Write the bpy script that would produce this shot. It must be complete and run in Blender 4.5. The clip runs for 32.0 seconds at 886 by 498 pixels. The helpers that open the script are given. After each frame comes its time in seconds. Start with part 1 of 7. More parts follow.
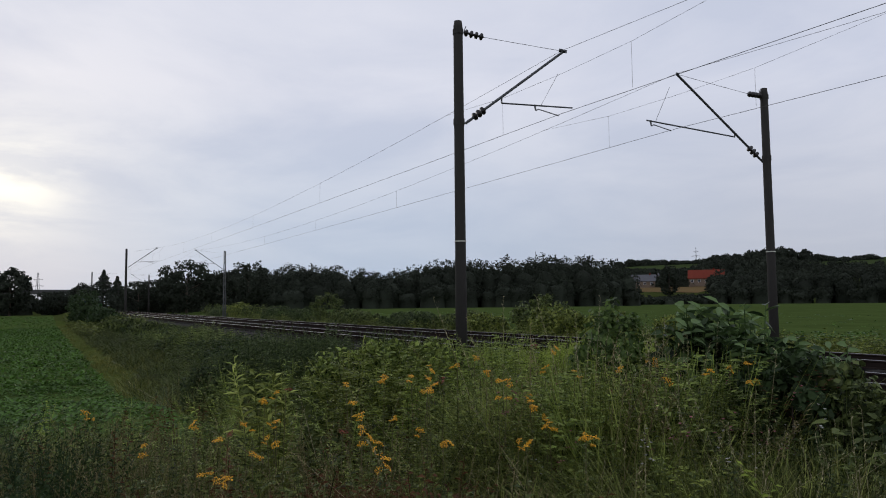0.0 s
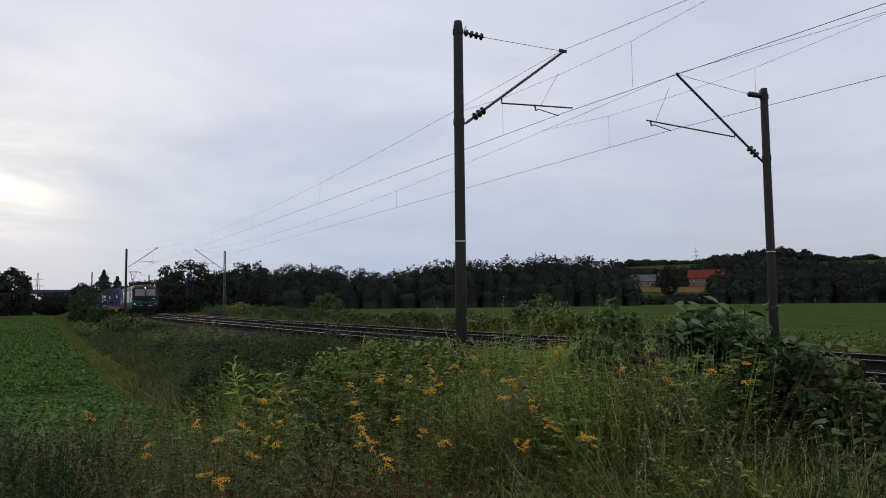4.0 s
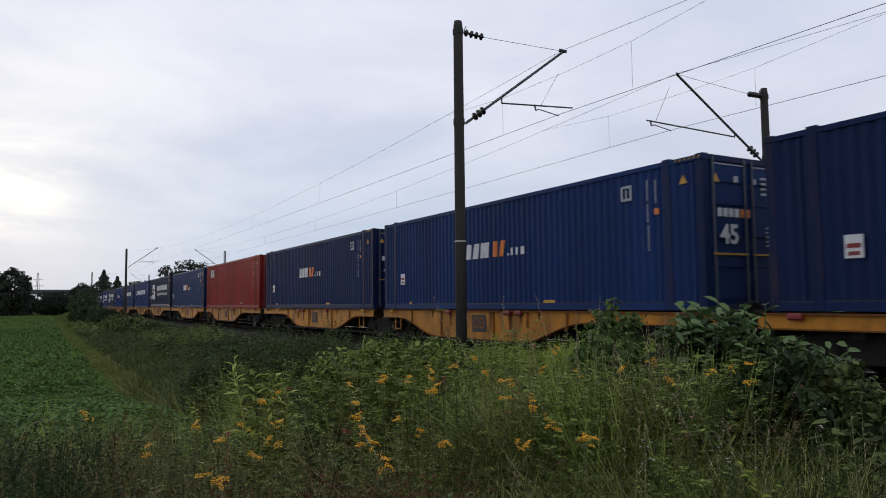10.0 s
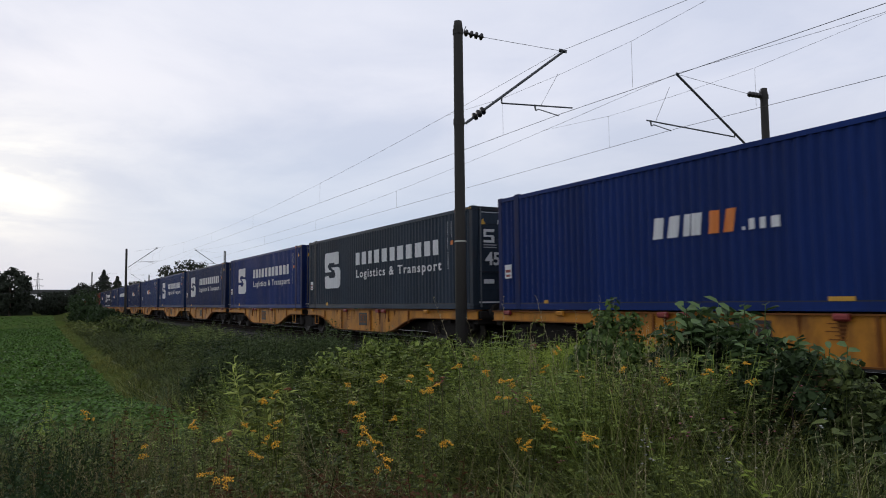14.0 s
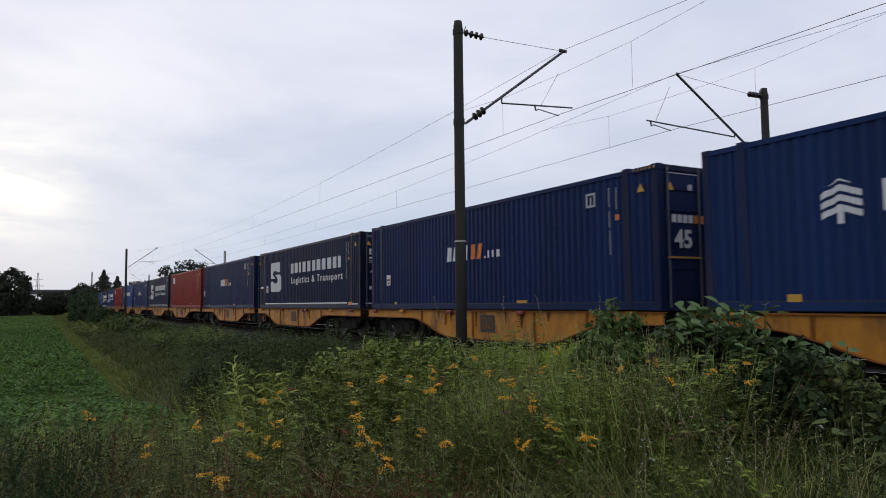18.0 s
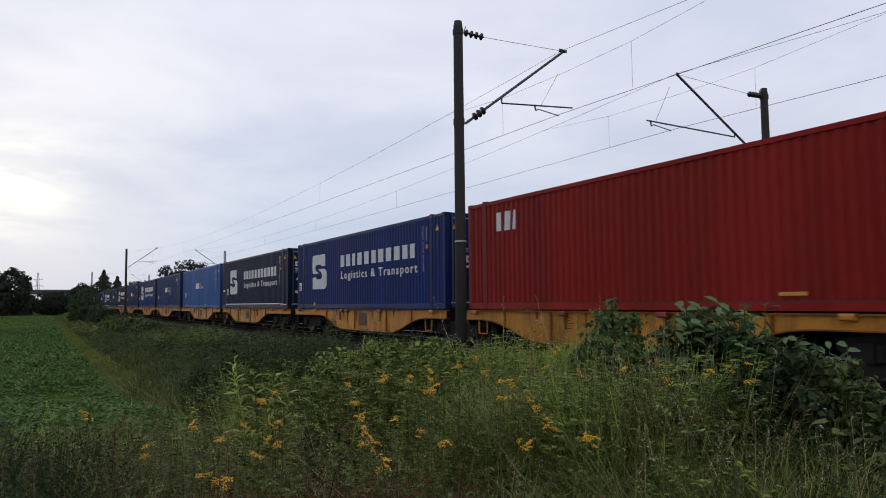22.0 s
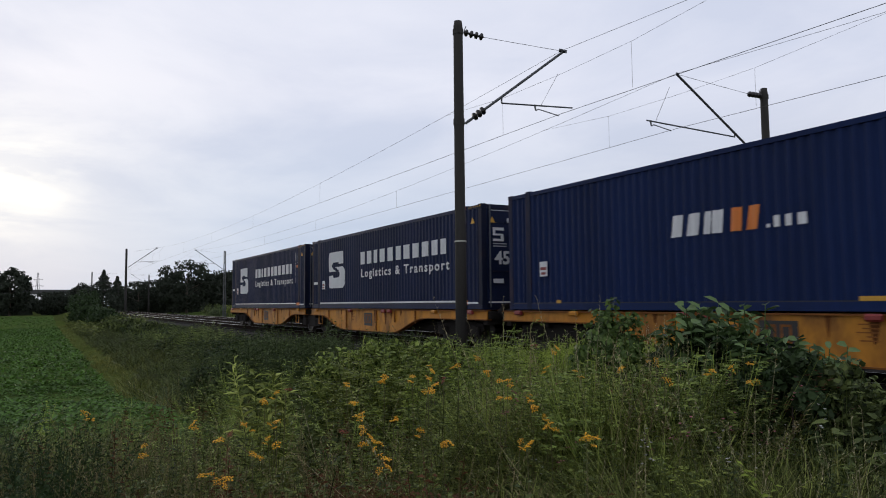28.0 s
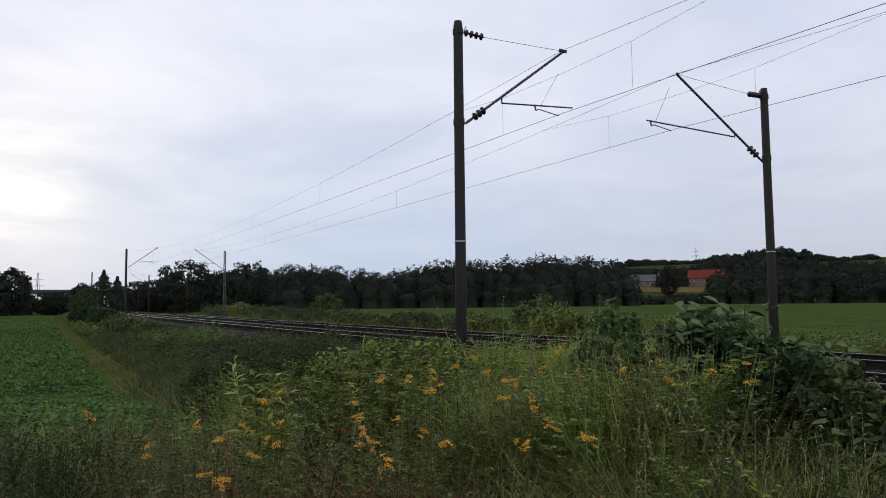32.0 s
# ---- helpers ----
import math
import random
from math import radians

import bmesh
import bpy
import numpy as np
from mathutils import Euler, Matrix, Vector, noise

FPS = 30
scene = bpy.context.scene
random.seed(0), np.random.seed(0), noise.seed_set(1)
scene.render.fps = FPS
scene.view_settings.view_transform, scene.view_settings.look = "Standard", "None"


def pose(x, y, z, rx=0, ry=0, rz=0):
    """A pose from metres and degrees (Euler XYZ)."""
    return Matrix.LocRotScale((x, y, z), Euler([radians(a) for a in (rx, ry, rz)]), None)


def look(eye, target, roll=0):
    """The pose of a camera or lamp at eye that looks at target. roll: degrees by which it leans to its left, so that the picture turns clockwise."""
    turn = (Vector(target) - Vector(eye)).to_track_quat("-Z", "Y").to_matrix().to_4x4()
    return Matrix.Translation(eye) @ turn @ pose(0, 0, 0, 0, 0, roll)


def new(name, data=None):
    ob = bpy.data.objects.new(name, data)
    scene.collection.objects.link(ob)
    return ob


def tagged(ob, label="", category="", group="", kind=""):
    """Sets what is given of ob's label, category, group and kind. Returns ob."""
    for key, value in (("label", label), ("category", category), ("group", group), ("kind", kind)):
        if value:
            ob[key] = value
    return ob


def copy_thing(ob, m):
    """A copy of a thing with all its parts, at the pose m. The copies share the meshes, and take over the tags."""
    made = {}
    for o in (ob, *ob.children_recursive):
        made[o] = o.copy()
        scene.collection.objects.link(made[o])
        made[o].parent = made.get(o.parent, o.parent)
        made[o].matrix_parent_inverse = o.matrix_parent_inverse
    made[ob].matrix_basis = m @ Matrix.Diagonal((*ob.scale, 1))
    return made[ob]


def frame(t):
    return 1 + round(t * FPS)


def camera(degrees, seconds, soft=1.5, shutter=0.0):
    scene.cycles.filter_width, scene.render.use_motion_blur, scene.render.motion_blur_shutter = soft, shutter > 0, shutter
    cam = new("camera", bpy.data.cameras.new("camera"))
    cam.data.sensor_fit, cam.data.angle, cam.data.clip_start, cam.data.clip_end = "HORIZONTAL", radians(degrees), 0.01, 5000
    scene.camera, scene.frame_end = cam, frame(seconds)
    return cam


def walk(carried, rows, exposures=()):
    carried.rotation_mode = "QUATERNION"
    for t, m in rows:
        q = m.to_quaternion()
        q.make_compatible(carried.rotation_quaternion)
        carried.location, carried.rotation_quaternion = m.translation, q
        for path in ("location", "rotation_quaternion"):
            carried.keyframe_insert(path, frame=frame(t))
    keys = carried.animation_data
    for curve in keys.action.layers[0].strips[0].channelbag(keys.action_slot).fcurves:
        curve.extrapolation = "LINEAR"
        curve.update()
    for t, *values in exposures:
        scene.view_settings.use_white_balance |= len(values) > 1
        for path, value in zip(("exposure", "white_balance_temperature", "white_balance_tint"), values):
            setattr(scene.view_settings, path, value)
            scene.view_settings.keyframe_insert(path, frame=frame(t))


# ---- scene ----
# ---- camera: stands still beside the line ----
LENGTH = 32.0
cam = camera(63.2, LENGTH, soft=1.0, shutter=0.06)
EYE = (0.0, -11.762, 1.269)
AIM = look(EYE, (-8.6786, -6.8493, 2.0074), roll=-0.566)
# the camera's own exposure opens a little while the dark train fills the view
walk(cam, [(0.0, AIM), (LENGTH, AIM)], exposures=[(0.0, 0.05), (8.1, 0.06), (9.2, 0.20), (28.4, 0.22), (30.0, 0.25), (LENGTH, 0.25)])

# ---- daylight: dull evening sky, the sun behind thin cloud low over the line ----
SUN_DIR = Vector((-0.9891, -0.0398, 0.1416)).normalized()


def make_world():
    world = bpy.data.worlds.new("evening_sky")
    scene.world = world
    world.use_nodes = True
    nt = world.node_tree
    nt.nodes.clear()
    N, L = nt.nodes.new, nt.links.new
    out, bg = N("ShaderNodeOutputWorld"), N("ShaderNodeBackground")
    L(bg.outputs[0], out.inputs[0])
    sky = N("ShaderNodeTexSky")
    sky.sky_type, sky.sun_disc = "NISHITA", False
    sky.sun_elevation = math.asin(SUN_DIR.z)
    sky.sun_rotation = math.atan2(SUN_DIR.x, SUN_DIR.y)
    sky.air_density, sky.dust_density = 1.0, 2.0
    co = N("ShaderNodeTexCoord")
    sep = N("ShaderNodeSeparateXYZ")
    L(co.outputs["Generated"], sep.inputs[0])

    def m(op, a, b=None):
        n = N("ShaderNodeMath")
        n.operation = op
        for k, v in enumerate((a, b)):
            if v is None:
                continue
            if isinstance(v, (int, float)):
                n.inputs[k].default_value = v
            else:
                L(v, n.inputs[k])
        return n.outputs[0]

    den = m("MAXIMUM", m("ADD", sep.outputs[2], 0.16), 0.05)
    comb = N("ShaderNodeCombineXYZ")
    L(m("DIVIDE", sep.outputs[0], den), comb.inputs[0])
    L(m("DIVIDE", sep.outputs[1], den), comb.inputs[1])
    big = N("ShaderNodeTexNoise")
    big.inputs["Scale"].default_value, big.inputs["Detail"].default_value, big.inputs["Roughness"].default_value = 1.1, 7.0, 0.56
    big.inputs["Distortion"].default_value = 0.4
    L(comb.outputs[0], big.inputs["Vector"])
    ramp = N("ShaderNodeValToRGB")
    ramp.color_ramp.elements[0].position, ramp.color_ramp.elements[0].color = 0.38, (0.56, 0.60, 0.73, 1)
    ramp.color_ramp.elements[1].position, ramp.color_ramp.elements[1].color = 0.64, (0.70, 0.72, 0.82, 1)
    L(big.outputs["Fac"], ramp.inputs[0])
    # cooler towards the horizon
    low = N("ShaderNodeMapRange")
    low.inputs["From Min"].default_value, low.inputs["From Max"].default_value = 0.02, 0.28
    low.inputs["To Min"].default_value, low.inputs["To Max"].default_value = 0.85, 0.0
    L(sep.outputs[2], low.inputs["Value"])
    cool = N("ShaderNodeMix")
    cool.data_type = "RGBA"
    side = N("ShaderNodeMapRange")
    side.inputs["From Min"].default_value, side.inputs["From Max"].default_value = 0.6, 1.0
    side.inputs["To Min"].default_value, side.inputs["To Max"].default_value = 0.0, 1.0
    L(m("MULTIPLY", sep.outputs[0], -1.0), side.inputs["Value"])
    L(low.outputs["Result"], cool.inputs["Factor"])
    haze = N("ShaderNodeMix")
    haze.data_type = "RGBA"
    haze.inputs["A"].default_value, haze.inputs["B"].default_value = (0.445, 0.480, 0.565, 1), (0.36, 0.485, 0.655, 1)
    L(side.outputs["Result"], haze.inputs["Factor"])
    L(haze.outputs["Result"], cool.inputs["B"])
    L(ramp.outputs["Color"], cool.inputs["A"])
    # nearness to the sun behind the cloud
    dot = N("ShaderNodeVectorMath")
    dot.operation = "DOT_PRODUCT"
    L(co.outputs["Generated"], dot.inputs[0])
    dot.inputs[1].default_value = SUN_DIR
    near = m("MAXIMUM", dot.outputs["Value"], 0.0)
    wide = m("MULTIPLY", m("POWER", near, 24.0), 0.06)
    tight = m("MULTIPLY", m("POWER", near, 420.0), 0.42)
    clear = N("ShaderNodeMapRange")
    clear.inputs["From Min"].default_value, clear.inputs["From Max"].default_value = 0.05, 0.15
    clear.inputs["To Min"].default_value, clear.inputs["To Max"].default_value = 0.1, 1.0
    L(sep.outputs[2], clear.inputs["Value"])
    glow = m("MULTIPLY", m("MULTIPLY", m("ADD", wide, tight), clear.outputs["Result"]), m("MINIMUM", m("MAXIMUM", m("MULTIPLY", m("SUBTRACT", big.outputs["Fac"], 0.33), 5.0), 0.35), 1.1))
    warm = N("ShaderNodeMix")
    warm.data_type = "RGBA"
    warm.blend_type = "ADD"
    warm.inputs["Factor"].default_value = 1.0
    tint = N("ShaderNodeMix")
    tint.data_type = "RGBA"
    tint.inputs["A"].default_value, tint.inputs["B"].default_value = (0, 0, 0, 1), (1.0, 0.86, 0.44, 1)
    L(glow, tint.inputs["Factor"])
    L(cool.outputs["Result"], warm.inputs["A"])
    L(tint.outputs["Result"], warm.inputs["B"])
    # a little clear sky shows through the cloud
    mix = N("ShaderNodeMix")
    mix.data_type = "RGBA"
    mix.inputs["Factor"].default_value = 0.97
    dim = N("ShaderNodeVectorMath")
    dim.operation = "SCALE"
    dim.inputs["Scale"].default_value = 0.1
    L(sky.outputs[0], dim.inputs[0])
    L(dim.outputs[0], mix.inputs["A"])
    L(warm.outputs["Result"], mix.inputs["B"])
    L(mix.outputs["Result"], bg.inputs["Color"])
    bg.inputs["Strength"].default_value = 1.0


make_world()
sun = new("sun", bpy.data.lights.new("sun", "SUN"))
sun.data.energy, sun.data.angle, sun.data.color = 0.5, radians(25), (1.0, 0.90, 0.76)
sun.matrix_world = look(SUN_DIR * 200, (0, 0, 0))
# ---- materials ----
def material(name, color, rough=0.6, metal=0.0, scale=3.0, var=0.25, fine=40.0, bump=0.15, dirt=None, dirt_amount=0.4, island=0.0, rand=0.0, coat=0.0, thin=0.0, streak=1.0, spec=0.5, alt=None):
    """Grain at two scales, patches of dirt, relief; var by island or by object where asked."""
    mt = bpy.data.materials.new(name)
    mt.use_nodes = True
    nt = mt.node_tree
    N, L = nt.nodes.new, nt.links.new
    bs = nt.nodes["Principled BSDF"]
    co = N("ShaderNodeTexCoord")
    mp = N("ShaderNodeMapping")
    mp.inputs["Scale"].default_value = (1, 1, 1 / streak)
    L(co.outputs["Object"], mp.inputs[0])
    n1, n2 = N("ShaderNodeTexNoise"), N("ShaderNodeTexNoise")
    for n, s in ((n1, scale), (n2, fine)):
        n.inputs["Scale"].default_value, n.inputs["Detail"].default_value = s, 4.0
        L(mp.outputs[0], n.inputs["Vector"])

    def val(op, a, b):
        n = N("ShaderNodeMath")
        n.operation = op
        for k, v in enumerate((a, b)):
            if isinstance(v, (int, float)):
                n.inputs[k].default_value = v
            else:
                L(v, n.inputs[k])
        return n.outputs[0]

    # factor round 1: both grains, island and object
    f = val("ADD", 1.0, val("MULTIPLY", val("SUBTRACT", n1.outputs["Fac"], 0.5), 2 * var))
    f = val("ADD", f, val("MULTIPLY", val("SUBTRACT", n2.outputs["Fac"], 0.5), var))
    if island:
        g = N("ShaderNodeNewGeometry")
        f = val("ADD", f, val("MULTIPLY", val("SUBTRACT", g.outputs["Random Per Island"], 0.5), 2 * island))
    if rand:
        oi = N("ShaderNodeObjectInfo")
        f = val("ADD", f, val("MULTIPLY", val("SUBTRACT", oi.outputs["Random"], 0.5), 2 * rand))
    sc = N("ShaderNodeVectorMath")
    sc.operation = "SCALE"
    sc.inputs[0].default_value = color
    if alt:
        g2 = N("ShaderNodeNewGeometry")
        hue = N("ShaderNodeMix")
        hue.data_type = "RGBA"
        hue.inputs["A"].default_value, hue.inputs["B"].default_value = (*color, 1), (*alt, 1)
        n4 = N("ShaderNodeTexNoise")
        n4.inputs["Scale"].default_value, n4.inputs["Detail"].default_value = 1.6, 2.0
        L(co.outputs["Object"], n4.inputs["Vector"])
        L(val("MULTIPLY", val("ADD", g2.outputs["Random Per Island"], n4.outputs["Fac"]), 0.5), hue.inputs["Factor"])
        L(hue.outputs["Result"], sc.inputs[0])
    L(f, sc.inputs["Scale"])
    col = sc.outputs[0]
    if dirt:
        n3 = N("ShaderNodeTexNoise")
        n3.inputs["Scale"].default_value, n3.inputs["Detail"].default_value, n3.inputs["Roughness"].default_value = scale * 0.6, 8.0, 0.65
        L(mp.outputs[0], n3.inputs["Vector"])
        rp = N("ShaderNodeValToRGB")
        rp.color_ramp.elements[0].position, rp.color_ramp.elements[1].position = 0.48, 0.72
        rp.color_ramp.elements[1].color = (dirt_amount,) * 3 + (1,)
        L(n3.outputs["Fac"], rp.inputs[0])
        mx = N("ShaderNodeMix")
        mx.data_type = "RGBA"
        L(rp.outputs["Color"], mx.inputs["Factor"])
        L(col, mx.inputs["A"])
        mx.inputs["B"].default_value = (*dirt, 1)
        col = mx.outputs["Result"]
    L(col, bs.inputs["Base Color"])
    L(val("ADD", rough - 0.1, val("MULTIPLY", n1.outputs["Fac"], 0.2)), bs.inputs["Roughness"])
    bs.inputs["Metallic"].default_value = metal
    bs.inputs["Coat Weight"].default_value = coat
    bs.inputs["Specular IOR Level"].default_value = spec
    if bump:
        bp = N("ShaderNodeBump")
        bp.inputs["Strength"].default_value, bp.inputs["Distance"].default_value = bump, 0.01
        L(n2.outputs["Fac"], bp.inputs["Height"])
        L(bp.outputs[0], bs.inputs["Normal"])
    if thin:
        bs.inputs["Specular IOR Level"].default_value = 0.13
        tr = N("ShaderNodeBsdfTranslucent")
        L(col, tr.inputs["Color"])
        ms = N("ShaderNodeMixShader")
        ms.inputs[0].default_value = thin
        L(bs.outputs[0], ms.inputs[1])
        L(tr.outputs[0], ms.inputs[2])
        L(ms.outputs[0], nt.nodes["Material Output"].inputs[0])
    return mt


def glow_material(name, color, strength):
    mt = bpy.data.materials.new(name)
    mt.use_nodes = True
    bs = mt.node_tree.nodes["Principled BSDF"]
    bs.inputs["Base Color"].default_value = (*color, 1)
    bs.inputs["Emission Color"].default_value, bs.inputs["Emission Strength"].default_value = (*color, 1), strength
    return mt


def glass_material(name, color, rough=0.05):
    mt = bpy.data.materials.new(name)
    mt.use_nodes = True
    bs = mt.node_tree.nodes["Principled BSDF"]
    bs.inputs["Base Color"].default_value, bs.inputs["Roughness"].default_value = (*color, 1), rough
    bs.inputs["IOR"].default_value, bs.inputs["Coat Weight"].default_value = 1.5, 0.6
    return mt


M = {
    "soil": material("weedy_ground", (0.045, 0.060, 0.016), 0.95, 0, 0.9, 0.5, 14, 0.8, spec=0.0, dirt=(0.10, 0.085, 0.05), dirt_amount=0.5),
    "ballast": material("track_ballast", (0.055, 0.052, 0.049), 0.95, 0, 6, 0.45, 30, 1.0, dirt=(0.033, 0.028, 0.022), dirt_amount=0.6, island=0.45, spec=0.0),
    "rail_side": material("rusty_rail_steel", (0.026, 0.020, 0.017), 0.95, 0.0, 4, 0.3, 60, 0.3, spec=0.0),
    "rail_top": material("polished_rail_head", (0.17, 0.165, 0.165), 0.42, 1.0, 8, 0.25, 80, 0.05),
    "sleeper": material("grey_concrete_sleeper", (0.044, 0.041, 0.038), 0.95, 0, 5, 0.3, 50, 0.3, rand=0.15, spec=0.0),
    "concrete": material("weathered_mast_concrete", (0.046, 0.043, 0.039), 0.85, 0, 2.5, 0.3, 40, 0.25, dirt=(0.035, 0.032, 0.028), dirt_amount=0.5, streak=6, spec=0.15),
    "galv": material("galvanised_steel", (0.075, 0.078, 0.08), 0.6, 0.4, 6, 0.2, 60, 0.1),
    "insulator": material("brown_porcelain", (0.014, 0.010, 0.009), 0.4, 0, 8, 0.2, 60, 0.05),
    "wire": material("dark_copper_wire", (0.09, 0.085, 0.085), 0.5, 0.6, 8, 0.1, 60, 0.0),
    "band": material("pale_band", (0.5, 0.48, 0.42), 0.7, 0, 8, 0.15, 60, 0.1),
    # bright alt tone on random leaves paints in the glints
    "leaf": material("weed_leaves", (0.052, 0.092, 0.022), 0.5, 0, 1.7, 0.8, 60, 0.0, island=0.6, thin=0.3, alt=(0.22, 0.24, 0.055)),
    "leaf_dark": material("dark_bush_leaves", (0.038, 0.064, 0.019), 0.55, 0, 1.7, 0.8, 60, 0.0, island=0.6, thin=0.25, alt=(0.115, 0.135, 0.042)),
    "bramble": material("bramble_leaves", (0.085, 0.15, 0.038), 0.5, 0, 2, 0.2, 60, 0.0, island=0.5, thin=0.35, alt=(0.23, 0.28, 0.065)),
    "balsam": material("large_glossy_leaves", (0.034, 0.072, 0.026), 0.45, 0, 2, 0.7, 60, 0.0, island=0.7, thin=0.25, alt=(0.115, 0.165, 0.062)),
    "leaf_light": material("light_green_leaves", (0.20, 0.30, 0.052), 0.55, 0, 2, 0.2, 60, 0.0, island=0.4, thin=0.4, alt=(0.32, 0.37, 0.08)),
    "grass": material("green_grass", (0.055, 0.088, 0.014), 0.6, 0, 0.8, 0.35, 60, 0.0, island=0.55, thin=0.3, alt=(0.17, 0.150, 0.040)),
    "straw": material("dry_grass", (0.21, 0.175, 0.085), 0.7, 0, 2, 0.25, 60, 0.0, island=0.45, thin=0.2),
    "crop": material("crop_leaves", (0.072, 0.140, 0.026), 0.42, 0, 0.5, 0.3, 60, 0.0, island=0.55, thin=0.3),
    "field": material("crop_field", (0.056, 0.082, 0.023), 0.95, 0, 0.25, 0.45, 3, 1.0, spec=0.0),
    "shrub": material("shrub_leaves", (0.032, 0.053, 0.019), 0.6, 0, 2, 0.5, 60, 0.0, island=0.45, thin=0.2),
    "leaf_mid": material("ferny_leaves", (0.072, 0.125, 0.028), 0.5, 0, 1.7, 1.0, 60, 0.0, island=0.6, thin=0.35, alt=(0.26, 0.31, 0.078)),
    "stalk": material("pale_dry_stalks", (0.36, 0.32, 0.19), 0.7, 0, 2, 0.2, 60, 0.0, island=0.4, thin=0.2),
    "bank": material("bank_grass", (0.036, 0.062, 0.016), 0.6, 0, 0.4, 0.8, 60, 0.0, island=0.5, thin=0.3, alt=(0.098, 0.110, 0.032)),
    "grass_dark": material("dark_grass", (0.044, 0.070, 0.018), 0.6, 0, 1.4, 0.8, 60, 0.0, island=0.7, thin=0.3, alt=(0.16, 0.165, 0.05)),
    "path": material("trodden_dry_grass", (0.060, 0.078, 0.020), 0.95, 0, 0.5, 0.6, 9, 0.8, spec=0.0),
    "mound_grass": material("light_mound_grass", (0.14, 0.21, 0.042), 0.6, 0, 1.4, 0.6, 60, 0.0, island=0.6, thin=0.35, alt=(0.33, 0.35, 0.10)),
    "path_grass": material("dry_path_grass", (0.095, 0.120, 0.026), 0.7, 0, 0.4, 0.45, 60, 0.0, island=0.4, thin=0.3, alt=(0.19, 0.18, 0.048)),
    "dead": material("withered_brown_weeds", (0.10, 0.045, 0.022), 0.8, 0, 2, 0.3, 60, 0.0, island=0.4, thin=0.2),
    "elder": material("elder_leaves", (0.046, 0.088, 0.026), 0.5, 0, 2, 0.5, 60, 0.0, island=0.5, thin=0.3, alt=(0.125, 0.18, 0.05)),
    "mugwort": material("grey_green_leaves", (0.036, 0.056, 0.021), 0.6, 0, 1.5, 0.7, 60, 0.0, island=0.5, thin=0.25, alt=(0.085, 0.112, 0.042)),
    "white_floret": material("small_white_florets", (0.40, 0.40, 0.36), 0.7, 0, 6, 0.2, 60, 0.0, island=0.3),
    "pink_floret": material("small_pink_florets", (0.32, 0.10, 0.12), 0.7, 0, 6, 0.2, 60, 0.0, island=0.4),
    "stem": material("weed_stems", (0.11, 0.10, 0.04), 0.7, 0, 3, 0.3, 60, 0.0, island=0.4),
    "petal": material("orange_yellow_florets", (0.80, 0.41, 0.012), 0.6, 0, 6, 0.2, 60, 0.0, island=0.35),
    "petal_dull": material("fading_reddish_florets", (0.28, 0.07, 0.04), 0.7, 0, 6, 0.3, 60, 0.0, island=0.4),
    # lifted and greyed: the haze over the far trees is in this colour
    "wood_leaf": material("hazed_woodland_leaves", (0.036, 0.043, 0.030), 0.9, 0, 0.06, 0.6, 3, 0.0, island=0.22, thin=0.15),
    "bark": material("tree_bark", (0.07, 0.055, 0.04), 0.9, 0, 4, 0.3, 30, 0.5, streak=5),
    "roof_tile": material("red_roof_tiles", (0.165, 0.035, 0.021), 0.85, 0, 0.6, 0.25, 6, 0.4, spec=0.1),
    "slate": material("grey_roof", (0.09, 0.09, 0.10), 0.8, 0, 0.6, 0.25, 6, 0.3),
    "render_wall": material("brown_house_walls", (0.19, 0.14, 0.10), 0.9, 0, 0.6, 0.2, 6, 0.2),
    "pane": glass_material("dark_window_glass", (0.02, 0.025, 0.03)),
    "stubble": material("stubble_field", (0.15, 0.105, 0.05), 0.95, 0, 0.05, 0.25, 1, 0.3, spec=0.0),
    "meadow": material("hill_meadow", (0.045, 0.062, 0.024), 0.95, 0, 0.02, 0.35, 0.5, 0.3, spec=0.0),
    "bridge": material("bridge_concrete", (0.085, 0.083, 0.08), 0.9, 0, 0.5, 0.25, 6, 0.2, spec=0.1),
}
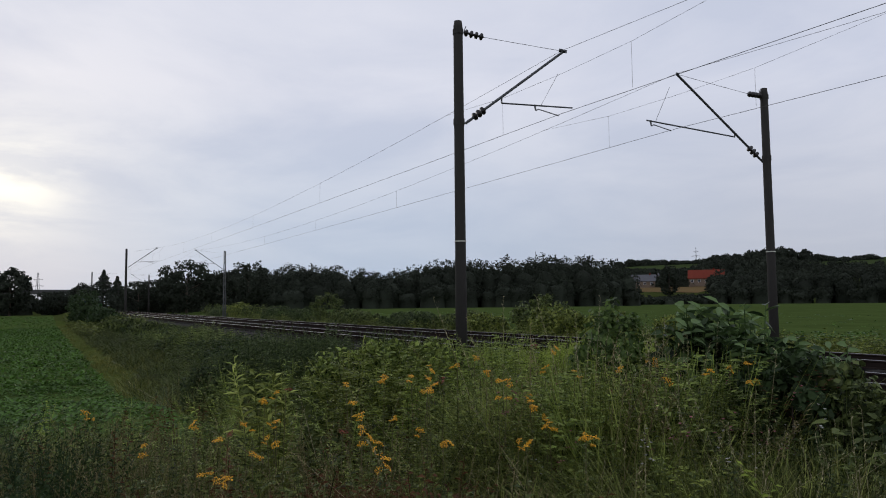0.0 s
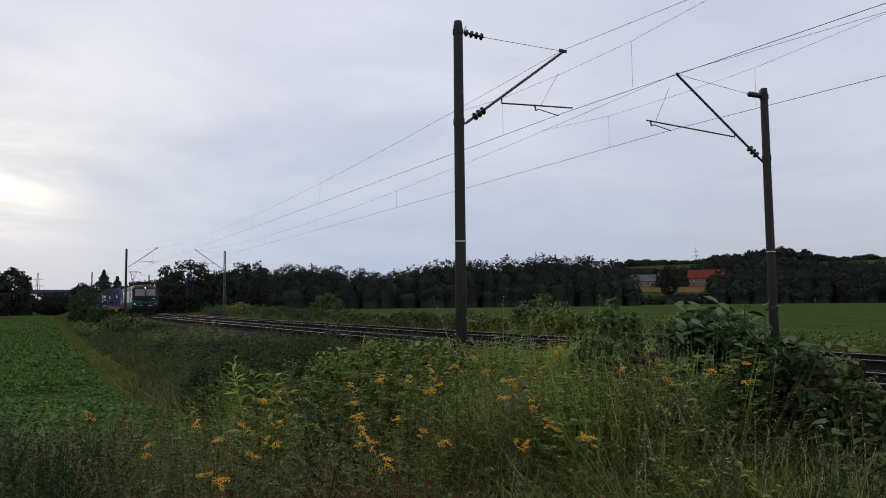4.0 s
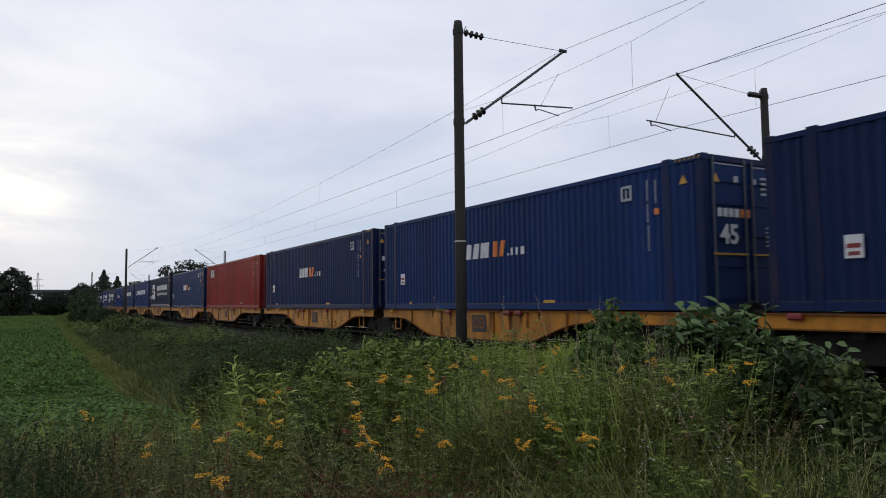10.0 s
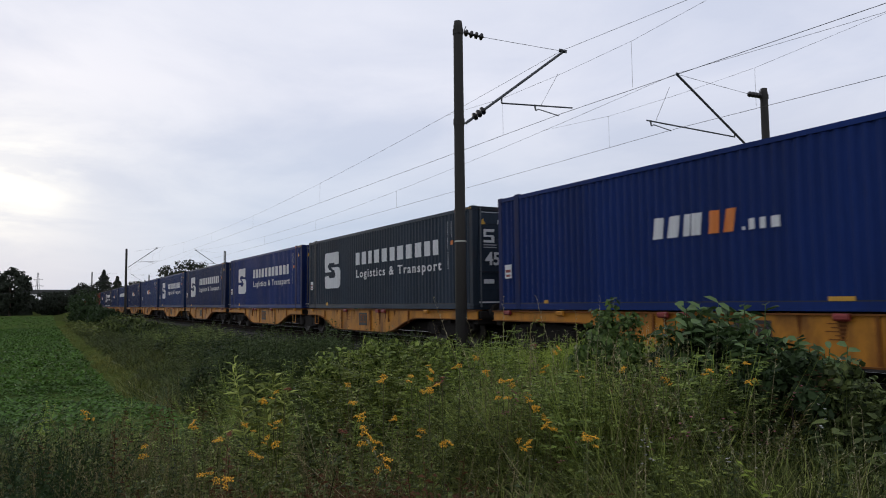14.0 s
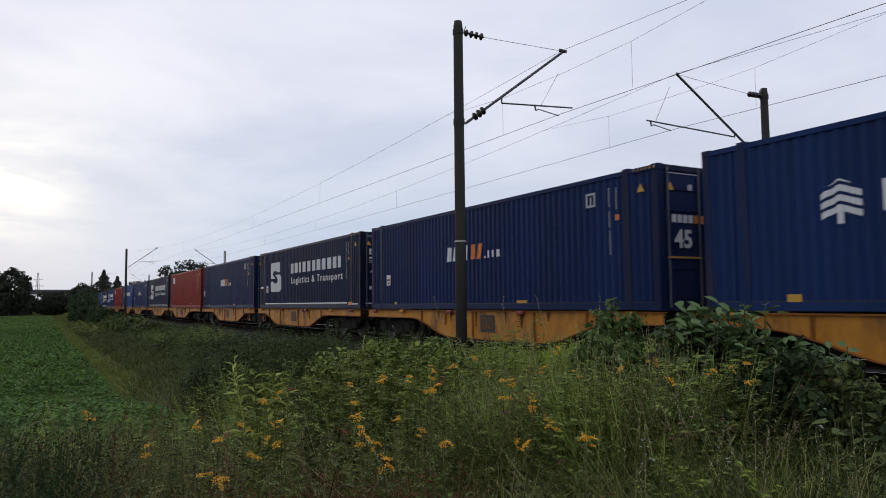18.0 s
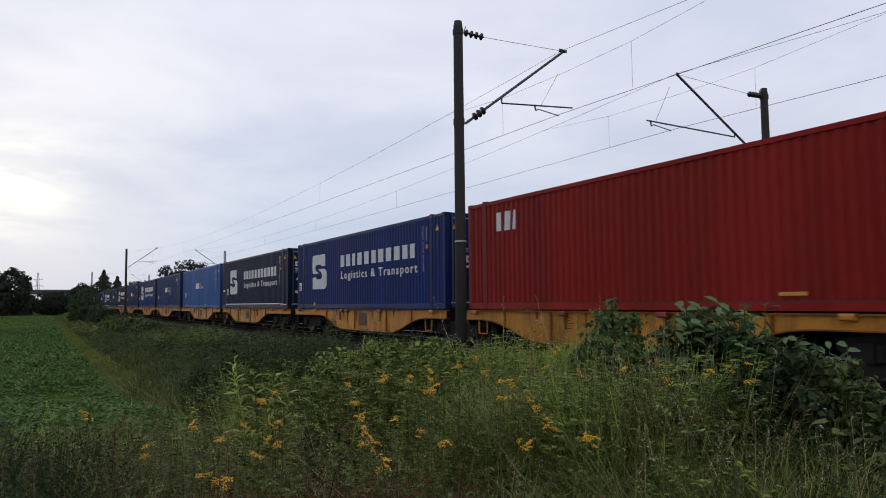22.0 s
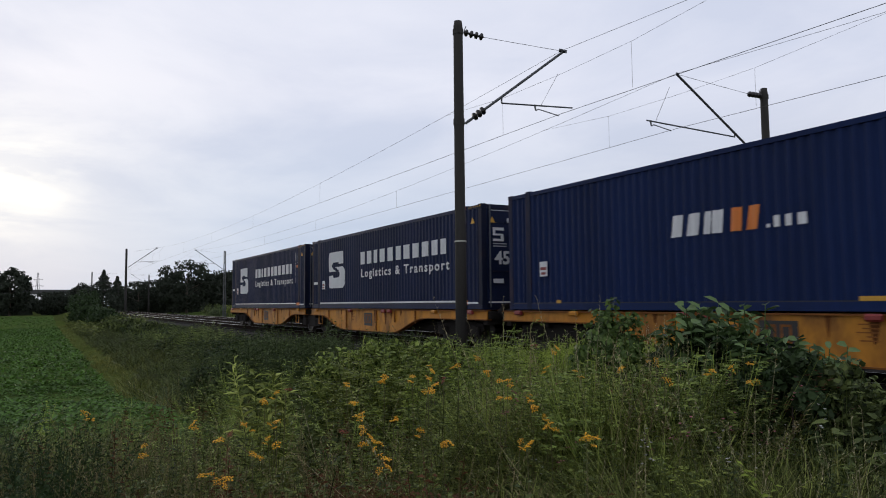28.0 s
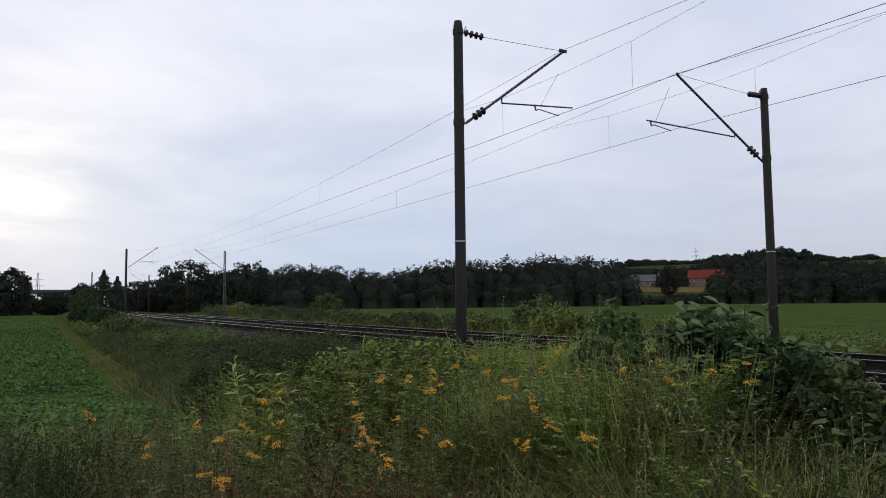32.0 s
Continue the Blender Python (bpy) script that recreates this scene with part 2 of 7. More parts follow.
# ---- mesh helpers ----
class Geo:
    """Gathers simple solids into one mesh."""

    def __init__(self):
        self.v, self.f = [], []

    def add(self, verts, faces):
        o = len(self.v)
        self.v += [tuple(p) for p in verts]
        self.f += [tuple(i + o for i in q) for q in faces]
        return self

    def box(self, x0, x1, y0, y1, z0, z1):
        return self.add([(x, y, z) for z in (z0, z1) for y in (y0, y1) for x in (x0, x1)],
                        [(0, 2, 3, 1), (4, 5, 7, 6), (0, 1, 5, 4), (2, 6, 7, 3), (0, 4, 6, 2), (1, 3, 7, 5)])

    def bevel_box(self, x0, x1, y0, y1, z0, z1, b=0.02):
        """A box with its edges along x chamfered."""
        sec = [(y0 + b, z0), (y1 - b, z0), (y1, z0 + b), (y1, z1 - b), (y1 - b, z1), (y0 + b, z1), (y0, z1 - b), (y0, z0 + b)]
        n = len(sec)
        vs = [(x, y, z) for x in (x0, x1) for y, z in sec]
        fs = [(i, (i + 1) % n, n + (i + 1) % n, n + i) for i in range(n)] + [tuple(range(n))[::-1], tuple(range(n, 2 * n))]
        return self.add(vs, fs)

    def plate(self, pts, y0, y1):
        """A polygon in x and z, as thick as y0 to y1; runs anticlockwise seen from low y."""
        n = len(pts)
        vs = [(x, y, z) for y in (y0, y1) for x, z in pts]
        fs = [tuple(range(n)), tuple(range(2 * n - 1, n - 1, -1))] + [(i, i + n, (i + 1) % n + n, (i + 1) % n) for i in range(n)]
        return self.add(vs, fs)

    def rod(self, a, b, r, r2=None, n=8):
        a, b = Vector(a), Vector(b)
        d = (b - a).normalized()
        u = d.orthogonal().normalized()
        w = d.cross(u)
        r2 = r if r2 is None else r2
        vs = [c + (u * math.cos(k) + w * math.sin(k)) * q for c, q in ((a, r), (b, r2)) for k in [2 * math.pi * i / n for i in range(n)]]
        fs = [(i, (i + 1) % n, n + (i + 1) % n, n + i) for i in range(n)] + [tuple(range(n))[::-1], tuple(range(n, 2 * n))]
        return self.add(vs, fs)

    def path(self, pts, r, n=5):
        for a, b in zip(pts, pts[1:]):
            self.rod(a, b, r, n=n)
        return self

    def lathe(self, a, b, profile, n=12):
        """Rings along a to b; profile rows of (share of the way, radius)."""
        a, b = Vector(a), Vector(b)
        d = (b - a).normalized()
        u = d.orthogonal().normalized()
        w = d.cross(u)
        vs = [a.lerp(b, s) + (u * math.cos(k) + w * math.sin(k)) * q for s, q in profile for k in [2 * math.pi * i / n for i in range(n)]]
        fs = []
        for j in range(len(profile) - 1):
            fs += [(j * n + i, j * n + (i + 1) % n, (j + 1) * n + (i + 1) % n, (j + 1) * n + i) for i in range(n)]
        m = (len(profile) - 1) * n
        fs += [tuple(range(n))[::-1], tuple(range(m, m + n))]
        return self.add(vs, fs)

    def mesh(self, name, mat, smooth=False):
        me = bpy.data.meshes.new(name)
        me.from_pydata(self.v, [], self.f)
        me.materials.append(mat)
        if smooth:
            me.polygons.foreach_set("use_smooth", [True] * len(me.polygons))
        me.update()
        return me


def part(name, geo, mat, parent, label="", smooth=False):
    """Links a Geo as one mesh object under a thing or a part."""
    ob = new(name, geo.mesh(name, mat, smooth) if isinstance(geo, Geo) else geo)
    ob.parent = parent
    if label:
        ob["label"] = label
    return ob


def thing(name, label, category, group="", at=None):
    ob = tagged(new(name), label, category, group)
    ob.empty_display_size = 0.2
    if at is not None:
        ob.matrix_basis = at
    return ob


def bulk(name, verts, tris, mats, smooth=False):
    """A mesh from arrays: n x 3 places, m x 3 corners (or m x 4)."""
    me = bpy.data.meshes.new(name)
    k = tris.shape[1]
    me.vertices.add(len(verts))
    me.vertices.foreach_set("co", np.ascontiguousarray(verts, dtype=np.float32).ravel())
    me.loops.add(tris.size)
    me.loops.foreach_set("vertex_index", np.ascontiguousarray(tris, dtype=np.int32).ravel())
    me.polygons.add(len(tris))
    me.polygons.foreach_set("loop_start", np.arange(0, tris.size, k, dtype=np.int32))
    me.materials.append(mats)
    me.update(calc_edges=True)
    if smooth:
        me.polygons.foreach_set("use_smooth", [True] * len(me.polygons))
    return me


def text_mesh(body, size, mat, name="lettering", wide=1.0, bold=0.0):
    cu = bpy.data.curves.new(name, "FONT")
    cu.body, cu.size, cu.align_x, cu.align_y = body, size, "LEFT", "BOTTOM_BASELINE"
    cu.extrude, cu.offset = 0.003, bold
    cu.space_character = wide
    cu.resolution_u = 3
    ob = bpy.data.objects.new(name, cu)
    scene.collection.objects.link(ob)
    bpy.context.view_layer.update()
    me = bpy.data.meshes.new_from_object(ob.evaluated_get(bpy.context.evaluated_depsgraph_get()))
    bpy.data.objects.remove(ob)
    me.materials.clear()
    me.materials.append(mat)
    return me


# ---- the plan: rails at height 0; the line runs along x and bends very slightly far off ----
def bend(x):
    if x > -50:
        return 0.0
    if x > -120:
        return 0.015 * (x + 50) ** 2 / 140
    return 0.525 + 0.015 * (-120 - x)


def bend_slope(x):
    return 0.0 if x > -50 else (0.03 * (x + 50) / 140 if x > -120 else -0.015)


def ramp01(v, a, b):
    k = min(max((v - a) / (b - a), 0.0), 1.0)
    return k * k * (3 - 2 * k)


FAR_TRACK = 4.0


def ground_z(x, y):
    u = y - bend(x)
    near = ramp01(x, -24.0, -9.0) * (1 - ramp01(x, 12, 30))
    field = -1.5 + 0.95 * near
    z = -0.6
    z += (field + 0.6) * ramp01(-u, 4.6, 9.4)
    # mound before the line
    z += 0.36 * math.exp(-((x + 7.6) / 4.2) ** 2 - ((y + 6.3) / 1.9) ** 2)
    z += (-0.75 + 0.6) * ramp01(u, 7.5, 10.0)
    d = math.hypot(x, y + 11.8)
    # hill beyond the fields, to the north
    out, along = -0.567 * x + 0.824 * (y + 11.8), 0.824 * x + 0.567 * (y + 11.8)
    z += (ramp01(out, 340, 820) * 33 + ramp01(out, 345, 415) * 7) * ramp01(along, -300, -130)
    if d < 300:
        z += 0.06 * noise.noise(Vector((x * 0.5, y * 0.5, 3.3))) + 0.02 * noise.noise(Vector((x * 2.1, y * 2.1, 1.3)))
    return z


def lines(lo, hi, step, grow, centre=0.0):
    """Grid lines that lie close near the centre and wide far off."""
    a, s = [centre], step
    while a[-1] < hi:
        a.append(a[-1] + s)
        s *= grow
    b, s = [centre], step
    while b[-1] > lo:
        b.append(b[-1] - s)
        s *= grow
    return sorted(set(a + b))


def make_ground():
    xs = lines(-4200, 4200, 0.6, 1.05, -8.0)
    ys = lines(-4200, 4200, 0.5, 1.05, -7.0)
    v = np.array([(x, y, ground_z(x, y)) for y in ys for x in xs])
    nx = len(xs)
    i = np.arange(len(ys) - 1)[:, None] * nx + np.arange(nx - 1)[None, :]
    i = i.ravel()
    ob = new("ground", bulk("ground", v, np.stack([i, i + 1, i + nx + 1, i + nx], 1), M["soil"], True))
    tagged(ob, "weedy earth and grass falling to the fields", "ground", "", "structure")


make_ground()


def strip(name, x0, x1, ulo, uhi, dz, mat, label, nx=60, nu=8, rough=0.05, cat="field"):
    """A sheet that follows the ground between two lines beside the railway."""
    v = []
    for j in range(nu + 1):
        for i in range(nx + 1):
            s = i / nx
            x = x0 + (x1 - x0) * s
            u = ulo(x) + (uhi(x) - ulo(x)) * j / nu
            v.append((x, u, ground_z(x, u) + dz + rough * noise.noise(Vector((x * 0.8, u * 0.8, 0)))))
    w = nx + 1
    i = (np.arange(nu)[:, None] * w + np.arange(nx)[None, :]).ravel()
    ob = new(name, bulk(name, np.array(v), np.stack([i, i + 1, i + w + 1, i + w], 1), mat, True))
    return tagged(ob, label, cat, "", "structure")


# far green field beyond the line, and the crop field's floor
strip("field_north", -330, 160, lambda x: bend(x) + 14.0, lambda x: (330 + 0.567 * x) / 0.824 - 20 if x > -200 else 243 + 1.4 * (x + 200), 0.12, M["field"], "level green crop field beyond the railway", 120, 40, 0.08)
strip("field_south", -236, -7.5, lambda x: -75.0, lambda x: bend(x) - 9.5, 0.12, M["field"], "dense green leaf crop in a level field", 120, 24, 0.05)


strip("grass_path", -150, -22.0, lambda x: bend(x) - 9.5, lambda x: bend(x) - 8.3 + 0.4 * noise.noise(Vector((x * 0.3, 5, 1))), 0.05, M["path"], "trodden strip of dry yellowish grass beside the crop", 120, 6, 0.03, "path")


# ---- track ----
def track(name, y0):
    root = tagged(new(name), "ballasted railway track with steel rails on concrete sleepers", "railway track", "", "structure")
    stations = [-1000, -600, -400, -300, -240, -200, -170] + [-150 + 2.5 * i for i in range(60)] + [0, 5, 10, 20, 40, 80, 160, 320, 700]
    prof = [(-0.07, -0.172), (0.07, -0.172), (0.07, -0.16), (0.012, -0.145), (0.012, -0.05), (0.036, -0.035), (0.036, -0.006), (0.03, 0.0), (-0.03, 0.0), (-0.036, -0.006), (-0.036, -0.035), (-0.012, -0.05), (-0.012, -0.145), (-0.07, -0.16)]
    n = len(prof)
    for side in (-0.755, 0.755):
        vs = [(x, y0 + side + bend(x) + a, b) for x in stations for a, b in prof]
        fs, top = [], []
        for s in range(len(stations) - 1):
            for i in range(n):
                q = (s * n + i, s * n + (i + 1) % n, (s + 1) * n + (i + 1) % n, (s + 1) * n + i)
                (top if i in (6, 7, 8) else fs).append(q)
        g = Geo()
        g.v, g.f = vs, fs + top
        ob = part("rail", g, M["rail_side"], root)
        ob.data.materials.append(M["rail_top"])
        for p in ob.data.polygons[len(fs):]:
            p.material_index = 1
    # sleepers, one mesh shared
    g = Geo()
    sec = [(-1.3, -0.40), (1.3, -0.40), (1.3, -0.19), (1.22, -0.185), (0.5, -0.185), (0.4, -0.215), (-0.4, -0.215), (-0.5, -0.185), (-1.22, -0.185), (-1.3, -0.19)]
    m = len(sec)
    g.add([(x, y, z) for x in (-0.13, 0.13) for y, z in sec], [(i, (i + 1) % m, m + (i + 1) % m, m + i) for i in range(m)] + [tuple(range(m))[::-1], tuple(range(m, 2 * m))])
    me = g.mesh("sleeper", M["sleeper"])
    for k in range(150):
        x = 6.0 - 0.6 * k
        ob = part("sleeper", me, None, root)
        ob.location = (x, y0 + bend(x), 0)
    g = Geo()
    for k in range(150, 300):
        x = 6.0 - 0.6 * k
        g.box(x - 0.13, x + 0.13, y0 + bend(x) - 1.3, y0 + bend(x) + 1.3, -0.4, -0.19)
    tagged(part("far_sleepers", g, M["sleeper"], root), "concrete sleepers", "", "", "stuff")
    return root


track("track_1", 0.0)
track("track_2", FAR_TRACK)


def make_ballast():
    us = [-3.6, -2.9, -2.3, -1.8, -1.2, -0.6, 0, 0.6, 1.2, 1.8, 2.0, 2.4, 3.0, 3.6, 4.2, 4.8, 5.4, 6.0, 6.5, 7.1, 7.8]
    hs = [-0.85, -0.62, -0.4, -0.26, -0.25, -0.25, -0.25, -0.25, -0.25, -0.26, -0.28, -0.26, -0.25, -0.25, -0.25, -0.25, -0.25, -0.26, -0.4, -0.62, -0.85]
    xs = [-1000, -600, -400, -300, -230, -200, -180] + [-170 + 0.5 * i for i in range(360)] + [12, 20, 60, 200, 700]
    v = []
    for x in xs:
        for u, h in zip(us, hs):
            j = 0.035 if -172 < x < 14 else 0
            v.append((x, u + bend(x) + random.uniform(-j, j), h + random.uniform(-j, j)))
    w = len(us)
    i = (np.arange(len(xs) - 1)[:, None] * w + np.arange(w - 1)[None, :]).ravel()
    ob = new("ballast", bulk("ballast", np.array(v), np.stack([i, i + w, i + w + 1, i + 1], 1), M["ballast"]))
    tagged(ob, "brown-grey crushed stone ballast under the tracks", "ballast", "", "structure")
    # loose stones on the near shoulder
    n = 9000
    x = np.random.uniform(-60, 4, n)
    u = np.random.uniform(-3.2, 7.0, n)
    z = np.interp(u, us, hs)
    r = np.random.uniform(0.02, 0.04, n)
    base = np.array([(1, 0, 0), (-1, 0, 0), (0, 1, 0), (0, -1, 0), (0, 0, 0.8), (0, 0, -0.6)])
    vv = base[None] * r[:, None, None] * np.random.uniform(0.6, 1.3, (n, 6, 3))
    vv += np.stack([x, u + np.array([bend(a) for a in x]), z + 0.012], 1)[:, None]
    tri = np.array([(0, 2, 4), (2, 1, 4), (1, 3, 4), (3, 0, 4), (2, 0, 5), (1, 2, 5), (3, 1, 5), (0, 3, 5)])
    tt = (tri[None] + 6 * np.arange(n)[:, None, None]).reshape(-1, 3)
    tagged(new("ballast_stones", bulk("ballast_stones", vv.reshape(-1, 3), tt, M["ballast"])), "loose crushed stones", "gravel", "", "stuff")


make_ballast()
# ---- overhead line ----
def insulator(name, a, b, r, parent, discs=5):
    prof = [(0, 0.02)]
    for k in range(discs):
        s = (k + 0.5) / discs
        prof += [(s - 0.32 / discs, 0.35 * r), (s - 0.08 / discs, r), (s + 0.08 / discs, r), (s + 0.32 / discs, 0.35 * r)]
    prof.append((1, 0.02))
    return part(name, Geo().lathe(a, b, prof, 12), M["insulator"], parent, smooth=True)


def mast(x, y, top, way, reach, lattice=False, detail=True, tip_z=7.72, foot_z=5.48, reg=(6.10, 6.26, 0.24, 0.95)):
    """A mast at (x, y); way +1 or -1: the side across the line on which its cantilever hangs; reach: metres to the contact wire."""
    kind = "steel lattice" if lattice else "tapered dark concrete"
    root = thing("catenary_mast", kind + " railway mast with a cantilever arm over the track", "catenary mast", "masts along the railway", pose(x, y, 0))
    base = -1.0
    if lattice:
        for a in (-0.17, 0.17):
            for b in (-0.13, 0.13):
                part("leg", Geo().rod((a, b, base), (a * 0.6, b * 0.6, top), 0.035, n=4), M["galv"], root)
        g = Geo()
        n = 22
        for k in range(n):
            z0, z1 = base + (top - base) * k / n, base + (top - base) * (k + 1) / n
            f0, f1 = 1 - 0.4 * k / n, 1 - 0.4 * (k + 1) / n
            s = 1 if k % 2 else -1
            for b in (-0.13, 0.13):
                g.rod((0.17 * s * f0, b * f0, z0), (-0.17 * s * f1, b * f1, z1), 0.012, n=3)
            for a in (-0.17, 0.17):
                g.rod((a * f0, 0.13 * s * f0, z0), (a * f1, -0.13 * s * f1, z1), 0.012, n=3)
        part("bracing", g, M["galv"], root)
    else:
        prof = [(0, 0.142), (0.4, 0.126), (0.75, 0.117), (0.985, 0.110), (1.0, 0.092)]
        part("pole", Geo().lathe((0, 0, base), (0, 0, top), prof, 20), M["concrete"], root, smooth=True)
        if detail:
            part("band", Geo().lathe((0, 0, 2.66), (0, 0, 2.69), [(0, 0.137), (1, 0.137)], 20), M["band"], root, "pale ring round the pole")
            part("clamp", Geo().lathe((0, 0, top - 0.32), (0, 0, top - 0.2), [(0, 0.128), (1, 0.128)], 16), M["concrete"], root)
            part("clamp", Geo().lathe((0, 0, 5.42), (0, 0, 5.56), [(0, 0.134), (1, 0.134)], 16), M["concrete"], root)
    w = way
    tip = (0, w * reach, tip_z)
    foot = (0, w * 0.18, foot_z)
    i0, i1 = 0.14, 0.34
    at = lambda s: tuple(Vector(foot).lerp(Vector(tip), s))
    if detail:
        insulator("insulator", (0, w * 0.16, top - 0.24), (0, w * 0.72, top - 0.26), 0.085, root, 4)
        part("hook", Geo().rod((0, w * 0.16, top - 0.24), (0, w * 0.22, top - 0.08), 0.012), M["galv"], root)
        insulator("insulator", at(0.07), at(0.18), 0.10, root, 3)
    part("top_tie", Geo().rod((0, w * 0.72, top - 0.26), tip, 0.006, n=5), M["galv"], root)
    part("cantilever_tube", Geo().rod(foot, tip, 0.033, n=8), M["galv"], root)
    part("head_clamp", Geo().rod((-0.06, w * (reach - 0.10), tip_z + 0.04), (0.06, w * (reach + 0.06), tip_z - 0.02), 0.045, n=6), M["galv"], root)
    j = at(0.345)
    e0, e1 = (0, j[1], reg[0]), (0, w * (reach + reg[2]), reg[1])
    part("registration_tube", Geo().rod(e0, e1, 0.022, n=6).rod(j, e0, 0.02, n=5), M["galv"], root)
    dy = w * (reach - reg[3])
    rz = reg[0] + 0.07
    hw = w if reg[3] > 0 else -w
    part("steady_arm", Geo().path([(0, dy, rz), (0, dy + hw * 0.03, rz - 0.12), (0, dy + hw * 0.1, rz - 0.08), (0, dy + hw * 0.75, rz - 0.17)], 0.014, 5), M["galv"], root)
    if detail:
        part("drop_bracket", Geo().rod((-0.02, dy, rz + 0.03), (0.02, dy, rz - 0.13), 0.02, n=5), M["galv"], root)
        part("arm_hanger", Geo().rod((0, dy + hw * 0.18, rz + 0.02), (0, dy + hw * 0.75, 7.1), 0.005, n=4), M["wire"], root)
    return root


MASTS_NEAR = [-14.3, -86.8, -157.6, -232.0, -305.0, -380.0]
MASTS_FAR = [-13.8, -85.5, -157.2, -231.0, -304.0, -380.0]
for k, x in enumerate(MASTS_NEAR):
    mast(x, -3.2 + bend(x), 7.92 if k != 1 else 7.55, 1, 3.18, False, k == 0)
for k, x in enumerate(MASTS_FAR):
    mast(x, 7.25 + bend(x), 7.62 if k == 0 else 7.5, -1, 3.7 if k == 0 else 3.3, k == 1, k == 0, 7.51, 5.36, (5.99, 6.07, 1.2, -1.05) if k == 0 else (6.02, 6.1, 0.24, 0.95))
mast(58.0, -3.2, 7.9, 1, 3.18, False, False)
mast(58.5, 7.25, 7.6, -1, 3.3, False, False)


def wire_object(name, runs, r, label):
    cu = bpy.data.curves.new(name, "CURVE")
    cu.dimensions, cu.bevel_depth, cu.bevel_resolution = "3D", r, 1
    for pts in runs:
        sp = cu.splines.new("POLY")
        sp.points.add(len(pts) - 1)
        for p, q in zip(sp.points, pts):
            p.co = (*q, 1)
    cu.materials.append(M["wire"])
    return tagged(new(name, cu), label, "overhead wire")


def overhead(y0, posts, cz, mz, first):
    """Contact wire, sagging catenary wire and droppers from post to post."""
    xs = sorted(posts + [58.0, 130.0])
    zig = {x: (0.15 if i % 2 else -0.12) for i, x in enumerate(xs)}
    zig[posts[0]] = first
    contact, cat, hang = [], [], []
    for a, b in zip(xs, xs[1:]):
        n = 16
        for i in range(n + (b == xs[-1])):
            s = i / n
            x = a + (b - a) * s
            y = y0 + bend(x) + zig[a] * (1 - s) + zig[b] * s
            contact.append((x, y, cz - (0.06 if b <= posts[0] else 0.33) * 4 * s * (1 - s)))
            cat.append((x, y, mz - 1.0 * 4 * s * (1 - s)))
        for i in range(1, 7):
            s = (i - 0.5) / 6
            if i in (1, 6):
                continue
            x = a + (b - a) * s
            y = y0 + bend(x) + zig[a] * (1 - s) + zig[b] * s
            hang.append([(x, y, cz - 0.06 * 4 * s * (1 - s)), (x, y, mz - 4 * s * (1 - s))])
        # the stitch wire hung under each support
    for x in posts:
        y = y0 + bend(x) + zig[x]
        for d, dz in ((-2.7, 1), (2.5, 1)):
            hang.append([(x + d, y, cz), (x + d, y, mz - 0.56)])
        hang.append([(x - 6.0, y, mz - 0.3), (x - 2.7, y, mz - 0.56), (x, y, mz - 0.6), (x + 2.5, y, mz - 0.56), (x + 5.8, y, mz - 0.32)])
    wire_object("contact_wire", [contact], 0.0062, "taut contact wire over the track")
    wire_object("catenary_wire", [cat], 0.0048, "sagging catenary wire above the contact wire")
    for pts in hang:
        wire_object("dropper_wire" if len(pts) == 2 else "stitch_wire", [pts], 0.0034, "thin wire hung between the overhead wires")


overhead(0.0, MASTS_NEAR, 6.08, 7.72, -0.1)
overhead(FAR_TRACK, MASTS_FAR, 5.98, 7.51, -0.5)
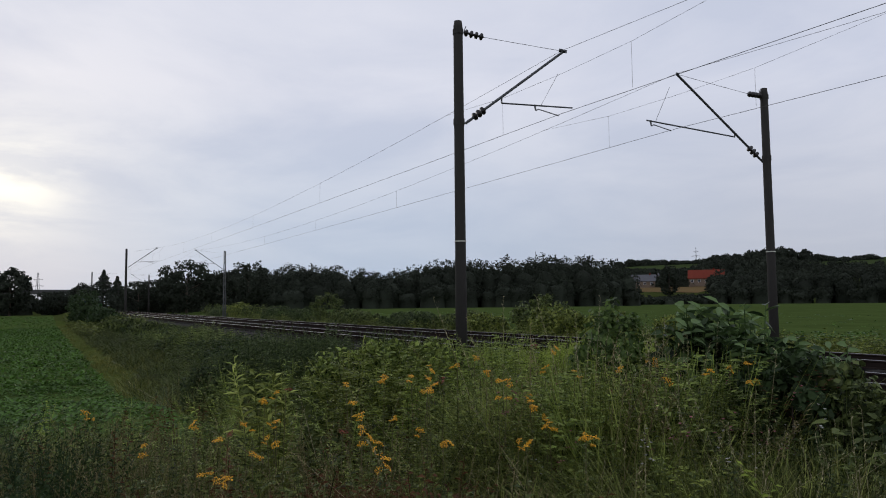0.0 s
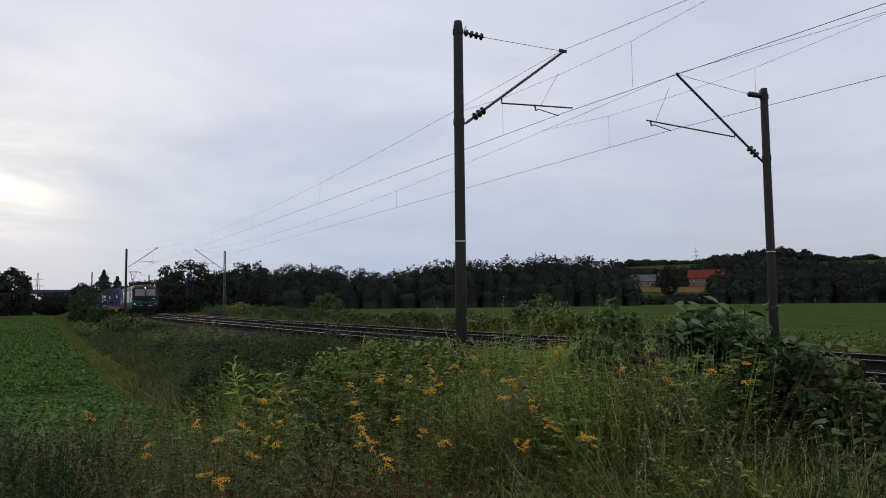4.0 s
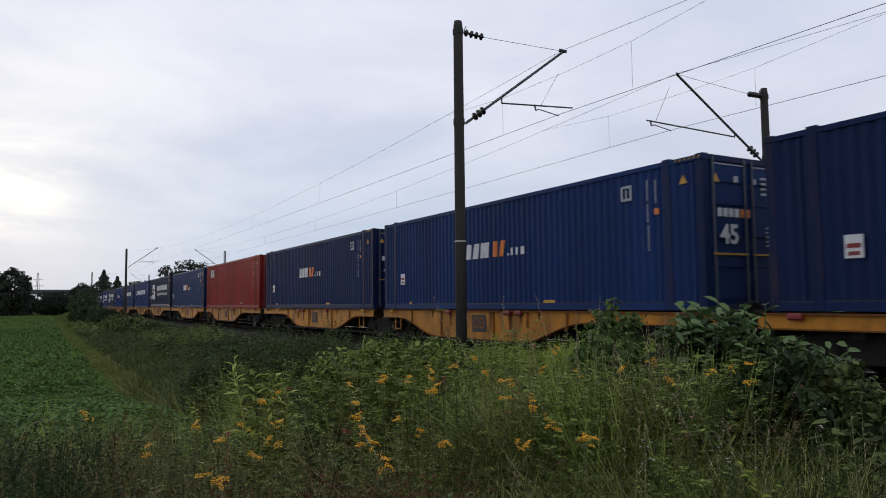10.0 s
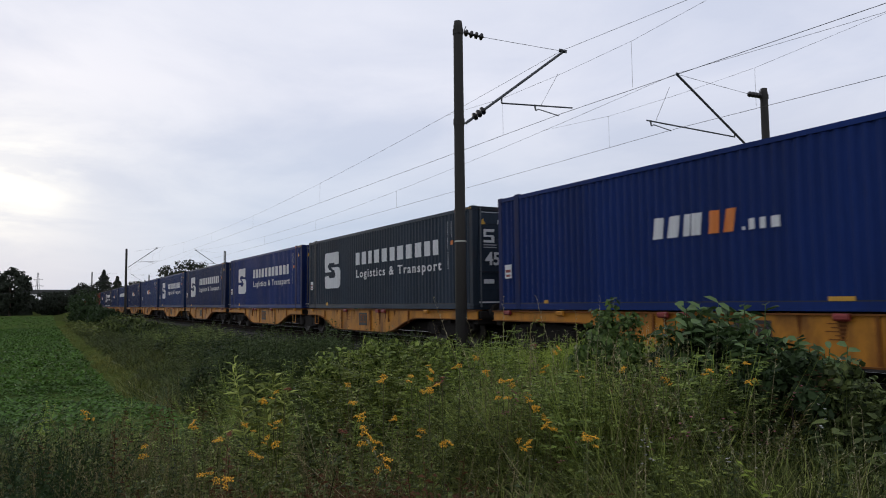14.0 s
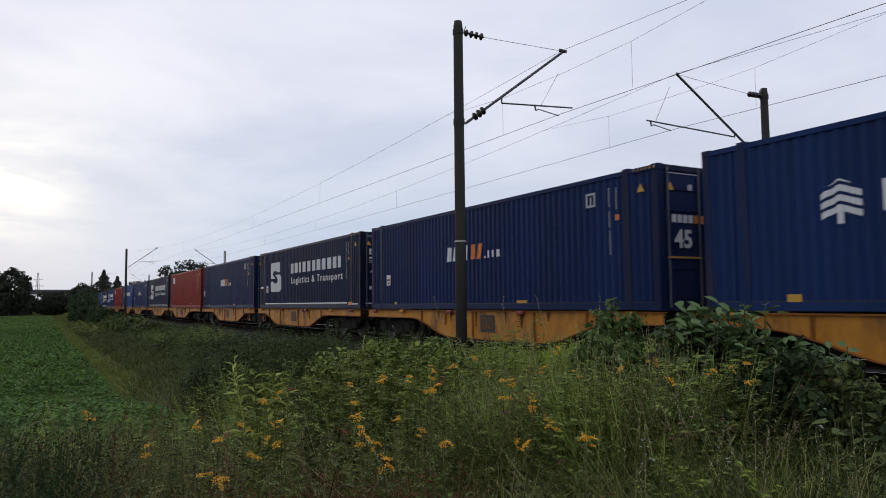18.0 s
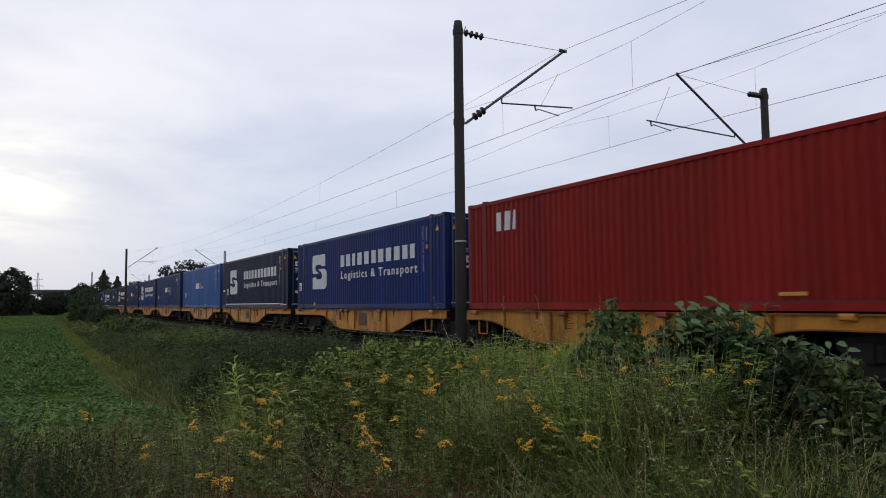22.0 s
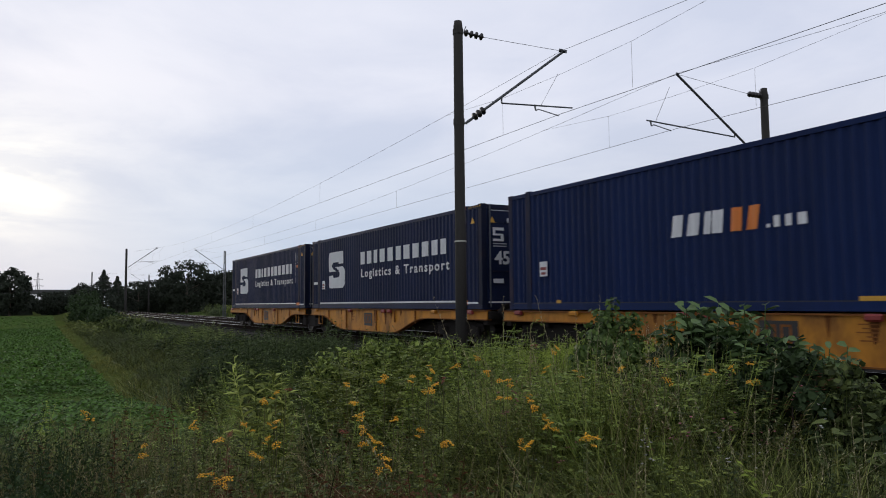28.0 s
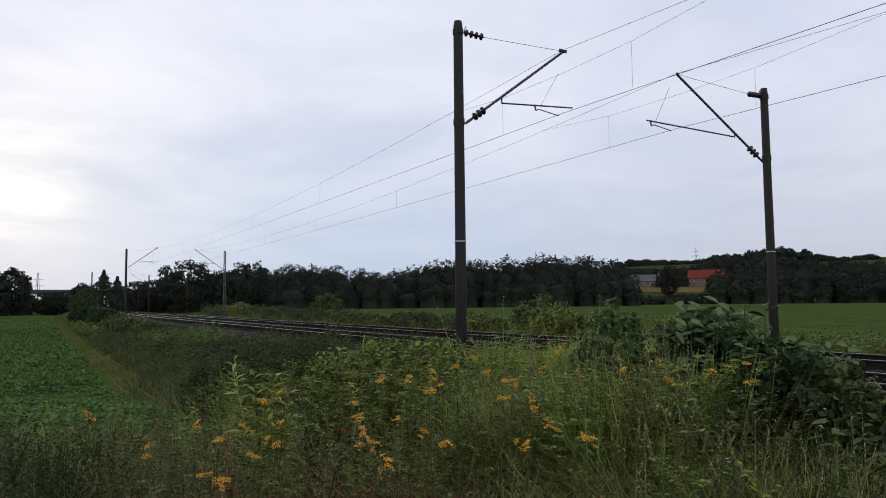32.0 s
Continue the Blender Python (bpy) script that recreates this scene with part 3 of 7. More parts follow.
# ---- the train ----
M.update({
    "white": material("white_lettering", (0.62, 0.62, 0.62), 0.6, 0, 3, 0.12, 30, 0.05),
    "dull_white": material("faded_white_print", (0.36, 0.37, 0.39), 0.6, 0, 3, 0.2, 30, 0.05),
    "amber": material("orange_marking", (0.62, 0.18, 0.028), 0.6, 0, 3, 0.12, 30, 0.05),
    "sign_yellow": material("yellow_marking", (0.52, 0.28, 0.03), 0.6, 0, 3, 0.12, 30, 0.05),
    "faded_yellow": material("faded_yellow_stripes", (0.30, 0.17, 0.02), 0.7, 0, 3, 0.3, 30, 0.05, dirt=(0.05, 0.03, 0.02), dirt_amount=0.7),
    "patch_blue": material("paler_blue_repaint", (0.030, 0.075, 0.19), 0.6, 0, 3, 0.15, 30, 0.05, spec=0.1),
    "wagon_rust": material("rusty_wagon_steel", (0.20, 0.075, 0.018), 0.8, 0, 2.0, 0.3, 25, 0.2, dirt=(0.05, 0.022, 0.012), dirt_amount=0.9, rand=0.15, streak=0.5, spec=0.15),
    "black": material("black_marking", (0.015, 0.015, 0.015), 0.6, 0, 3, 0.1, 30, 0.05),
    "rust_run": material("dark_rust_run", (0.105, 0.038, 0.012), 0.85, 0, 5, 0.5, 40, 0.2, dirt=(0.24, 0.095, 0.014), dirt_amount=0.8, streak=4, spec=0.1),
    "wagon": material("orange_yellow_wagon_paint", (0.45, 0.185, 0.016), 0.6, 0, 2.4, 0.45, 25, 0.1, dirt=(0.050, 0.018, 0.009), dirt_amount=1.0, rand=0.08, streak=2.5, spec=0.3),
    "underframe": material("grimy_running_gear", (0.020, 0.017, 0.015), 0.9, 0.0, 4, 0.3, 40, 0.3, spec=0.15),
    "tyre": material("worn_wheel_steel", (0.045, 0.038, 0.033), 0.6, 0.5, 6, 0.2, 50, 0.1),
    "door_bar": material("dull_grey_door_bars", (0.075, 0.082, 0.095), 0.5, 0.2, 5, 0.2, 40, 0.1),
    "red_post": material("red_locking_spigot", (0.20, 0.022, 0.018), 0.55, 0, 5, 0.2, 40, 0.1),
    "latch": material("galvanised_bars", (0.30, 0.31, 0.33), 0.45, 0.6, 5, 0.2, 40, 0.1),
    "rubber": material("black_rubber", (0.012, 0.012, 0.012), 0.8, 0, 5, 0.2, 40, 0.1),
})
PAINT = {}
COLOURS = {"navy": (0.011, 0.016, 0.042), "blue": (0.009, 0.025, 0.088), "royal": (0.008, 0.022, 0.102), "deep": (0.0075, 0.017, 0.062), "slate": (0.026, 0.036, 0.050), "sky": (0.020, 0.078, 0.225), "red": (0.19, 0.012, 0.0095), "sea": (0.016, 0.050, 0.165)}
for key, col in COLOURS.items():
    PAINT[key] = material(key + "_container_paint", tuple(1.25 * c for c in col), 0.5, 0, 0.7, 0.4, 18, 0.08, spec=0.08, dirt=tuple(0.55 * c + 0.005 for c in col), dirt_amount=0.6, rand=0.10, streak=5)

WORN = {}
for key, col in COLOURS.items():
    WORN[key] = material(key + "_worn_steel_edges", tuple(0.78 * c + 0.001 for c in col), 0.6, 0, 2.2, 0.2, 30, 0.15, spec=0.1, dirt=tuple(0.35 * c + a for c, a in zip(col, (0.042, 0.022, 0.012))), dirt_amount=0.95, rand=0.25, streak=3)

CL, CW, CH = 13.716, 2.5, 2.896
FLOOR_Z = 1.06
LETTER = {"S": 0.85, "C": 0.85, "H": 0.9, "A": 1.0, "V": 1.0, "E": 0.8, "M": 1.1, "K": 0.95, "R": 0.9, "T": 0.85, "N": 0.9, "F": 0.75, "I": 0.32, "U": 0.9}


def word_bars(root, mat, letters, x0, x1, z0, z1, y, slant=0.0):
    """A brand's word as plain upright bars of the word's size, one to a letter."""
    tot = sum(LETTER[c] for c in letters) + 0.12 * (len(letters) - 1)
    k = (x1 - x0) / tot
    x = x0
    h = z1 - z0
    for c in letters:
        w = LETTER[c] * k
        bar = 0.72 * w if LETTER[c] > 0.5 else w
        part("letter_block", painted([[(x + a * bar + slant * b * h, z0 + b * h) for a, b in ((0, 0), (1, 0), (1, 1), (0, 1))]], y), mat, root)
        x += w + 0.12 * k


S_TOP = [(0.0, 0.62), (0.02, 0.52), (0.08, 0.46), (0.50, 0.46), (0.26, 0.55), (0.23, 0.60), (0.23, 0.65), (0.27, 0.71), (0.63, 0.71), (0.67, 0.70), (0.68, 0.66), (0.95, 0.66), (0.95, 0.92), (0.92, 0.98), (0.86, 1.0), (0.12, 1.0), (0.03, 0.95), (0.0, 0.87)]
S_LOW = [(0.04, 0.10), (0.07, 0.03), (0.13, 0.0), (0.90, 0.0), (0.97, 0.04), (1.0, 0.12), (1.0, 0.46), (0.97, 0.54), (0.90, 0.58), (0.44, 0.58), (0.68, 0.47), (0.72, 0.42), (0.72, 0.35), (0.68, 0.29), (0.32, 0.29), (0.28, 0.31), (0.26, 0.36), (0.04, 0.34)]


def s_emblem(x0, x1, z0, z1):
    """The two stepped, rounded halves of the emblem."""
    return [[(x0 + a * (x1 - x0), z0 + b * (z1 - z0)) for a, b in half] for half in (S_TOP, S_LOW)]


def tree_emblem(x0, x1, z0, z1):
    w, h, c = x1 - x0, z1 - z0, (x0 + x1) / 2
    out = [[(c - 0.07 * w, z0), (c + 0.07 * w, z0), (c + 0.07 * w, z0 + 0.34 * h), (c - 0.07 * w, z0 + 0.34 * h)], [(x0 + 0.15 * w, z0 + 0.84 * h), (c, z0 + 0.95 * h), (x1 - 0.15 * w, z0 + 0.84 * h), (c, z0 + h)]]
    for k in range(3):
        b = z0 + h * (0.70 - 0.22 * k)
        for e in (x0, x1):
            out.append([(e, b - 0.14 * h), (c, b + 0.03 * h), (c, b + 0.17 * h), (e, b)])
    return out


def folds(x0, x1, pitch, depth, posts):
    """Points (place along the wall, depth) of its upright folds."""
    prof = []
    x = x0
    while x < x1 - 0.02:
        if any(a <= x < b for a, b in posts):
            b = [b for a, b in posts if a <= x < b][0]
            prof += [(x, 0.0), (b, 0.0)]
            x = b
            continue
        e = min(x1, x + pitch, *[a for a, b in posts if a > x]) if any(a > x for a, b in posts) else min(x1, x + pitch)
        w = e - x
        prof += [(x, 0.0), (x + 0.26 * w, 0.0), (x + 0.50 * w, depth), (x + 0.76 * w, depth)]
        x = e
    prof.append((x1, 0.0))
    return prof


def corrugated(x0, x1, z0, z1, y, way, pitch=0.215, depth=0.034, posts=()):
    """A side wall with upright folds; way: the outer side's sign along y."""
    prof = folds(x0, x1, pitch, depth, posts)
    g = Geo()
    n = len(prof)
    vs = [(a, y - way * d, z) for z in (z0, z1) for a, d in prof] + [(a, y - way * 0.06, z) for z in (z0, z1) for a in (x0, x1)]
    fs = [(i, i + 1, n + i + 1, n + i) if way < 0 else (i, n + i, n + i + 1, i + 1) for i in range(n - 1)]
    o = 2 * n
    fs.append((o, o + 2, o + 3, o + 1) if way < 0 else (o, o + 1, o + 3, o + 2))
    return g.add(vs, fs)


POSTS = ((0.69, 0.99), (12.72, 13.02))
FOLD_LINE = folds(0.16, CL - 0.16, 0.215, 0.034, POSTS)


def painted(polys, y):
    """Paint on the folded wall: polygons in x and z, laid over the folds as upright strips."""
    g = Geo()
    fx, fd = [a for a, b in FOLD_LINE], [b for a, b in FOLD_LINE]

    def spans(poly, x):
        zs = []
        for (ax, az), (bx, bz) in zip(poly, poly[1:] + poly[:1]):
            if (ax <= x) != (bx <= x):
                zs.append(az + (bz - az) * (x - ax) / (bx - ax))
        return sorted(zs)

    for poly in polys:
        lo, hi = min(a for a, b in poly), max(a for a, b in poly)
        cuts = {lo, hi} | {a for a, b in poly} | {a for a in fx if lo < a < hi}
        k = lo
        while k < hi:
            cuts.add(k)
            k += 0.045
        cuts = sorted(cuts)
        for a, b in zip(cuts, cuts[1:]):
            if b - a < 1e-4:
                continue
            e = (b - a) * 1e-3
            za, zb = spans(poly, a + e), spans(poly, b - e)
            if len(za) != len(zb):
                continue
            da, db = float(np.interp(a, fx, fd)) + y - 0.004, float(np.interp(b, fx, fd)) + y - 0.004
            for i in range(0, len(za) - 1, 2):
                g.add([(a, da, za[i]), (b, db, zb[i]), (b, db, zb[i + 1]), (a, da, za[i + 1])], [(0, 1, 2, 3)])
    return g



def container(kind, paint, livery):
    """A 45 ft container, its rear lower edge's middle at the origin, doors at the front end."""
    pm, worn = PAINT[paint], WORN[paint]
    names = {"navy": "dark navy", "blue": "blue", "royal": "bright blue", "deep": "deep blue", "slate": "grey-green", "sky": "light blue", "red": "red", "sea": "mid-blue"}
    word = {"s": "big white emblem and lettering", "u": "white and orange lettering", "v": "white and orange lettering", "t": "white tree emblem and lettering", "c": "small white lettering", "p": "white-orange lettering and pale patch"}[livery]
    root = thing("shipping_container", names[paint] + " corrugated container with " + word, "container", "containers on the train")
    h = CW / 2
    for way, y in ((-1, -h), (1, h)):
        part("side_wall", corrugated(0.16, CL - 0.16, 0.17, CH - 0.11, y - way * 0.012, way, posts=POSTS), pm, root)
        part("bottom_rail", Geo().box(0.16, CL - 0.16, min(y, y - way * 0.07), max(y, y - way * 0.07), 0.015, 0.16), pm, root)
        part("rail_gap", Geo().box(0.17, CL - 0.17, min(y - way * 0.004, y - way * 0.05), max(y - way * 0.004, y - way * 0.05), 0.16, 0.178), M["black"], root)
        part("top_rail", Geo().box(0.16, CL - 0.16, min(y, y - way * 0.06), max(y, y - way * 0.06), CH - 0.11, CH - 0.02), pm, root)
        for x in (0.0, CL - 0.16):
            part("corner_post", Geo().box(x, x + 0.16, min(y, y - way * 0.16), max(y, y - way * 0.16), 0.12, CH - 0.12), worn, root)
            for z in (0.0, CH - 0.12):
                part("corner_casting", Geo().bevel_box(x, x + 0.17, min(y + way * 0.004, y - way * 0.16), max(y + way * 0.004, y - way * 0.16), z, z + 0.12, 0.012), worn, root)
        for x in (0.75, 12.76):
            part("lifting_post", Geo().box(x, x + 0.18, min(y + way * 0.006, y - way * 0.1), max(y + way * 0.006, y - way * 0.1), 0.02, CH + 0.012), worn, root)
    g = Geo()
    n = 49
    for k in range(n):
        x0 = 0.1 + (CL - 0.2) * k / n
        x1 = 0.1 + (CL - 0.2) * (k + 1) / n
        g.add([(x0, -h + 0.05, CH - 0.03), (x0 + 0.12, -h + 0.05, CH - 0.03), (x0 + 0.14, -h + 0.05, CH - 0.012), (x1, -h + 0.05, CH - 0.012), (x0, h - 0.05, CH - 0.03), (x0 + 0.12, h - 0.05, CH - 0.03), (x0 + 0.14, h - 0.05, CH - 0.012), (x1, h - 0.05, CH - 0.012)], [(0, 1, 5, 4), (1, 2, 6, 5), (2, 3, 7, 6)])
    part("roof", g, pm, root)
    part("floor", Geo().box(0.1, CL - 0.1, -h + 0.08, h - 0.08, 0.10, 0.17), M["underframe"], root)
    # rear end, folded across
    g = Geo()
    for k in range(9):
        y = -h + 0.16 + 0.243 * k
        g.add([(0.05, y, 0.12), (0.05, y + 0.08, 0.12), (0.09, y + 0.12, 0.12), (0.09, y + 0.21, 0.12), (0.05, y + 0.243, 0.12), (0.05, y, CH - 0.1), (0.05, y + 0.08, CH - 0.1), (0.09, y + 0.12, CH - 0.1), (0.09, y + 0.21, CH - 0.1), (0.05, y + 0.243, CH - 0.1)], [(i, i + 5, i + 6, i + 1) for i in range(4)])
    part("end_wall", g, pm, root)
    part("end_header", Geo().box(0.0, 0.12, -h + 0.16, h - 0.16, CH - 0.12, CH - 0.01), worn, root)
    part("end_sill_beam", Geo().box(0, 0.12, -h + 0.16, h - 0.16, 0, 0.14), worn, root)
    part("door_header", Geo().box(CL - 0.12, CL, -h + 0.16, h - 0.16, CH - 0.12, CH - 0.01), worn, root)
    part("door_sill_beam", Geo().box(CL - 0.12, CL, -h + 0.16, h - 0.16, 0, 0.14), worn, root)
    for a, b in ((-h + 0.165, -0.006), (0.006, h - 0.165)):
        g = Geo().box(CL - 0.07, CL - 0.035, a, b, 0.145, CH - 0.125)
        door = part("door", g, pm, root)
        for z in (0.40, 0.98, 1.56, 2.14, 2.56):
            part("door_panel", Geo().box(CL - 0.036, CL - 0.012, a + 0.06, b - 0.06, z - 0.17, z + 0.17), pm, door)
        for f in (0.09, 0.90):
            y = a + (b - a) * f
            part("locking_bar", Geo().rod((CL + 0.015, y, 0.06), (CL + 0.015, y, CH - 0.05), 0.022, n=8), M["door_bar"], door)
        part("bar_handle", Geo().box(CL + 0.005, CL + 0.03, a + (b - a) * 0.06, a + (b - a) * 0.93, 1.03, 1.065), M["sign_yellow"] if livery not in "sc" else worn, door)
    # markings
    y = -h - 0.001
    for way, yy in ((-1, -h - 0.001),):
        if livery == "s":
            part("emblem", painted(s_emblem(1.95, 3.70, 0.82, 2.28), yy), M["white"], root, "white emblem of stepped blocks")
            word_bars(root, M["white"], "SCHAVEMAKER", 5.35, 11.92, 1.64, 2.10, yy)
            me = text_mesh("Logistics & Transport", 0.52, M["white"], wide=1.28, bold=0.008)
            xs = [v.co.x for v in me.vertices]
            k = 6.54 / (max(xs) - min(xs))
            ob = part("lettering", me, None, root, "white lettering")
            ob.matrix_basis = Matrix.Translation((5.38, yy - 0.002, 1.17)) @ pose(0, 0, 0, 90) @ Matrix.Diagonal((k, 0.8, 1, 1))
            if paint == "navy":
                part("white_line", Geo().box(1.0, 12.4, yy - 0.004, yy, 0.20, 0.25), M["white"], root)
                part("white_patch", Geo().box(0.22, 0.68, yy - 0.008, yy, 1.02, 1.12), M["white"], root)
                part("orange_patch", Geo().box(12.55, 12.95, yy - 0.01, yy, 0.14, 0.26), M["amber"], root)
                part("white_patch", Geo().box(12.9, 13.5, yy - 0.004, yy, 0.16, 0.21), M["white"], root)
            else:
                part("yellow_patch", Geo().plate([(2.20, 0.13), (2.42, 0.13), (2.42, 0.2), (2.36, 0.26), (2.26, 0.26), (2.20, 0.2)], yy - 0.008, yy), M["sign_yellow"], root)
        elif livery in "upv":
            word_bars(root, M["white"], "UNIT", 5.38, 6.66, 1.39, 1.80, yy, slant=0.12)
            word_bars(root, M["amber"], "HS", 6.72, 7.36, 1.39, 1.80, yy, slant=0.12)
            part("letter_block", Geo().box(7.46, 7.52, yy - 0.006, yy, 1.39, 1.45), M["white"], root)
            word_bars(root, M["white"], "CCM", 7.57, 8.24, 1.39, 1.58, yy)
            if paint in ("blue", "deep"):
                part("square_mark", Geo().box(11.62, 11.92, yy - 0.005, yy, 2.24, 2.29).box(11.62, 11.92, yy - 0.005, yy, 2.50, 2.55).box(11.62, 11.67, yy - 0.005, yy, 2.29, 2.50).box(11.87, 11.92, yy - 0.005, yy, 2.29, 2.50).box(11.75, 11.79, yy - 0.005, yy, 2.29, 2.46), M["dull_white"], root)
            if livery == "p":
                part("repaint_patch", Geo().box(8.12, 8.95, yy - 0.005, yy, 1.12, 1.80), M["patch_blue"], root, "paler blue repainted patch")
            part("yellow_patch", Geo().box(8.94, 9.36, yy - 0.006, yy, 0.17, 0.24), M["sign_yellow"], root)
            part("yellow_patch", Geo().box(1.9, 2.05, yy - 0.006, yy, 0.16, 0.24), M["sign_yellow"], root)
        elif livery == "t":
            part("emblem", painted(tree_emblem(2.22, 2.86, 1.33, 2.02), yy), M["white"], root, "white tree emblem")
            word_bars(root, M["white"], "TRANSFENNICA", 3.18, 10.6, 1.46, 1.92, yy)
            part("yellow_patch", Geo().box(1.6, 1.85, yy - 0.006, yy, 0.16, 0.28), M["sign_yellow"], root)
        else:
            word_bars(root, M["white"], "CAI", 1.38, 2.24, 2.05, 2.54, yy, slant=0.08)
            part("yellow_patch", Geo().box(9.6, 10.1, yy - 0.006, yy, 0.26, 0.32), M["sign_yellow"], root)
    if livery not in "ct":
        a = 0.30 if livery == "v" or (livery == "s" and paint != "navy") else 1.29
        part("data_plate", Geo().box(a, a + 0.28, y - 0.014, y, 0.80, 1.15), M["white"], root, "white data sheet")
        part("data_print", Geo().box(a + 0.03, a + 0.25, y - 0.017, y - 0.014, 0.95, 1.02).box(a + 0.05, a + 0.23, y - 0.017, y - 0.014, 0.84, 0.90), M["red_post"], root)
    for x, z0, z1 in ((12.33, 2.2, 2.58), (12.33, 1.75, 2.1), (12.34, 1.2, 1.68), (12.55, 2.14, 2.56)):
        g = Geo()
        z = z1
        while z > z0:
            g.box(x, x + 0.035, y - 0.006, y, z - 0.032, z)
            z -= 0.052
        part("code_column", g, M["dull_white"], root, "column of small white code marks")
    part("orange_mark", Geo().box(12.53, 12.65, y - 0.008, y, 1.88, 2.0), M["amber"], root)
    part("warning_triangle", Geo().plate([(13.17, 2.38), (13.37, 2.38), (13.27, 2.55)], y - 0.006, y), M["sign_yellow"], root)
    for z, k in ((2.2, 0),):
        for a in (-h + 0.22, h - 0.48):
            if livery != "c":
                part("warning_triangle", Geo().add([(CL + 0.012, a + 0.02, 2.38), (CL + 0.012, a + 0.22, 2.38), (CL + 0.012, a + 0.12, 2.55)], [(0, 1, 2)]), M["sign_yellow"], root)
    # hazard stripes along the top front edge, number on the doors
    g = Geo()
    for k in range(6):
        x = 13.06 + 0.11 * k
        if x < CL - 0.1:
            g.plate([(x, CH - 0.085), (x + 0.045, CH - 0.085), (x + 0.075, CH - 0.035), (x + 0.03, CH - 0.035)], y - 0.006, y)
    tagged(part("hazard_stripes", g, M["faded_yellow"], root), kind="stuff")
    if livery != "c":
        me = text_mesh("45", 0.50, M["white"], "number", 1.0, 0.014)
        ob = part("number", me, None, root, "white number 45")
        ob.matrix_basis = Matrix.Translation((CL + 0.012, -h + 0.42, 1.25)) @ pose(0, 0, 0, 90, 0, 90)
    def sheet(name, mat, rects, label=""):
        g = Geo()
        for a, b, z0, z1 in rects:
            g.add([(CL + 0.012, a, z0), (CL + 0.012, b, z0), (CL + 0.012, b, z1), (CL + 0.012, a, z1)], [(0, 1, 2, 3)])
        part(name, g, mat, root, label)

    if livery == "s":
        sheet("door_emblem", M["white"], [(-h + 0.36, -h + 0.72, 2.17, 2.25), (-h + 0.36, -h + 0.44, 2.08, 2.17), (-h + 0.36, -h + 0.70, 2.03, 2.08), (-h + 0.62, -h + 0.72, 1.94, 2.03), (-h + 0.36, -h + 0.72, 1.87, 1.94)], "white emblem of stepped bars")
        sheet("door_word", M["dull_white"], [(-h + 0.36, -h + 0.80, 1.79, 1.82), (-h + 0.36, -h + 0.80, 1.72, 1.75)], "lines of small white print")
        for rect in ((-h + 0.36, -h + 0.70, 0.72, 0.84), (-h + 0.2, -0.05, 0.18, 0.22), (0.05, h - 0.2, 0.18, 0.22)):
            sheet("white_patch", M["white"], [rect])
        part("red_patch", Geo().box(12.78, 12.92, -h - 0.012, -h - 0.004, CH - 0.1, CH - 0.02), M["red_post"], root)
    elif livery != "c":
        sheet("door_word", M["white"], [(-h + 0.36 + 0.155 * k, -h + 0.48 + 0.155 * k, 1.74, 1.90) for k in range(4)], "white door lettering as blocks")
    if livery in "upv":
        sheet("door_word", M["amber"], [(-h + 0.98 + 0.155 * k, -h + 1.10 + 0.155 * k, 1.74, 1.90) for k in range(2)], "orange door lettering as blocks")
    sheet("header_line", M["dull_white"], [(-h + 0.30, -0.10, 2.715, 2.735), (0.10, h - 0.30, 2.715, 2.735)], "thin white line below the door header")
    sheet("door_mark", M["dull_white"], [(-0.42, -0.30, 2.40, 2.52), (0.12, 0.22, 2.40, 2.50)], "small white door mark")
    sheet("door_code", M["dull_white"], [(0.35, 0.85 - 0.1 * (k % 2), 2.5 - 0.1 * k, 2.545 - 0.1 * k) for k in range(4)], "lines of small white print")
    sheet("door_code", M["dull_white"], [(0.45, 0.95 - 0.12 * (k % 2), 1.55 - 0.085 * k, 1.585 - 0.085 * k) for k in range(5)], "lines of small white print")
    return root


def wheelset(parent, x, r=0.46):
    ws = part("wheelset", Geo().rod((x, -0.75, r), (x, 0.75, r), 0.085, n=10), M["underframe"], parent)
    for s in (-1, 1):
        w = part("wheel", Geo().lathe((x, s * 0.69, r), (x, s * 0.83, r), [(0, r + 0.03), (0.22, r + 0.028), (0.28, r), (1.0, r - 0.008), (1.0, 0.40 * r + 0.2), (0.75, 0.38 * r + 0.2), (0.75, 0.12), (1.1, 0.11)], 18), M["tyre"], ws, smooth=True)
    return ws


def bogie(parent, x):
    g = Geo()
    for s in (-1, 1):
        y0, y1 = sorted((s * 0.94, s * 1.06))
        g.plate([(x - 1.35, 0.50), (x - 1.12, 0.38), (x - 0.70, 0.38), (x - 0.45, 0.28), (x + 0.45, 0.28), (x + 0.70, 0.38), (x + 1.12, 0.38), (x + 1.35, 0.50), (x + 1.35, 0.66), (x + 0.6, 0.72), (x - 0.6, 0.72), (x - 1.35, 0.66)], y0, y1)
        for a in (-0.9, 0.9):
            g.box(x + a - 0.17, x + a + 0.17, *sorted((s * 1.06, s * 1.14)), 0.32, 0.60)
            g.rod((x + a - 0.26, s * 1.10, 0.34), (x + a - 0.26, s * 1.10, 0.58), 0.07, n=8).rod((x + a + 0.26, s * 1.10, 0.34), (x + a + 0.26, s * 1.10, 0.58), 0.07, n=8)
    g.box(x - 0.3, x + 0.3, -0.95, 0.95, 0.42, 0.74)
    b = part("bogie", g, M["underframe"], parent)
    for a in (-0.9, 0.9):
        wheelset(parent, x + a)
    return b


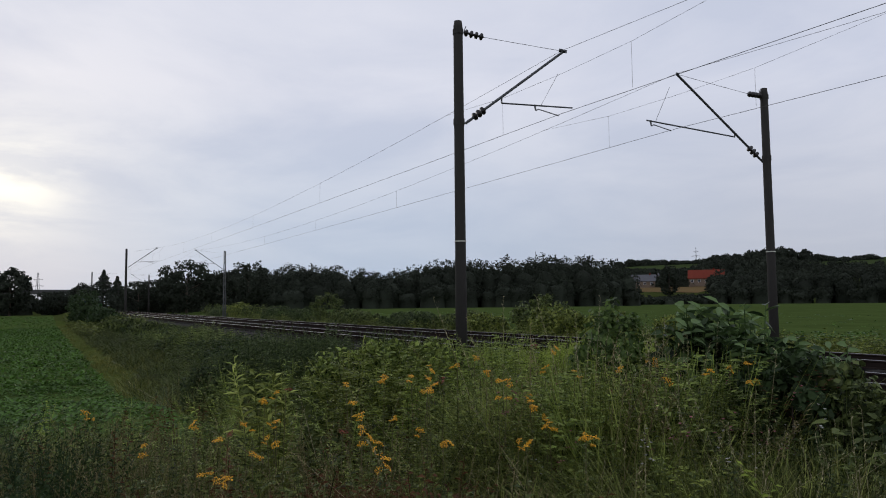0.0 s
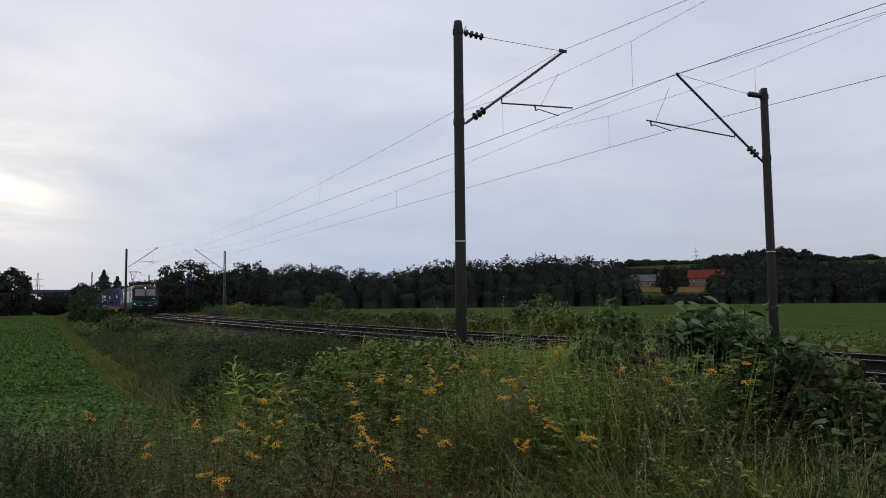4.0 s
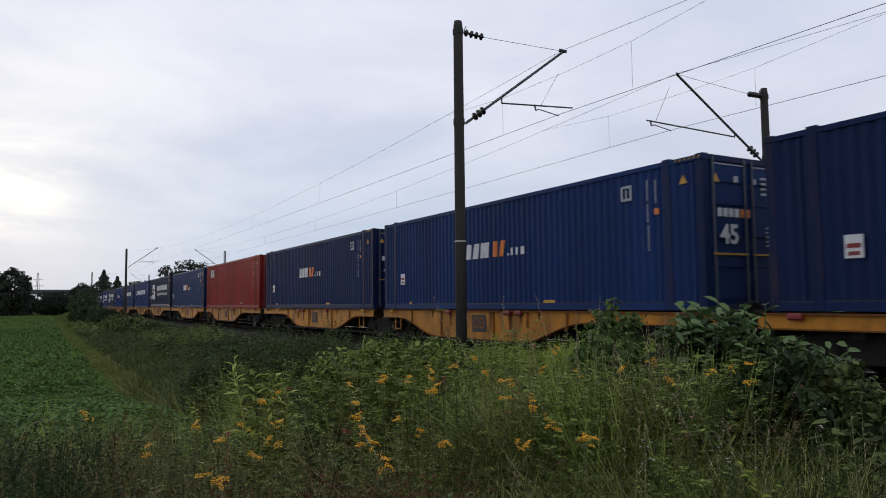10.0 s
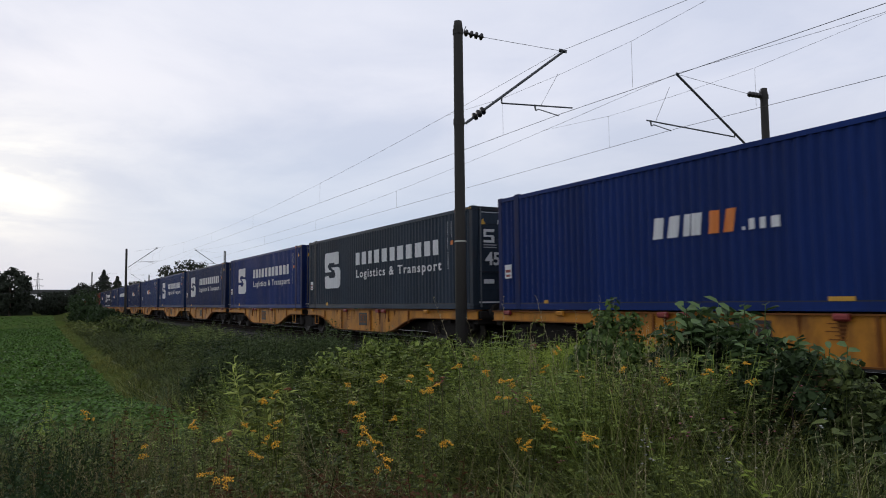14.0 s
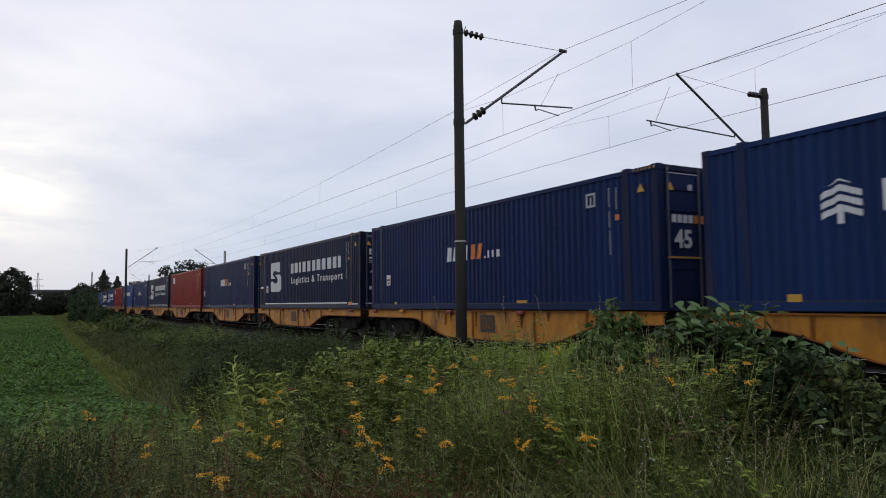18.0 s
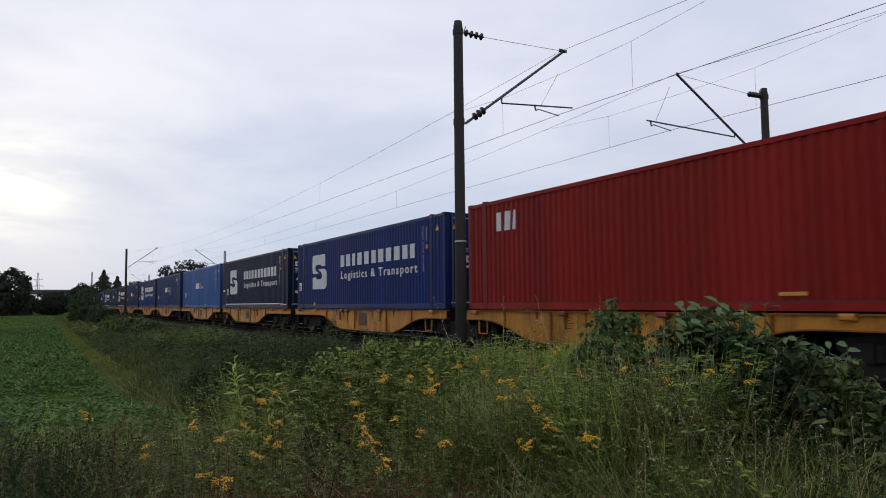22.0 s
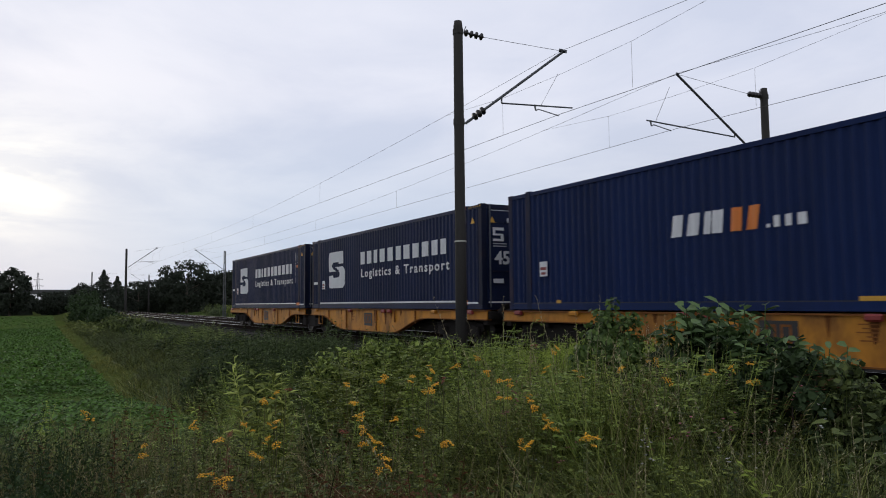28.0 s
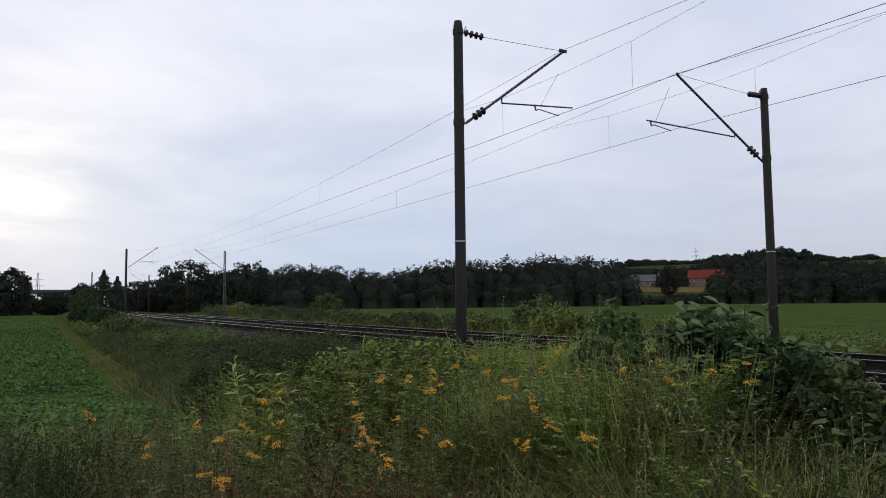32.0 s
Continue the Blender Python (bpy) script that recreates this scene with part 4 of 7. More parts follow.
def arch(x0, x1, z0, z1, n=7):
    """Points of a smooth curve from (x0, z0) to (x1, z1)."""
    return [(x0 + (x1 - x0) * i / n, z0 + (z1 - z0) * (0.5 - 0.5 * math.cos(math.pi * i / n))) for i in range(n + 1)]


def wagon():
    """An articulated container wagon in two units, its middle joint at the origin, front to +x."""
    root = thing("container_wagon", "orange-yellow articulated container wagon with deep fish-bellied side sills", "freight wagon", "wagons of the train")
    for way in (1, -1):
        m = lambda pts: [(way * a, b) for a, b in pts] if way > 0 else [(way * a, b) for a, b in pts][::-1]
        low = [(0.45, 0.80)] + arch(1.7, 4.3, 0.80, 0.28) + arch(8.5, 11.0, 0.28, 0.80) + [(14.45, 0.80)]
        prof = low + [(14.45, 1.02), (0.45, 1.02)]
        for s in (-1, 1):
            y0, y1 = sorted((s * 1.27, s * 1.235))
            sill = part("side_sill", Geo().plate(m(prof), y0, y1), M["wagon"], root)
            # top and bottom flanges, stiffeners
            g = Geo()
            f0, f1 = sorted((s * 1.32, s * 1.12))
            g.box(*sorted((way * 0.45, way * 14.45)), f0, f1, 1.012, 1.04)
            for a, b in zip(low, low[1:]):
                q = [(way * a[0], a[1] - 0.025), (way * b[0], b[1] - 0.025), (way * b[0], b[1]), (way * a[0], a[1])]
                g.plate(q if way > 0 else q[::-1], f0, f1)
            part("flange", g, M["wagon_rust"], sill)
            for x in (2.6, 4.5, 7.3, 8.8, 10.3):
                zb = 0.30 if 4.4 < x < 8.6 else 0.62
                g = Geo().box(*sorted((way * x, way * (x + 0.05))), *sorted((s * 1.27, s * 1.31)), zb, 1.01)
                part("stiffener", g, M["wagon_rust"], sill)
            if s < 0:
                part("data_panel", Geo().box(*sorted((way * 6.25, way * 6.95)), -1.279, -1.271, 0.46, 0.92), M["black"], sill, "black data panel")
                for x in (6.36, 6.64):
                    g = Geo()
                    a0, a1 = sorted((way * x, way * (x + 0.2)))
                    g.box(a0, a1, -1.283, -1.279, 0.82, 0.86).box(a0, a1, -1.283, -1.279, 0.56, 0.60)
                    g.box(a0, a0 + 0.04, -1.283, -1.279, 0.60, 0.82).box(a1 - 0.04, a1, -1.283, -1.279, 0.60, 0.82)
                    part("panel_ring", g, M["wagon_rust"], sill)
                g = Geo()
                for k in range(5):
                    w = (0.30, 0.24, 0.33, 0.18, 0.28)[k]
                    a0, a1 = sorted((way * 5.0, way * (5.0 + w)))
                    g.box(a0, a1, -1.276, -1.271, 0.88 - 0.06 * k, 0.90 - 0.06 * k)
                part("print_block", g, M["wagon_rust"], sill, "block of small dark print as bars")
            for x, w, d in ((4.95, 0.10, 0.42), (7.95, 0.12, 0.5), (8.45, 0.08, 0.3), (5.7, 0.05, 0.35), (7.1, 0.07, 0.45), (3.9, 0.08, 0.22), (9.2, 0.07, 0.2)):
                a = way * (x + w)
                q = [(a - w, 1.01), (a - 0.3 * w, 1.01 - d), (a + 0.2 * w, 1.01 - 0.9 * d), (a + w, 1.01)]
                part("rust_streak", Geo().plate(q, *sorted((s * 1.272, s * 1.2705))), M["rust_run"], sill, "dark brown rust run down from the top flange")
            for x in (1.1, 4.9, 7.9, 8.4, 11.5, 13.6):
                part("spigot_holder", Geo().bevel_box(*sorted((way * x, way * (x + 0.24))), *sorted((s * 1.30, s * 1.38)), 0.93, 1.045, 0.03), M["red_post"] if x in (4.9, 7.9, 8.4, 13.6) else M["wagon"], root, "red folding spigot" if x in (4.9, 7.9, 8.4, 13.6) else "")
        for x in (0.6, 3.2, 5.2, 7.4, 9.6, 12.7, 14.2):
            part("cross_beam", Geo().box(*sorted((way * x, way * (x + 0.2))), -1.22, 1.22, 0.66, 0.98), M["underframe"], root)
        part("centre_sill", Geo().box(*sorted((way * 0.5, way * 14.5)), -0.25, 0.25, 0.62, 0.96), M["underframe"], root)
        # added solid box that keeps light off the track bed below the wagon
        part("brake_gear", Geo().bevel_box(*sorted((way * 2.2, way * 10.8)), -0.85, 0.85, 0.36, 0.66, 0.05), M["underframe"], root)
        bogie(root, way * 12.6)
        part("end_beam", Geo().box(*sorted((way * 14.42, way * 14.52)), -1.2, 1.2, 0.82, 1.02), M["underframe"], root)
        for s in (-1, 1):
            bf = part("buffer", Geo().rod((way * 14.52, s * 0.87, 1.0), (way * 14.80, s * 0.87, 1.0), 0.09, n=10), M["underframe"], root)
            part("buffer_plate", Geo().lathe((way * 14.80, s * 0.87, 1.0), (way * 14.85, s * 0.87, 1.0), [(0, 0.22), (0.6, 0.23), (1, 0.2)], 14), M["underframe"], bf)
        part("coupling", Geo().rod((way * 14.4, 0, 0.98), (way * 14.9, 0, 0.9), 0.045, n=6), M["underframe"], root)
        part("step", Geo().path([(way * 1.35, -1.25, 0.8), (way * 1.35, -1.25, 0.42), (way * 1.75, -1.25, 0.42), (way * 1.75, -1.25, 0.8)], 0.02, 4), M["wagon"], root)
    bogie(root, 0.0)
    part("joint", Geo().box(-0.5, 0.5, -0.5, 0.5, 0.74, 1.0), M["wagon"], root)
    return root


def make_train():
    """Wagons and containers; returns (thing, place of its origin behind the first container's rear edge)."""
    order = "u:blue u:deep s:navy u:deep u:blue u:deep c:red v:blue s:navy t:royal t:blue v:royal s:slate s:royal s:deep s:blue u:blue u:deep t:blue u:deep s:navy v:deep c:red s:navy u:blue t:sea c:red s:royal s:navy u:sky p:blue s:royal u:deep s:navy u:deep s:navy u:deep u:deep s:navy s:navy".split()
    cars, made = [], {}
    for k, spec in enumerate(order):
        back = -14.86 * k + 0.15 * (k % 2)
        if spec in made:
            ob = copy_thing(made[spec], pose(0, 0, 0))
        else:
            liv, paint = spec.split(":")
            ob = made[spec] = container(spec, paint, liv)
        cars.append((ob, back + {2: -0.15, 28: -0.22, 18: 0.10, 20: 0.22, 22: 0.33, 24: 0.33, 26: 0.35}.get(k, 0.0), FLOOR_Z))
    first = None
    for k in range(len(order) // 2):
        back = -14.86 * 2 * k - 0.5
        ob = wagon() if first is None else copy_thing(first, pose(0, 0, 0))
        first = first or ob
        cars.append((ob, back, 0.0))
    return cars


CARS = make_train()
# ---- the locomotive ----
M.update({
    "loco_dark": material("anthracite_loco_paint", (0.021, 0.020, 0.022), 0.55, 0, 1.0, 0.15, 25, 0.05, dirt=(0.030, 0.027, 0.024), dirt_amount=0.6, spec=0.08),
    "loco_roof": material("grey_loco_roof", (0.042, 0.044, 0.048), 0.55, 0, 1.0, 0.2, 25, 0.08, dirt=(0.05, 0.04, 0.035), dirt_amount=0.5),
    "loco_silver": material("silver_grey_loco_paint", (0.70, 0.73, 0.76), 0.35, 0.0, 0.8, 0.08, 25, 0.03, dirt=(0.48, 0.48, 0.47), dirt_amount=0.4, streak=4),
    "loco_green": material("green_loco_paint", (0.008, 0.140, 0.018), 0.5, 0, 1.0, 0.12, 25, 0.05, dirt=(0.014, 0.055, 0.016), dirt_amount=0.45, spec=0.15),
    "screen": glass_material("tinted_windscreen", (0.085, 0.115, 0.108), 0.08),
    "cab_pane": glass_material("pale_cab_window", (0.56, 0.54, 0.44), 0.12),
    "lamp": glow_material("headlight_glow", (1.0, 0.76, 0.46), 2.2),
    "lamp_ring": material("headlight_reflector", (0.5, 0.5, 0.5), 0.25, 0.8, 5, 0.1, 40, 0.0),
    "red_cable": material("red_roof_cable", (0.07, 0.018, 0.012), 0.6, 0, 5, 0.2, 40, 0.1),
})
Z_NOSE = [(0.80, 8.30), (0.95, 8.52), (1.25, 8.64), (1.70, 8.66), (2.05, 8.62), (2.32, 8.60), (2.45, 8.55), (2.80, 8.42), (3.15, 8.28), (3.38, 8.14), (3.50, 8.00), (3.62, 7.78), (3.72, 7.45), (3.80, 6.9), (3.83, 6.3)]
Z_HALF = [(0.80, 1.48), (0.95, 1.50), (3.18, 1.50), (3.30, 1.46), (3.42, 1.41), (3.56, 1.30), (3.68, 1.14), (3.78, 0.90), (3.83, 0.6)]


def interp(table, z):
    return float(np.interp(z, [a for a, b in table], [b for a, b in table]))


def nose(z, a, off=0.0, end=1):
    """The point of the cab's front at height z, a from -1 to 1 across."""
    hw = interp(Z_HALF, z) * (1 - 0.10 * ramp01(z, 1.9, 3.6) * 0.6)
    side = interp(Z_HALF, z)
    y = a * (hw + (side - hw) * abs(a) ** 6)
    x = interp(Z_NOSE, z) - 0.52 * abs(a) ** 3.5 - 0.05 * abs(a)
    dx, dy = 1.0, 2.2 * a * abs(a)
    ln = math.hypot(dx, dy)
    x, y = x + off * dx / ln, y + off * dy / ln
    return (end * x, end * y, z)


def nose_patch(zs, aa, off, end=1):
    g = Geo()
    n = len(aa)
    for z in zs:
        g.v += [nose(z, a, off, end) for a in aa]
    o = len(g.v)
    for z in zs:
        g.v += [nose(z, a, off - 0.02, end) for a in aa]
    m = len(zs)
    for j in range(m - 1):
        for i in range(n - 1):
            g.f.append((j * n + i, j * n + i + 1, (j + 1) * n + i + 1, (j + 1) * n + i))
    edge = [i for i in range(n)] + [j * n + n - 1 for j in range(1, m)] + [(m - 1) * n + i for i in range(n - 2, -1, -1)] + [j * n for j in range(m - 2, 0, -1)]
    for a, b in zip(edge, edge[1:] + edge[:1]):
        g.f.append((a, a + o, b + o, b))
    return g


def pantograph(root, x, raised, way):
    """way: the side to which the knee points."""
    pg = part("pantograph", Geo().box(x - 0.75, x + 0.75, -0.55, -0.47, 3.98, 4.06).box(x - 0.75, x + 0.75, 0.47, 0.55, 3.98, 4.06).box(x - 0.6, x - 0.5, -0.55, 0.55, 3.98, 4.06).box(x + 0.5, x + 0.6, -0.55, 0.55, 3.98, 4.06), M["underframe"], root, "raised pantograph touching the wire" if raised else "folded pantograph")
    for sx in (-0.6, 0.6):
        for sy in (-0.5, 0.5):
            insulator("insulator", (x + sx, sy, 3.74), (x + sx, sy, 3.98), 0.07, pg, 3)
    if raised:
        base, knee, head = (x + 0.35, 4.10), (x + way * 1.25, 5.02), (x + 0.15, 6.0)
    else:
        base, knee, head = (x + 0.35, 4.10), (x + way * 1.6, 4.10), (x + 1.1, 4.17)
    g = Geo()
    g.rod((base[0], -0.12, base[1]), (knee[0], -0.05, knee[1]), 0.05, 0.035).rod((base[0], 0.12, base[1]), (knee[0], 0.05, knee[1]), 0.05, 0.035)
    part("lower_arm", g, M["underframe"], pg)
    g = Geo()
    for s in (-1, 1):
        g.rod((knee[0], s * 0.06, knee[1]), (head[0], s * 0.42, head[1]), 0.036, 0.028)
    g.rod((head[0], -0.42, head[1]), (head[0], 0.42, head[1]), 0.02)
    part("upper_arm", g, M["underframe"], pg)
    part("control_rod", Geo().rod((x - 0.25, 0.0, 4.05), (knee[0] - 0.08, 0.0, knee[1] - 0.12), 0.014, n=5), M["underframe"], pg)
    part("knee_joint", Geo().rod((knee[0], -0.14, knee[1]), (knee[0], 0.14, knee[1]), 0.06), M["underframe"], pg)
    for d in (-0.26, 0.26):
        h = head[1] + 0.05
        part("contact_strip", Geo().path([(head[0] + d, -0.98, h - 0.26), (head[0] + d, -0.88, h - 0.12), (head[0] + d, -0.72, h - 0.02), (head[0] + d, -0.55, h), (head[0] + d, 0.55, h), (head[0] + d, 0.72, h - 0.02), (head[0] + d, 0.88, h - 0.12), (head[0] + d, 0.98, h - 0.26)], 0.022, 5), M["underframe"], pg)
    part("head_frame", Geo().rod((head[0] - 0.26, -0.4, head[1] + 0.03), (head[0] + 0.26, -0.4, head[1] + 0.03), 0.018, n=5).rod((head[0] - 0.26, 0.4, head[1] + 0.03), (head[0] + 0.26, 0.4, head[1] + 0.03), 0.018, n=5), M["underframe"], pg)
    return pg


def locomotive():
    root = thing("electric_locomotive", "silver, black and green electric locomotive with lit headlights hauling the train", "locomotive")
    aa = [-1, -0.97, -0.9, -0.78, -0.6, -0.35, 0, 0.35, 0.6, 0.78, 0.9, 0.97, 1]
    zs = [z for z, _ in Z_NOSE]
    zs = sorted(set(zs + [3.22, 3.30, 3.44, 3.56, 3.68]))
    g = Geo()
    for z in zs:
        g.v += [nose(z, a) for a in aa] + [nose(z, a, 0, -1) for a in aa]
    n = 2 * len(aa)
    for j in range(len(zs) - 1):
        g.f += [(j * n + i, j * n + (i + 1) % n, (j + 1) * n + (i + 1) % n, (j + 1) * n + i) for i in range(n)]
    g.f += [tuple(range(n))[::-1], tuple(range((len(zs) - 1) * n, len(zs) * n))]
    me = g.mesh("body", M["loco_dark"])
    me.materials.append(M["loco_roof"])
    for p in me.polygons:
        if p.center.z > 3.32 and abs(p.center.x) < 6.6:
            p.material_index = 1
    body = part("body", me, None, root)
    for end in (1, -1):
        for lo, hi in ((-0.79, -0.035), (0.035, 0.79)):
            part("windscreen", nose_patch([2.45, 2.7, 3.0, 3.28], [lo + (hi - lo) * i / 6 for i in range(7)], 0.035, end), M["screen"], body, "tinted windscreen pane")
            c = -0.01 if lo < 0 else 0.20
            part("wiper", Geo().rod(nose(2.42, c, 0.06, end), nose(2.86, c - 0.10, 0.07, end), 0.020, n=5).rod(nose(2.50, c - 0.02, 0.07, end), nose(3.24, c - 0.19, 0.075, end), 0.024, n=5), M["rubber"], body)
        for s in (-1, 1):
            for k in range(3):
                z0 = 1.36 + 0.165 * k
                part("grille_slat", nose_patch([z0, z0 + 0.12], [s * (0.20 + 0.50 * i / 5) for i in range(6)][::s], 0.02, end), M["loco_green"], body, "green front slat")
            part("corner_panel", nose_patch([1.30, 1.6, 1.90], [s * (0.90 + 0.10 * i / 4) for i in range(5)][::s], 0.008, end), M["loco_green"], body)
            part("bumper_line", nose_patch([1.20, 1.25], [s * (0.18 + 0.54 * i / 5) for i in range(6)][::s], 0.03, end), M["loco_silver"], body)
            hl = part("headlight_housing", nose_patch([1.32, 1.6, 1.92], [s * (0.735 + 0.14 * i / 4) for i in range(5)][::s], 0.014, end), M["rubber"], body)
            c = Vector(nose(1.47, s * 0.80, 0.0, end))
            d = (Vector(nose(1.47, s * 0.80, 0.2, end)) - c).normalized()
            part("reflector", Geo().lathe(c + d * 0.01, c + d * 0.035, [(0, 0.125), (1, 0.12)], 18), M["lamp_ring"], hl)
            c2 = Vector(nose(1.74, s * 0.80, 0.0, end))
            part("tail_lamp", Geo().lathe(c2 + d * 0.01, c2 + d * 0.035, [(0, 0.10), (1, 0.095)], 18), M["galv"], hl, "unlit round lamp")
            lamp_mat = M["lamp"] if end > 0 else M["lamp_ring"]
            part("headlight", Geo().lathe(c + d * 0.036, c + d * 0.05, [(0, 0.058), (1, 0.048)], 18), lamp_mat, hl, "lit headlight" if end > 0 else "")
        c = Vector(nose(3.44, 0, 0.0, end))
        part("top_headlight", Geo().lathe(c + Vector((-0.05 * end, 0, 0)), c + Vector((0.06 * end, 0, 0)), [(0, 0.12), (1, 0.09)], 18), M["red_cable"], body)
        part("top_lamp", Geo().lathe(c + Vector((0.061 * end, 0, 0)), c + Vector((0.07 * end, 0, 0)), [(0, 0.065), (1, 0.06)], 18), M["lamp"] if end > 0 else M["lamp_ring"], body)
        part("badge", nose_patch([1.57, 1.63, 1.69], [-0.055, 0, 0.055], 0.03, end), M["latch"], body, "white emblem plate")
        part("badge_support", nose_patch([1.30, 1.9], [-0.17, 0, 0.17], 0.012, end), M["loco_dark"], body)
        part("number_bars", nose_patch([2.10, 2.15], [0.52 + 0.05 * i for i in range(5)], 0.012, end), M["white"], body)
        part("horn", Geo().rod((end * 7.1, 0.25, 3.7), (end * 7.1, 0.25, 3.86), 0.03), M["loco_dark"], body)
        # front beam, buffers, plough
        part("buffer_beam", Geo().bevel_box(end * 8.3 - 0.25, end * 8.3 + 0.25, -1.35, 1.35, 0.78, 1.18, 0.05), M["loco_dark"], root)
        part("snow_plough", Geo().plate([(end * 7.9, 0.18), (end * 8.45, 0.18), (end * 8.5, 0.72), (end * 7.9, 0.72)] if end > 0 else [(end * 8.45, 0.18), (end * 7.9, 0.18), (end * 7.9, 0.72), (end * 8.5, 0.72)], -1.2, 1.2), M["underframe"], root)
        for s in (-1, 1):
            b = part("buffer", Geo().rod((end * 8.5, s * 0.87, 1.0), (end * 9.05, s * 0.87, 1.0), 0.11, n=12), M["underframe"], root)
            part("buffer_plate", Geo().lathe((end * 9.05, s * 0.87, 1.0), (end * 9.12, s * 0.87, 1.0), [(0, 0.26), (0.6, 0.27), (1, 0.22)], 16), M["underframe"], b)
        part("coupling", Geo().path([(end * 8.6, 0, 0.98), (end * 8.95, 0, 0.82), (end * 8.9, 0, 0.6)], 0.045, 6), M["underframe"], root)
    # flank liveries, the same turned about on the other flank
    for s in (-1, 1):
        T = lambda pts: [(-s * a, b) for a, b in pts]
        y0, y1 = sorted((s * 1.498, s * 1.506))

        def flank(name, pts, mat, label="", up=0.0):
            q = T(pts)
            area = sum(a[0] * b[1] - b[0] * a[1] for a, b in zip(q, q[1:] + q[:1]))
            if area < 0:
                q = q[::-1]
            f0, f1 = sorted((s * (1.498 + up), s * (1.506 + up)))
            return part(name, Geo().plate(q, f0, f1), mat, body, label)

        flank("silver_panel", [(-3.05, 1.64), (7.45, 1.64), (8.08, 2.38), (7.62, 3.14), (-4.22, 3.14)], M["loco_silver"], "silver-grey flank panel")
        flank("green_stripe", [(-3.45, 1.36), (8.05, 1.36), (8.05, 1.52), (-3.40, 1.52)], M["loco_green"], "green stripe")
        flank("green_stripe", [(7.30, 1.525), (8.05, 1.525), (8.05, 1.93)], M["loco_green"], "green wedge")
        flank("green_stripe", [(-8.0, 1.30), (-6.75, 1.30), (-6.35, 1.9), (-6.2, 2.2), (-6.2, 2.42), (-8.0, 2.42)], M["loco_green"], "green cab panel")
        flank("green_stripe", [(-6.19, 2.22), (-4.55, 2.22), (-4.19, 2.42), (-6.19, 2.42)], M["loco_green"], "green stripe")
        flank("green_stripe", [(-4.54, 2.22), (-3.95, 1.36), (-3.46, 1.36), (-4.18, 2.42)], M["loco_green"], "green stripe")
        flank("green_chevron", [(-4.95, 1.6), (-4.78, 1.6), (-4.55, 1.82), (-4.78, 2.05), (-4.95, 2.05), (-4.72, 1.82)], M["loco_green"])
        g = Geo()
        f0, f1 = sorted((s * 1.5065, s * 1.512))
        for pts in ([(-6.15, 1.76), (-5.93, 1.48), (-5.72, 1.48), (-5.72, 1.60), (-5.85, 1.60), (-5.95, 1.70), (-5.72, 1.70), (-5.72, 1.82), (-5.95, 1.82), (-5.85, 1.92), (-5.72, 1.92), (-5.72, 2.04), (-5.93, 2.04)], [(-5.66, 1.48), (-5.44, 1.48), (-5.44, 2.04), (-5.66, 2.04)], [(-5.38, 1.48), (-5.16, 1.48), (-5.16, 2.04), (-5.38, 2.04)]):
            q = T(pts)
            area = sum(a[0] * b[1] - b[0] * a[1] for a, b in zip(q, q[1:] + q[:1]))
            g.plate(q if area > 0 else q[::-1], f0, f1)
        part("logo_shape", g, M["white"], body, "white arrow-shaped logo blocks")
        # cab doors, windows, rails
        for c, mat in ((5.95, M["loco_silver"]), (-7.05, M["loco_green"])):
            d = part("cab_door", Geo().box(*sorted((-s * (c - 0.36), -s * (c + 0.36))), *sorted((s * 1.508, s * 1.514)), 1.66, 3.1), mat if c > 0 else M["loco_dark"], body) if c > 0 else None
            wx = (c + 0.06, c + 0.52) if c > 0 else (c - 0.20, c + 0.14)
            fr = part("window_frame", Geo().box(*sorted((-s * (wx[0] - 0.06), -s * (wx[1] + 0.06))), *sorted((s * 1.515, s * 1.522)), 2.34, 3.08), M["rubber"], body)
            part("pane", Geo().box(*sorted((-s * wx[0], -s * wx[1])), *sorted((s * 1.523, s * 1.527)), 2.40, 3.02), M["cab_pane"], fr)
            for dx in (-0.46, 0.62):
                part("grab_rail", Geo().path([(-s * (c + dx), s * 1.52, 2.75), (-s * (c + dx), s * 1.58, 2.70), (-s * (c + dx), s * 1.58, 1.15), (-s * (c + dx), s * 1.52, 1.1)], 0.015, 5), M["galv"], body)
            part("step", Geo().box(*sorted((-s * (c - 0.25), -s * (c + 0.35))), *sorted((s * 1.30, s * 1.48)), 0.42, 0.46).box(*sorted((-s * (c - 0.25), -s * (c + 0.35))), *sorted((s * 1.30, s * 1.48)), 0.72, 0.76), M["underframe"], root)
        part("panel_joint", Geo().box(*sorted((-s * 7.10, -s * 7.115)), *sorted((s * 1.505, s * 1.5085)), 1.66, 3.12).box(*sorted((-s * 5.20, -s * 5.215)), *sorted((s * 1.505, s * 1.5085)), 1.66, 3.12), M["loco_dark"], body)
        for x in (5.585, 6.315):
            part("door_joint", Geo().box(*sorted((-s * x, -s * (x + 0.012))), *sorted((s * 1.5085, s * 1.5155)), 1.66, 3.1), M["loco_dark"], body)
        part("mirror", Geo().bevel_box(*sorted((-s * 5.28, -s * 5.42)), *sorted((s * 1.515, s * 1.60)), 2.86, 3.04, 0.03), M["rubber"], body, "small black rear-view mirror")
        part("gutter", Geo().box(-7.4, 7.4, *sorted((s * 1.44, s * 1.515)), 3.18, 3.235), M["rubber"], body)
        g = Geo()
        for k in range(34):
            x = -6.6 + 0.4 * k
            g.box(x, x + 0.06, *sorted((s * 1.43, s * 1.525)), 3.17, 3.22)
        tagged(part("gutter_clips", g, M["loco_roof"], body), kind="stuff")
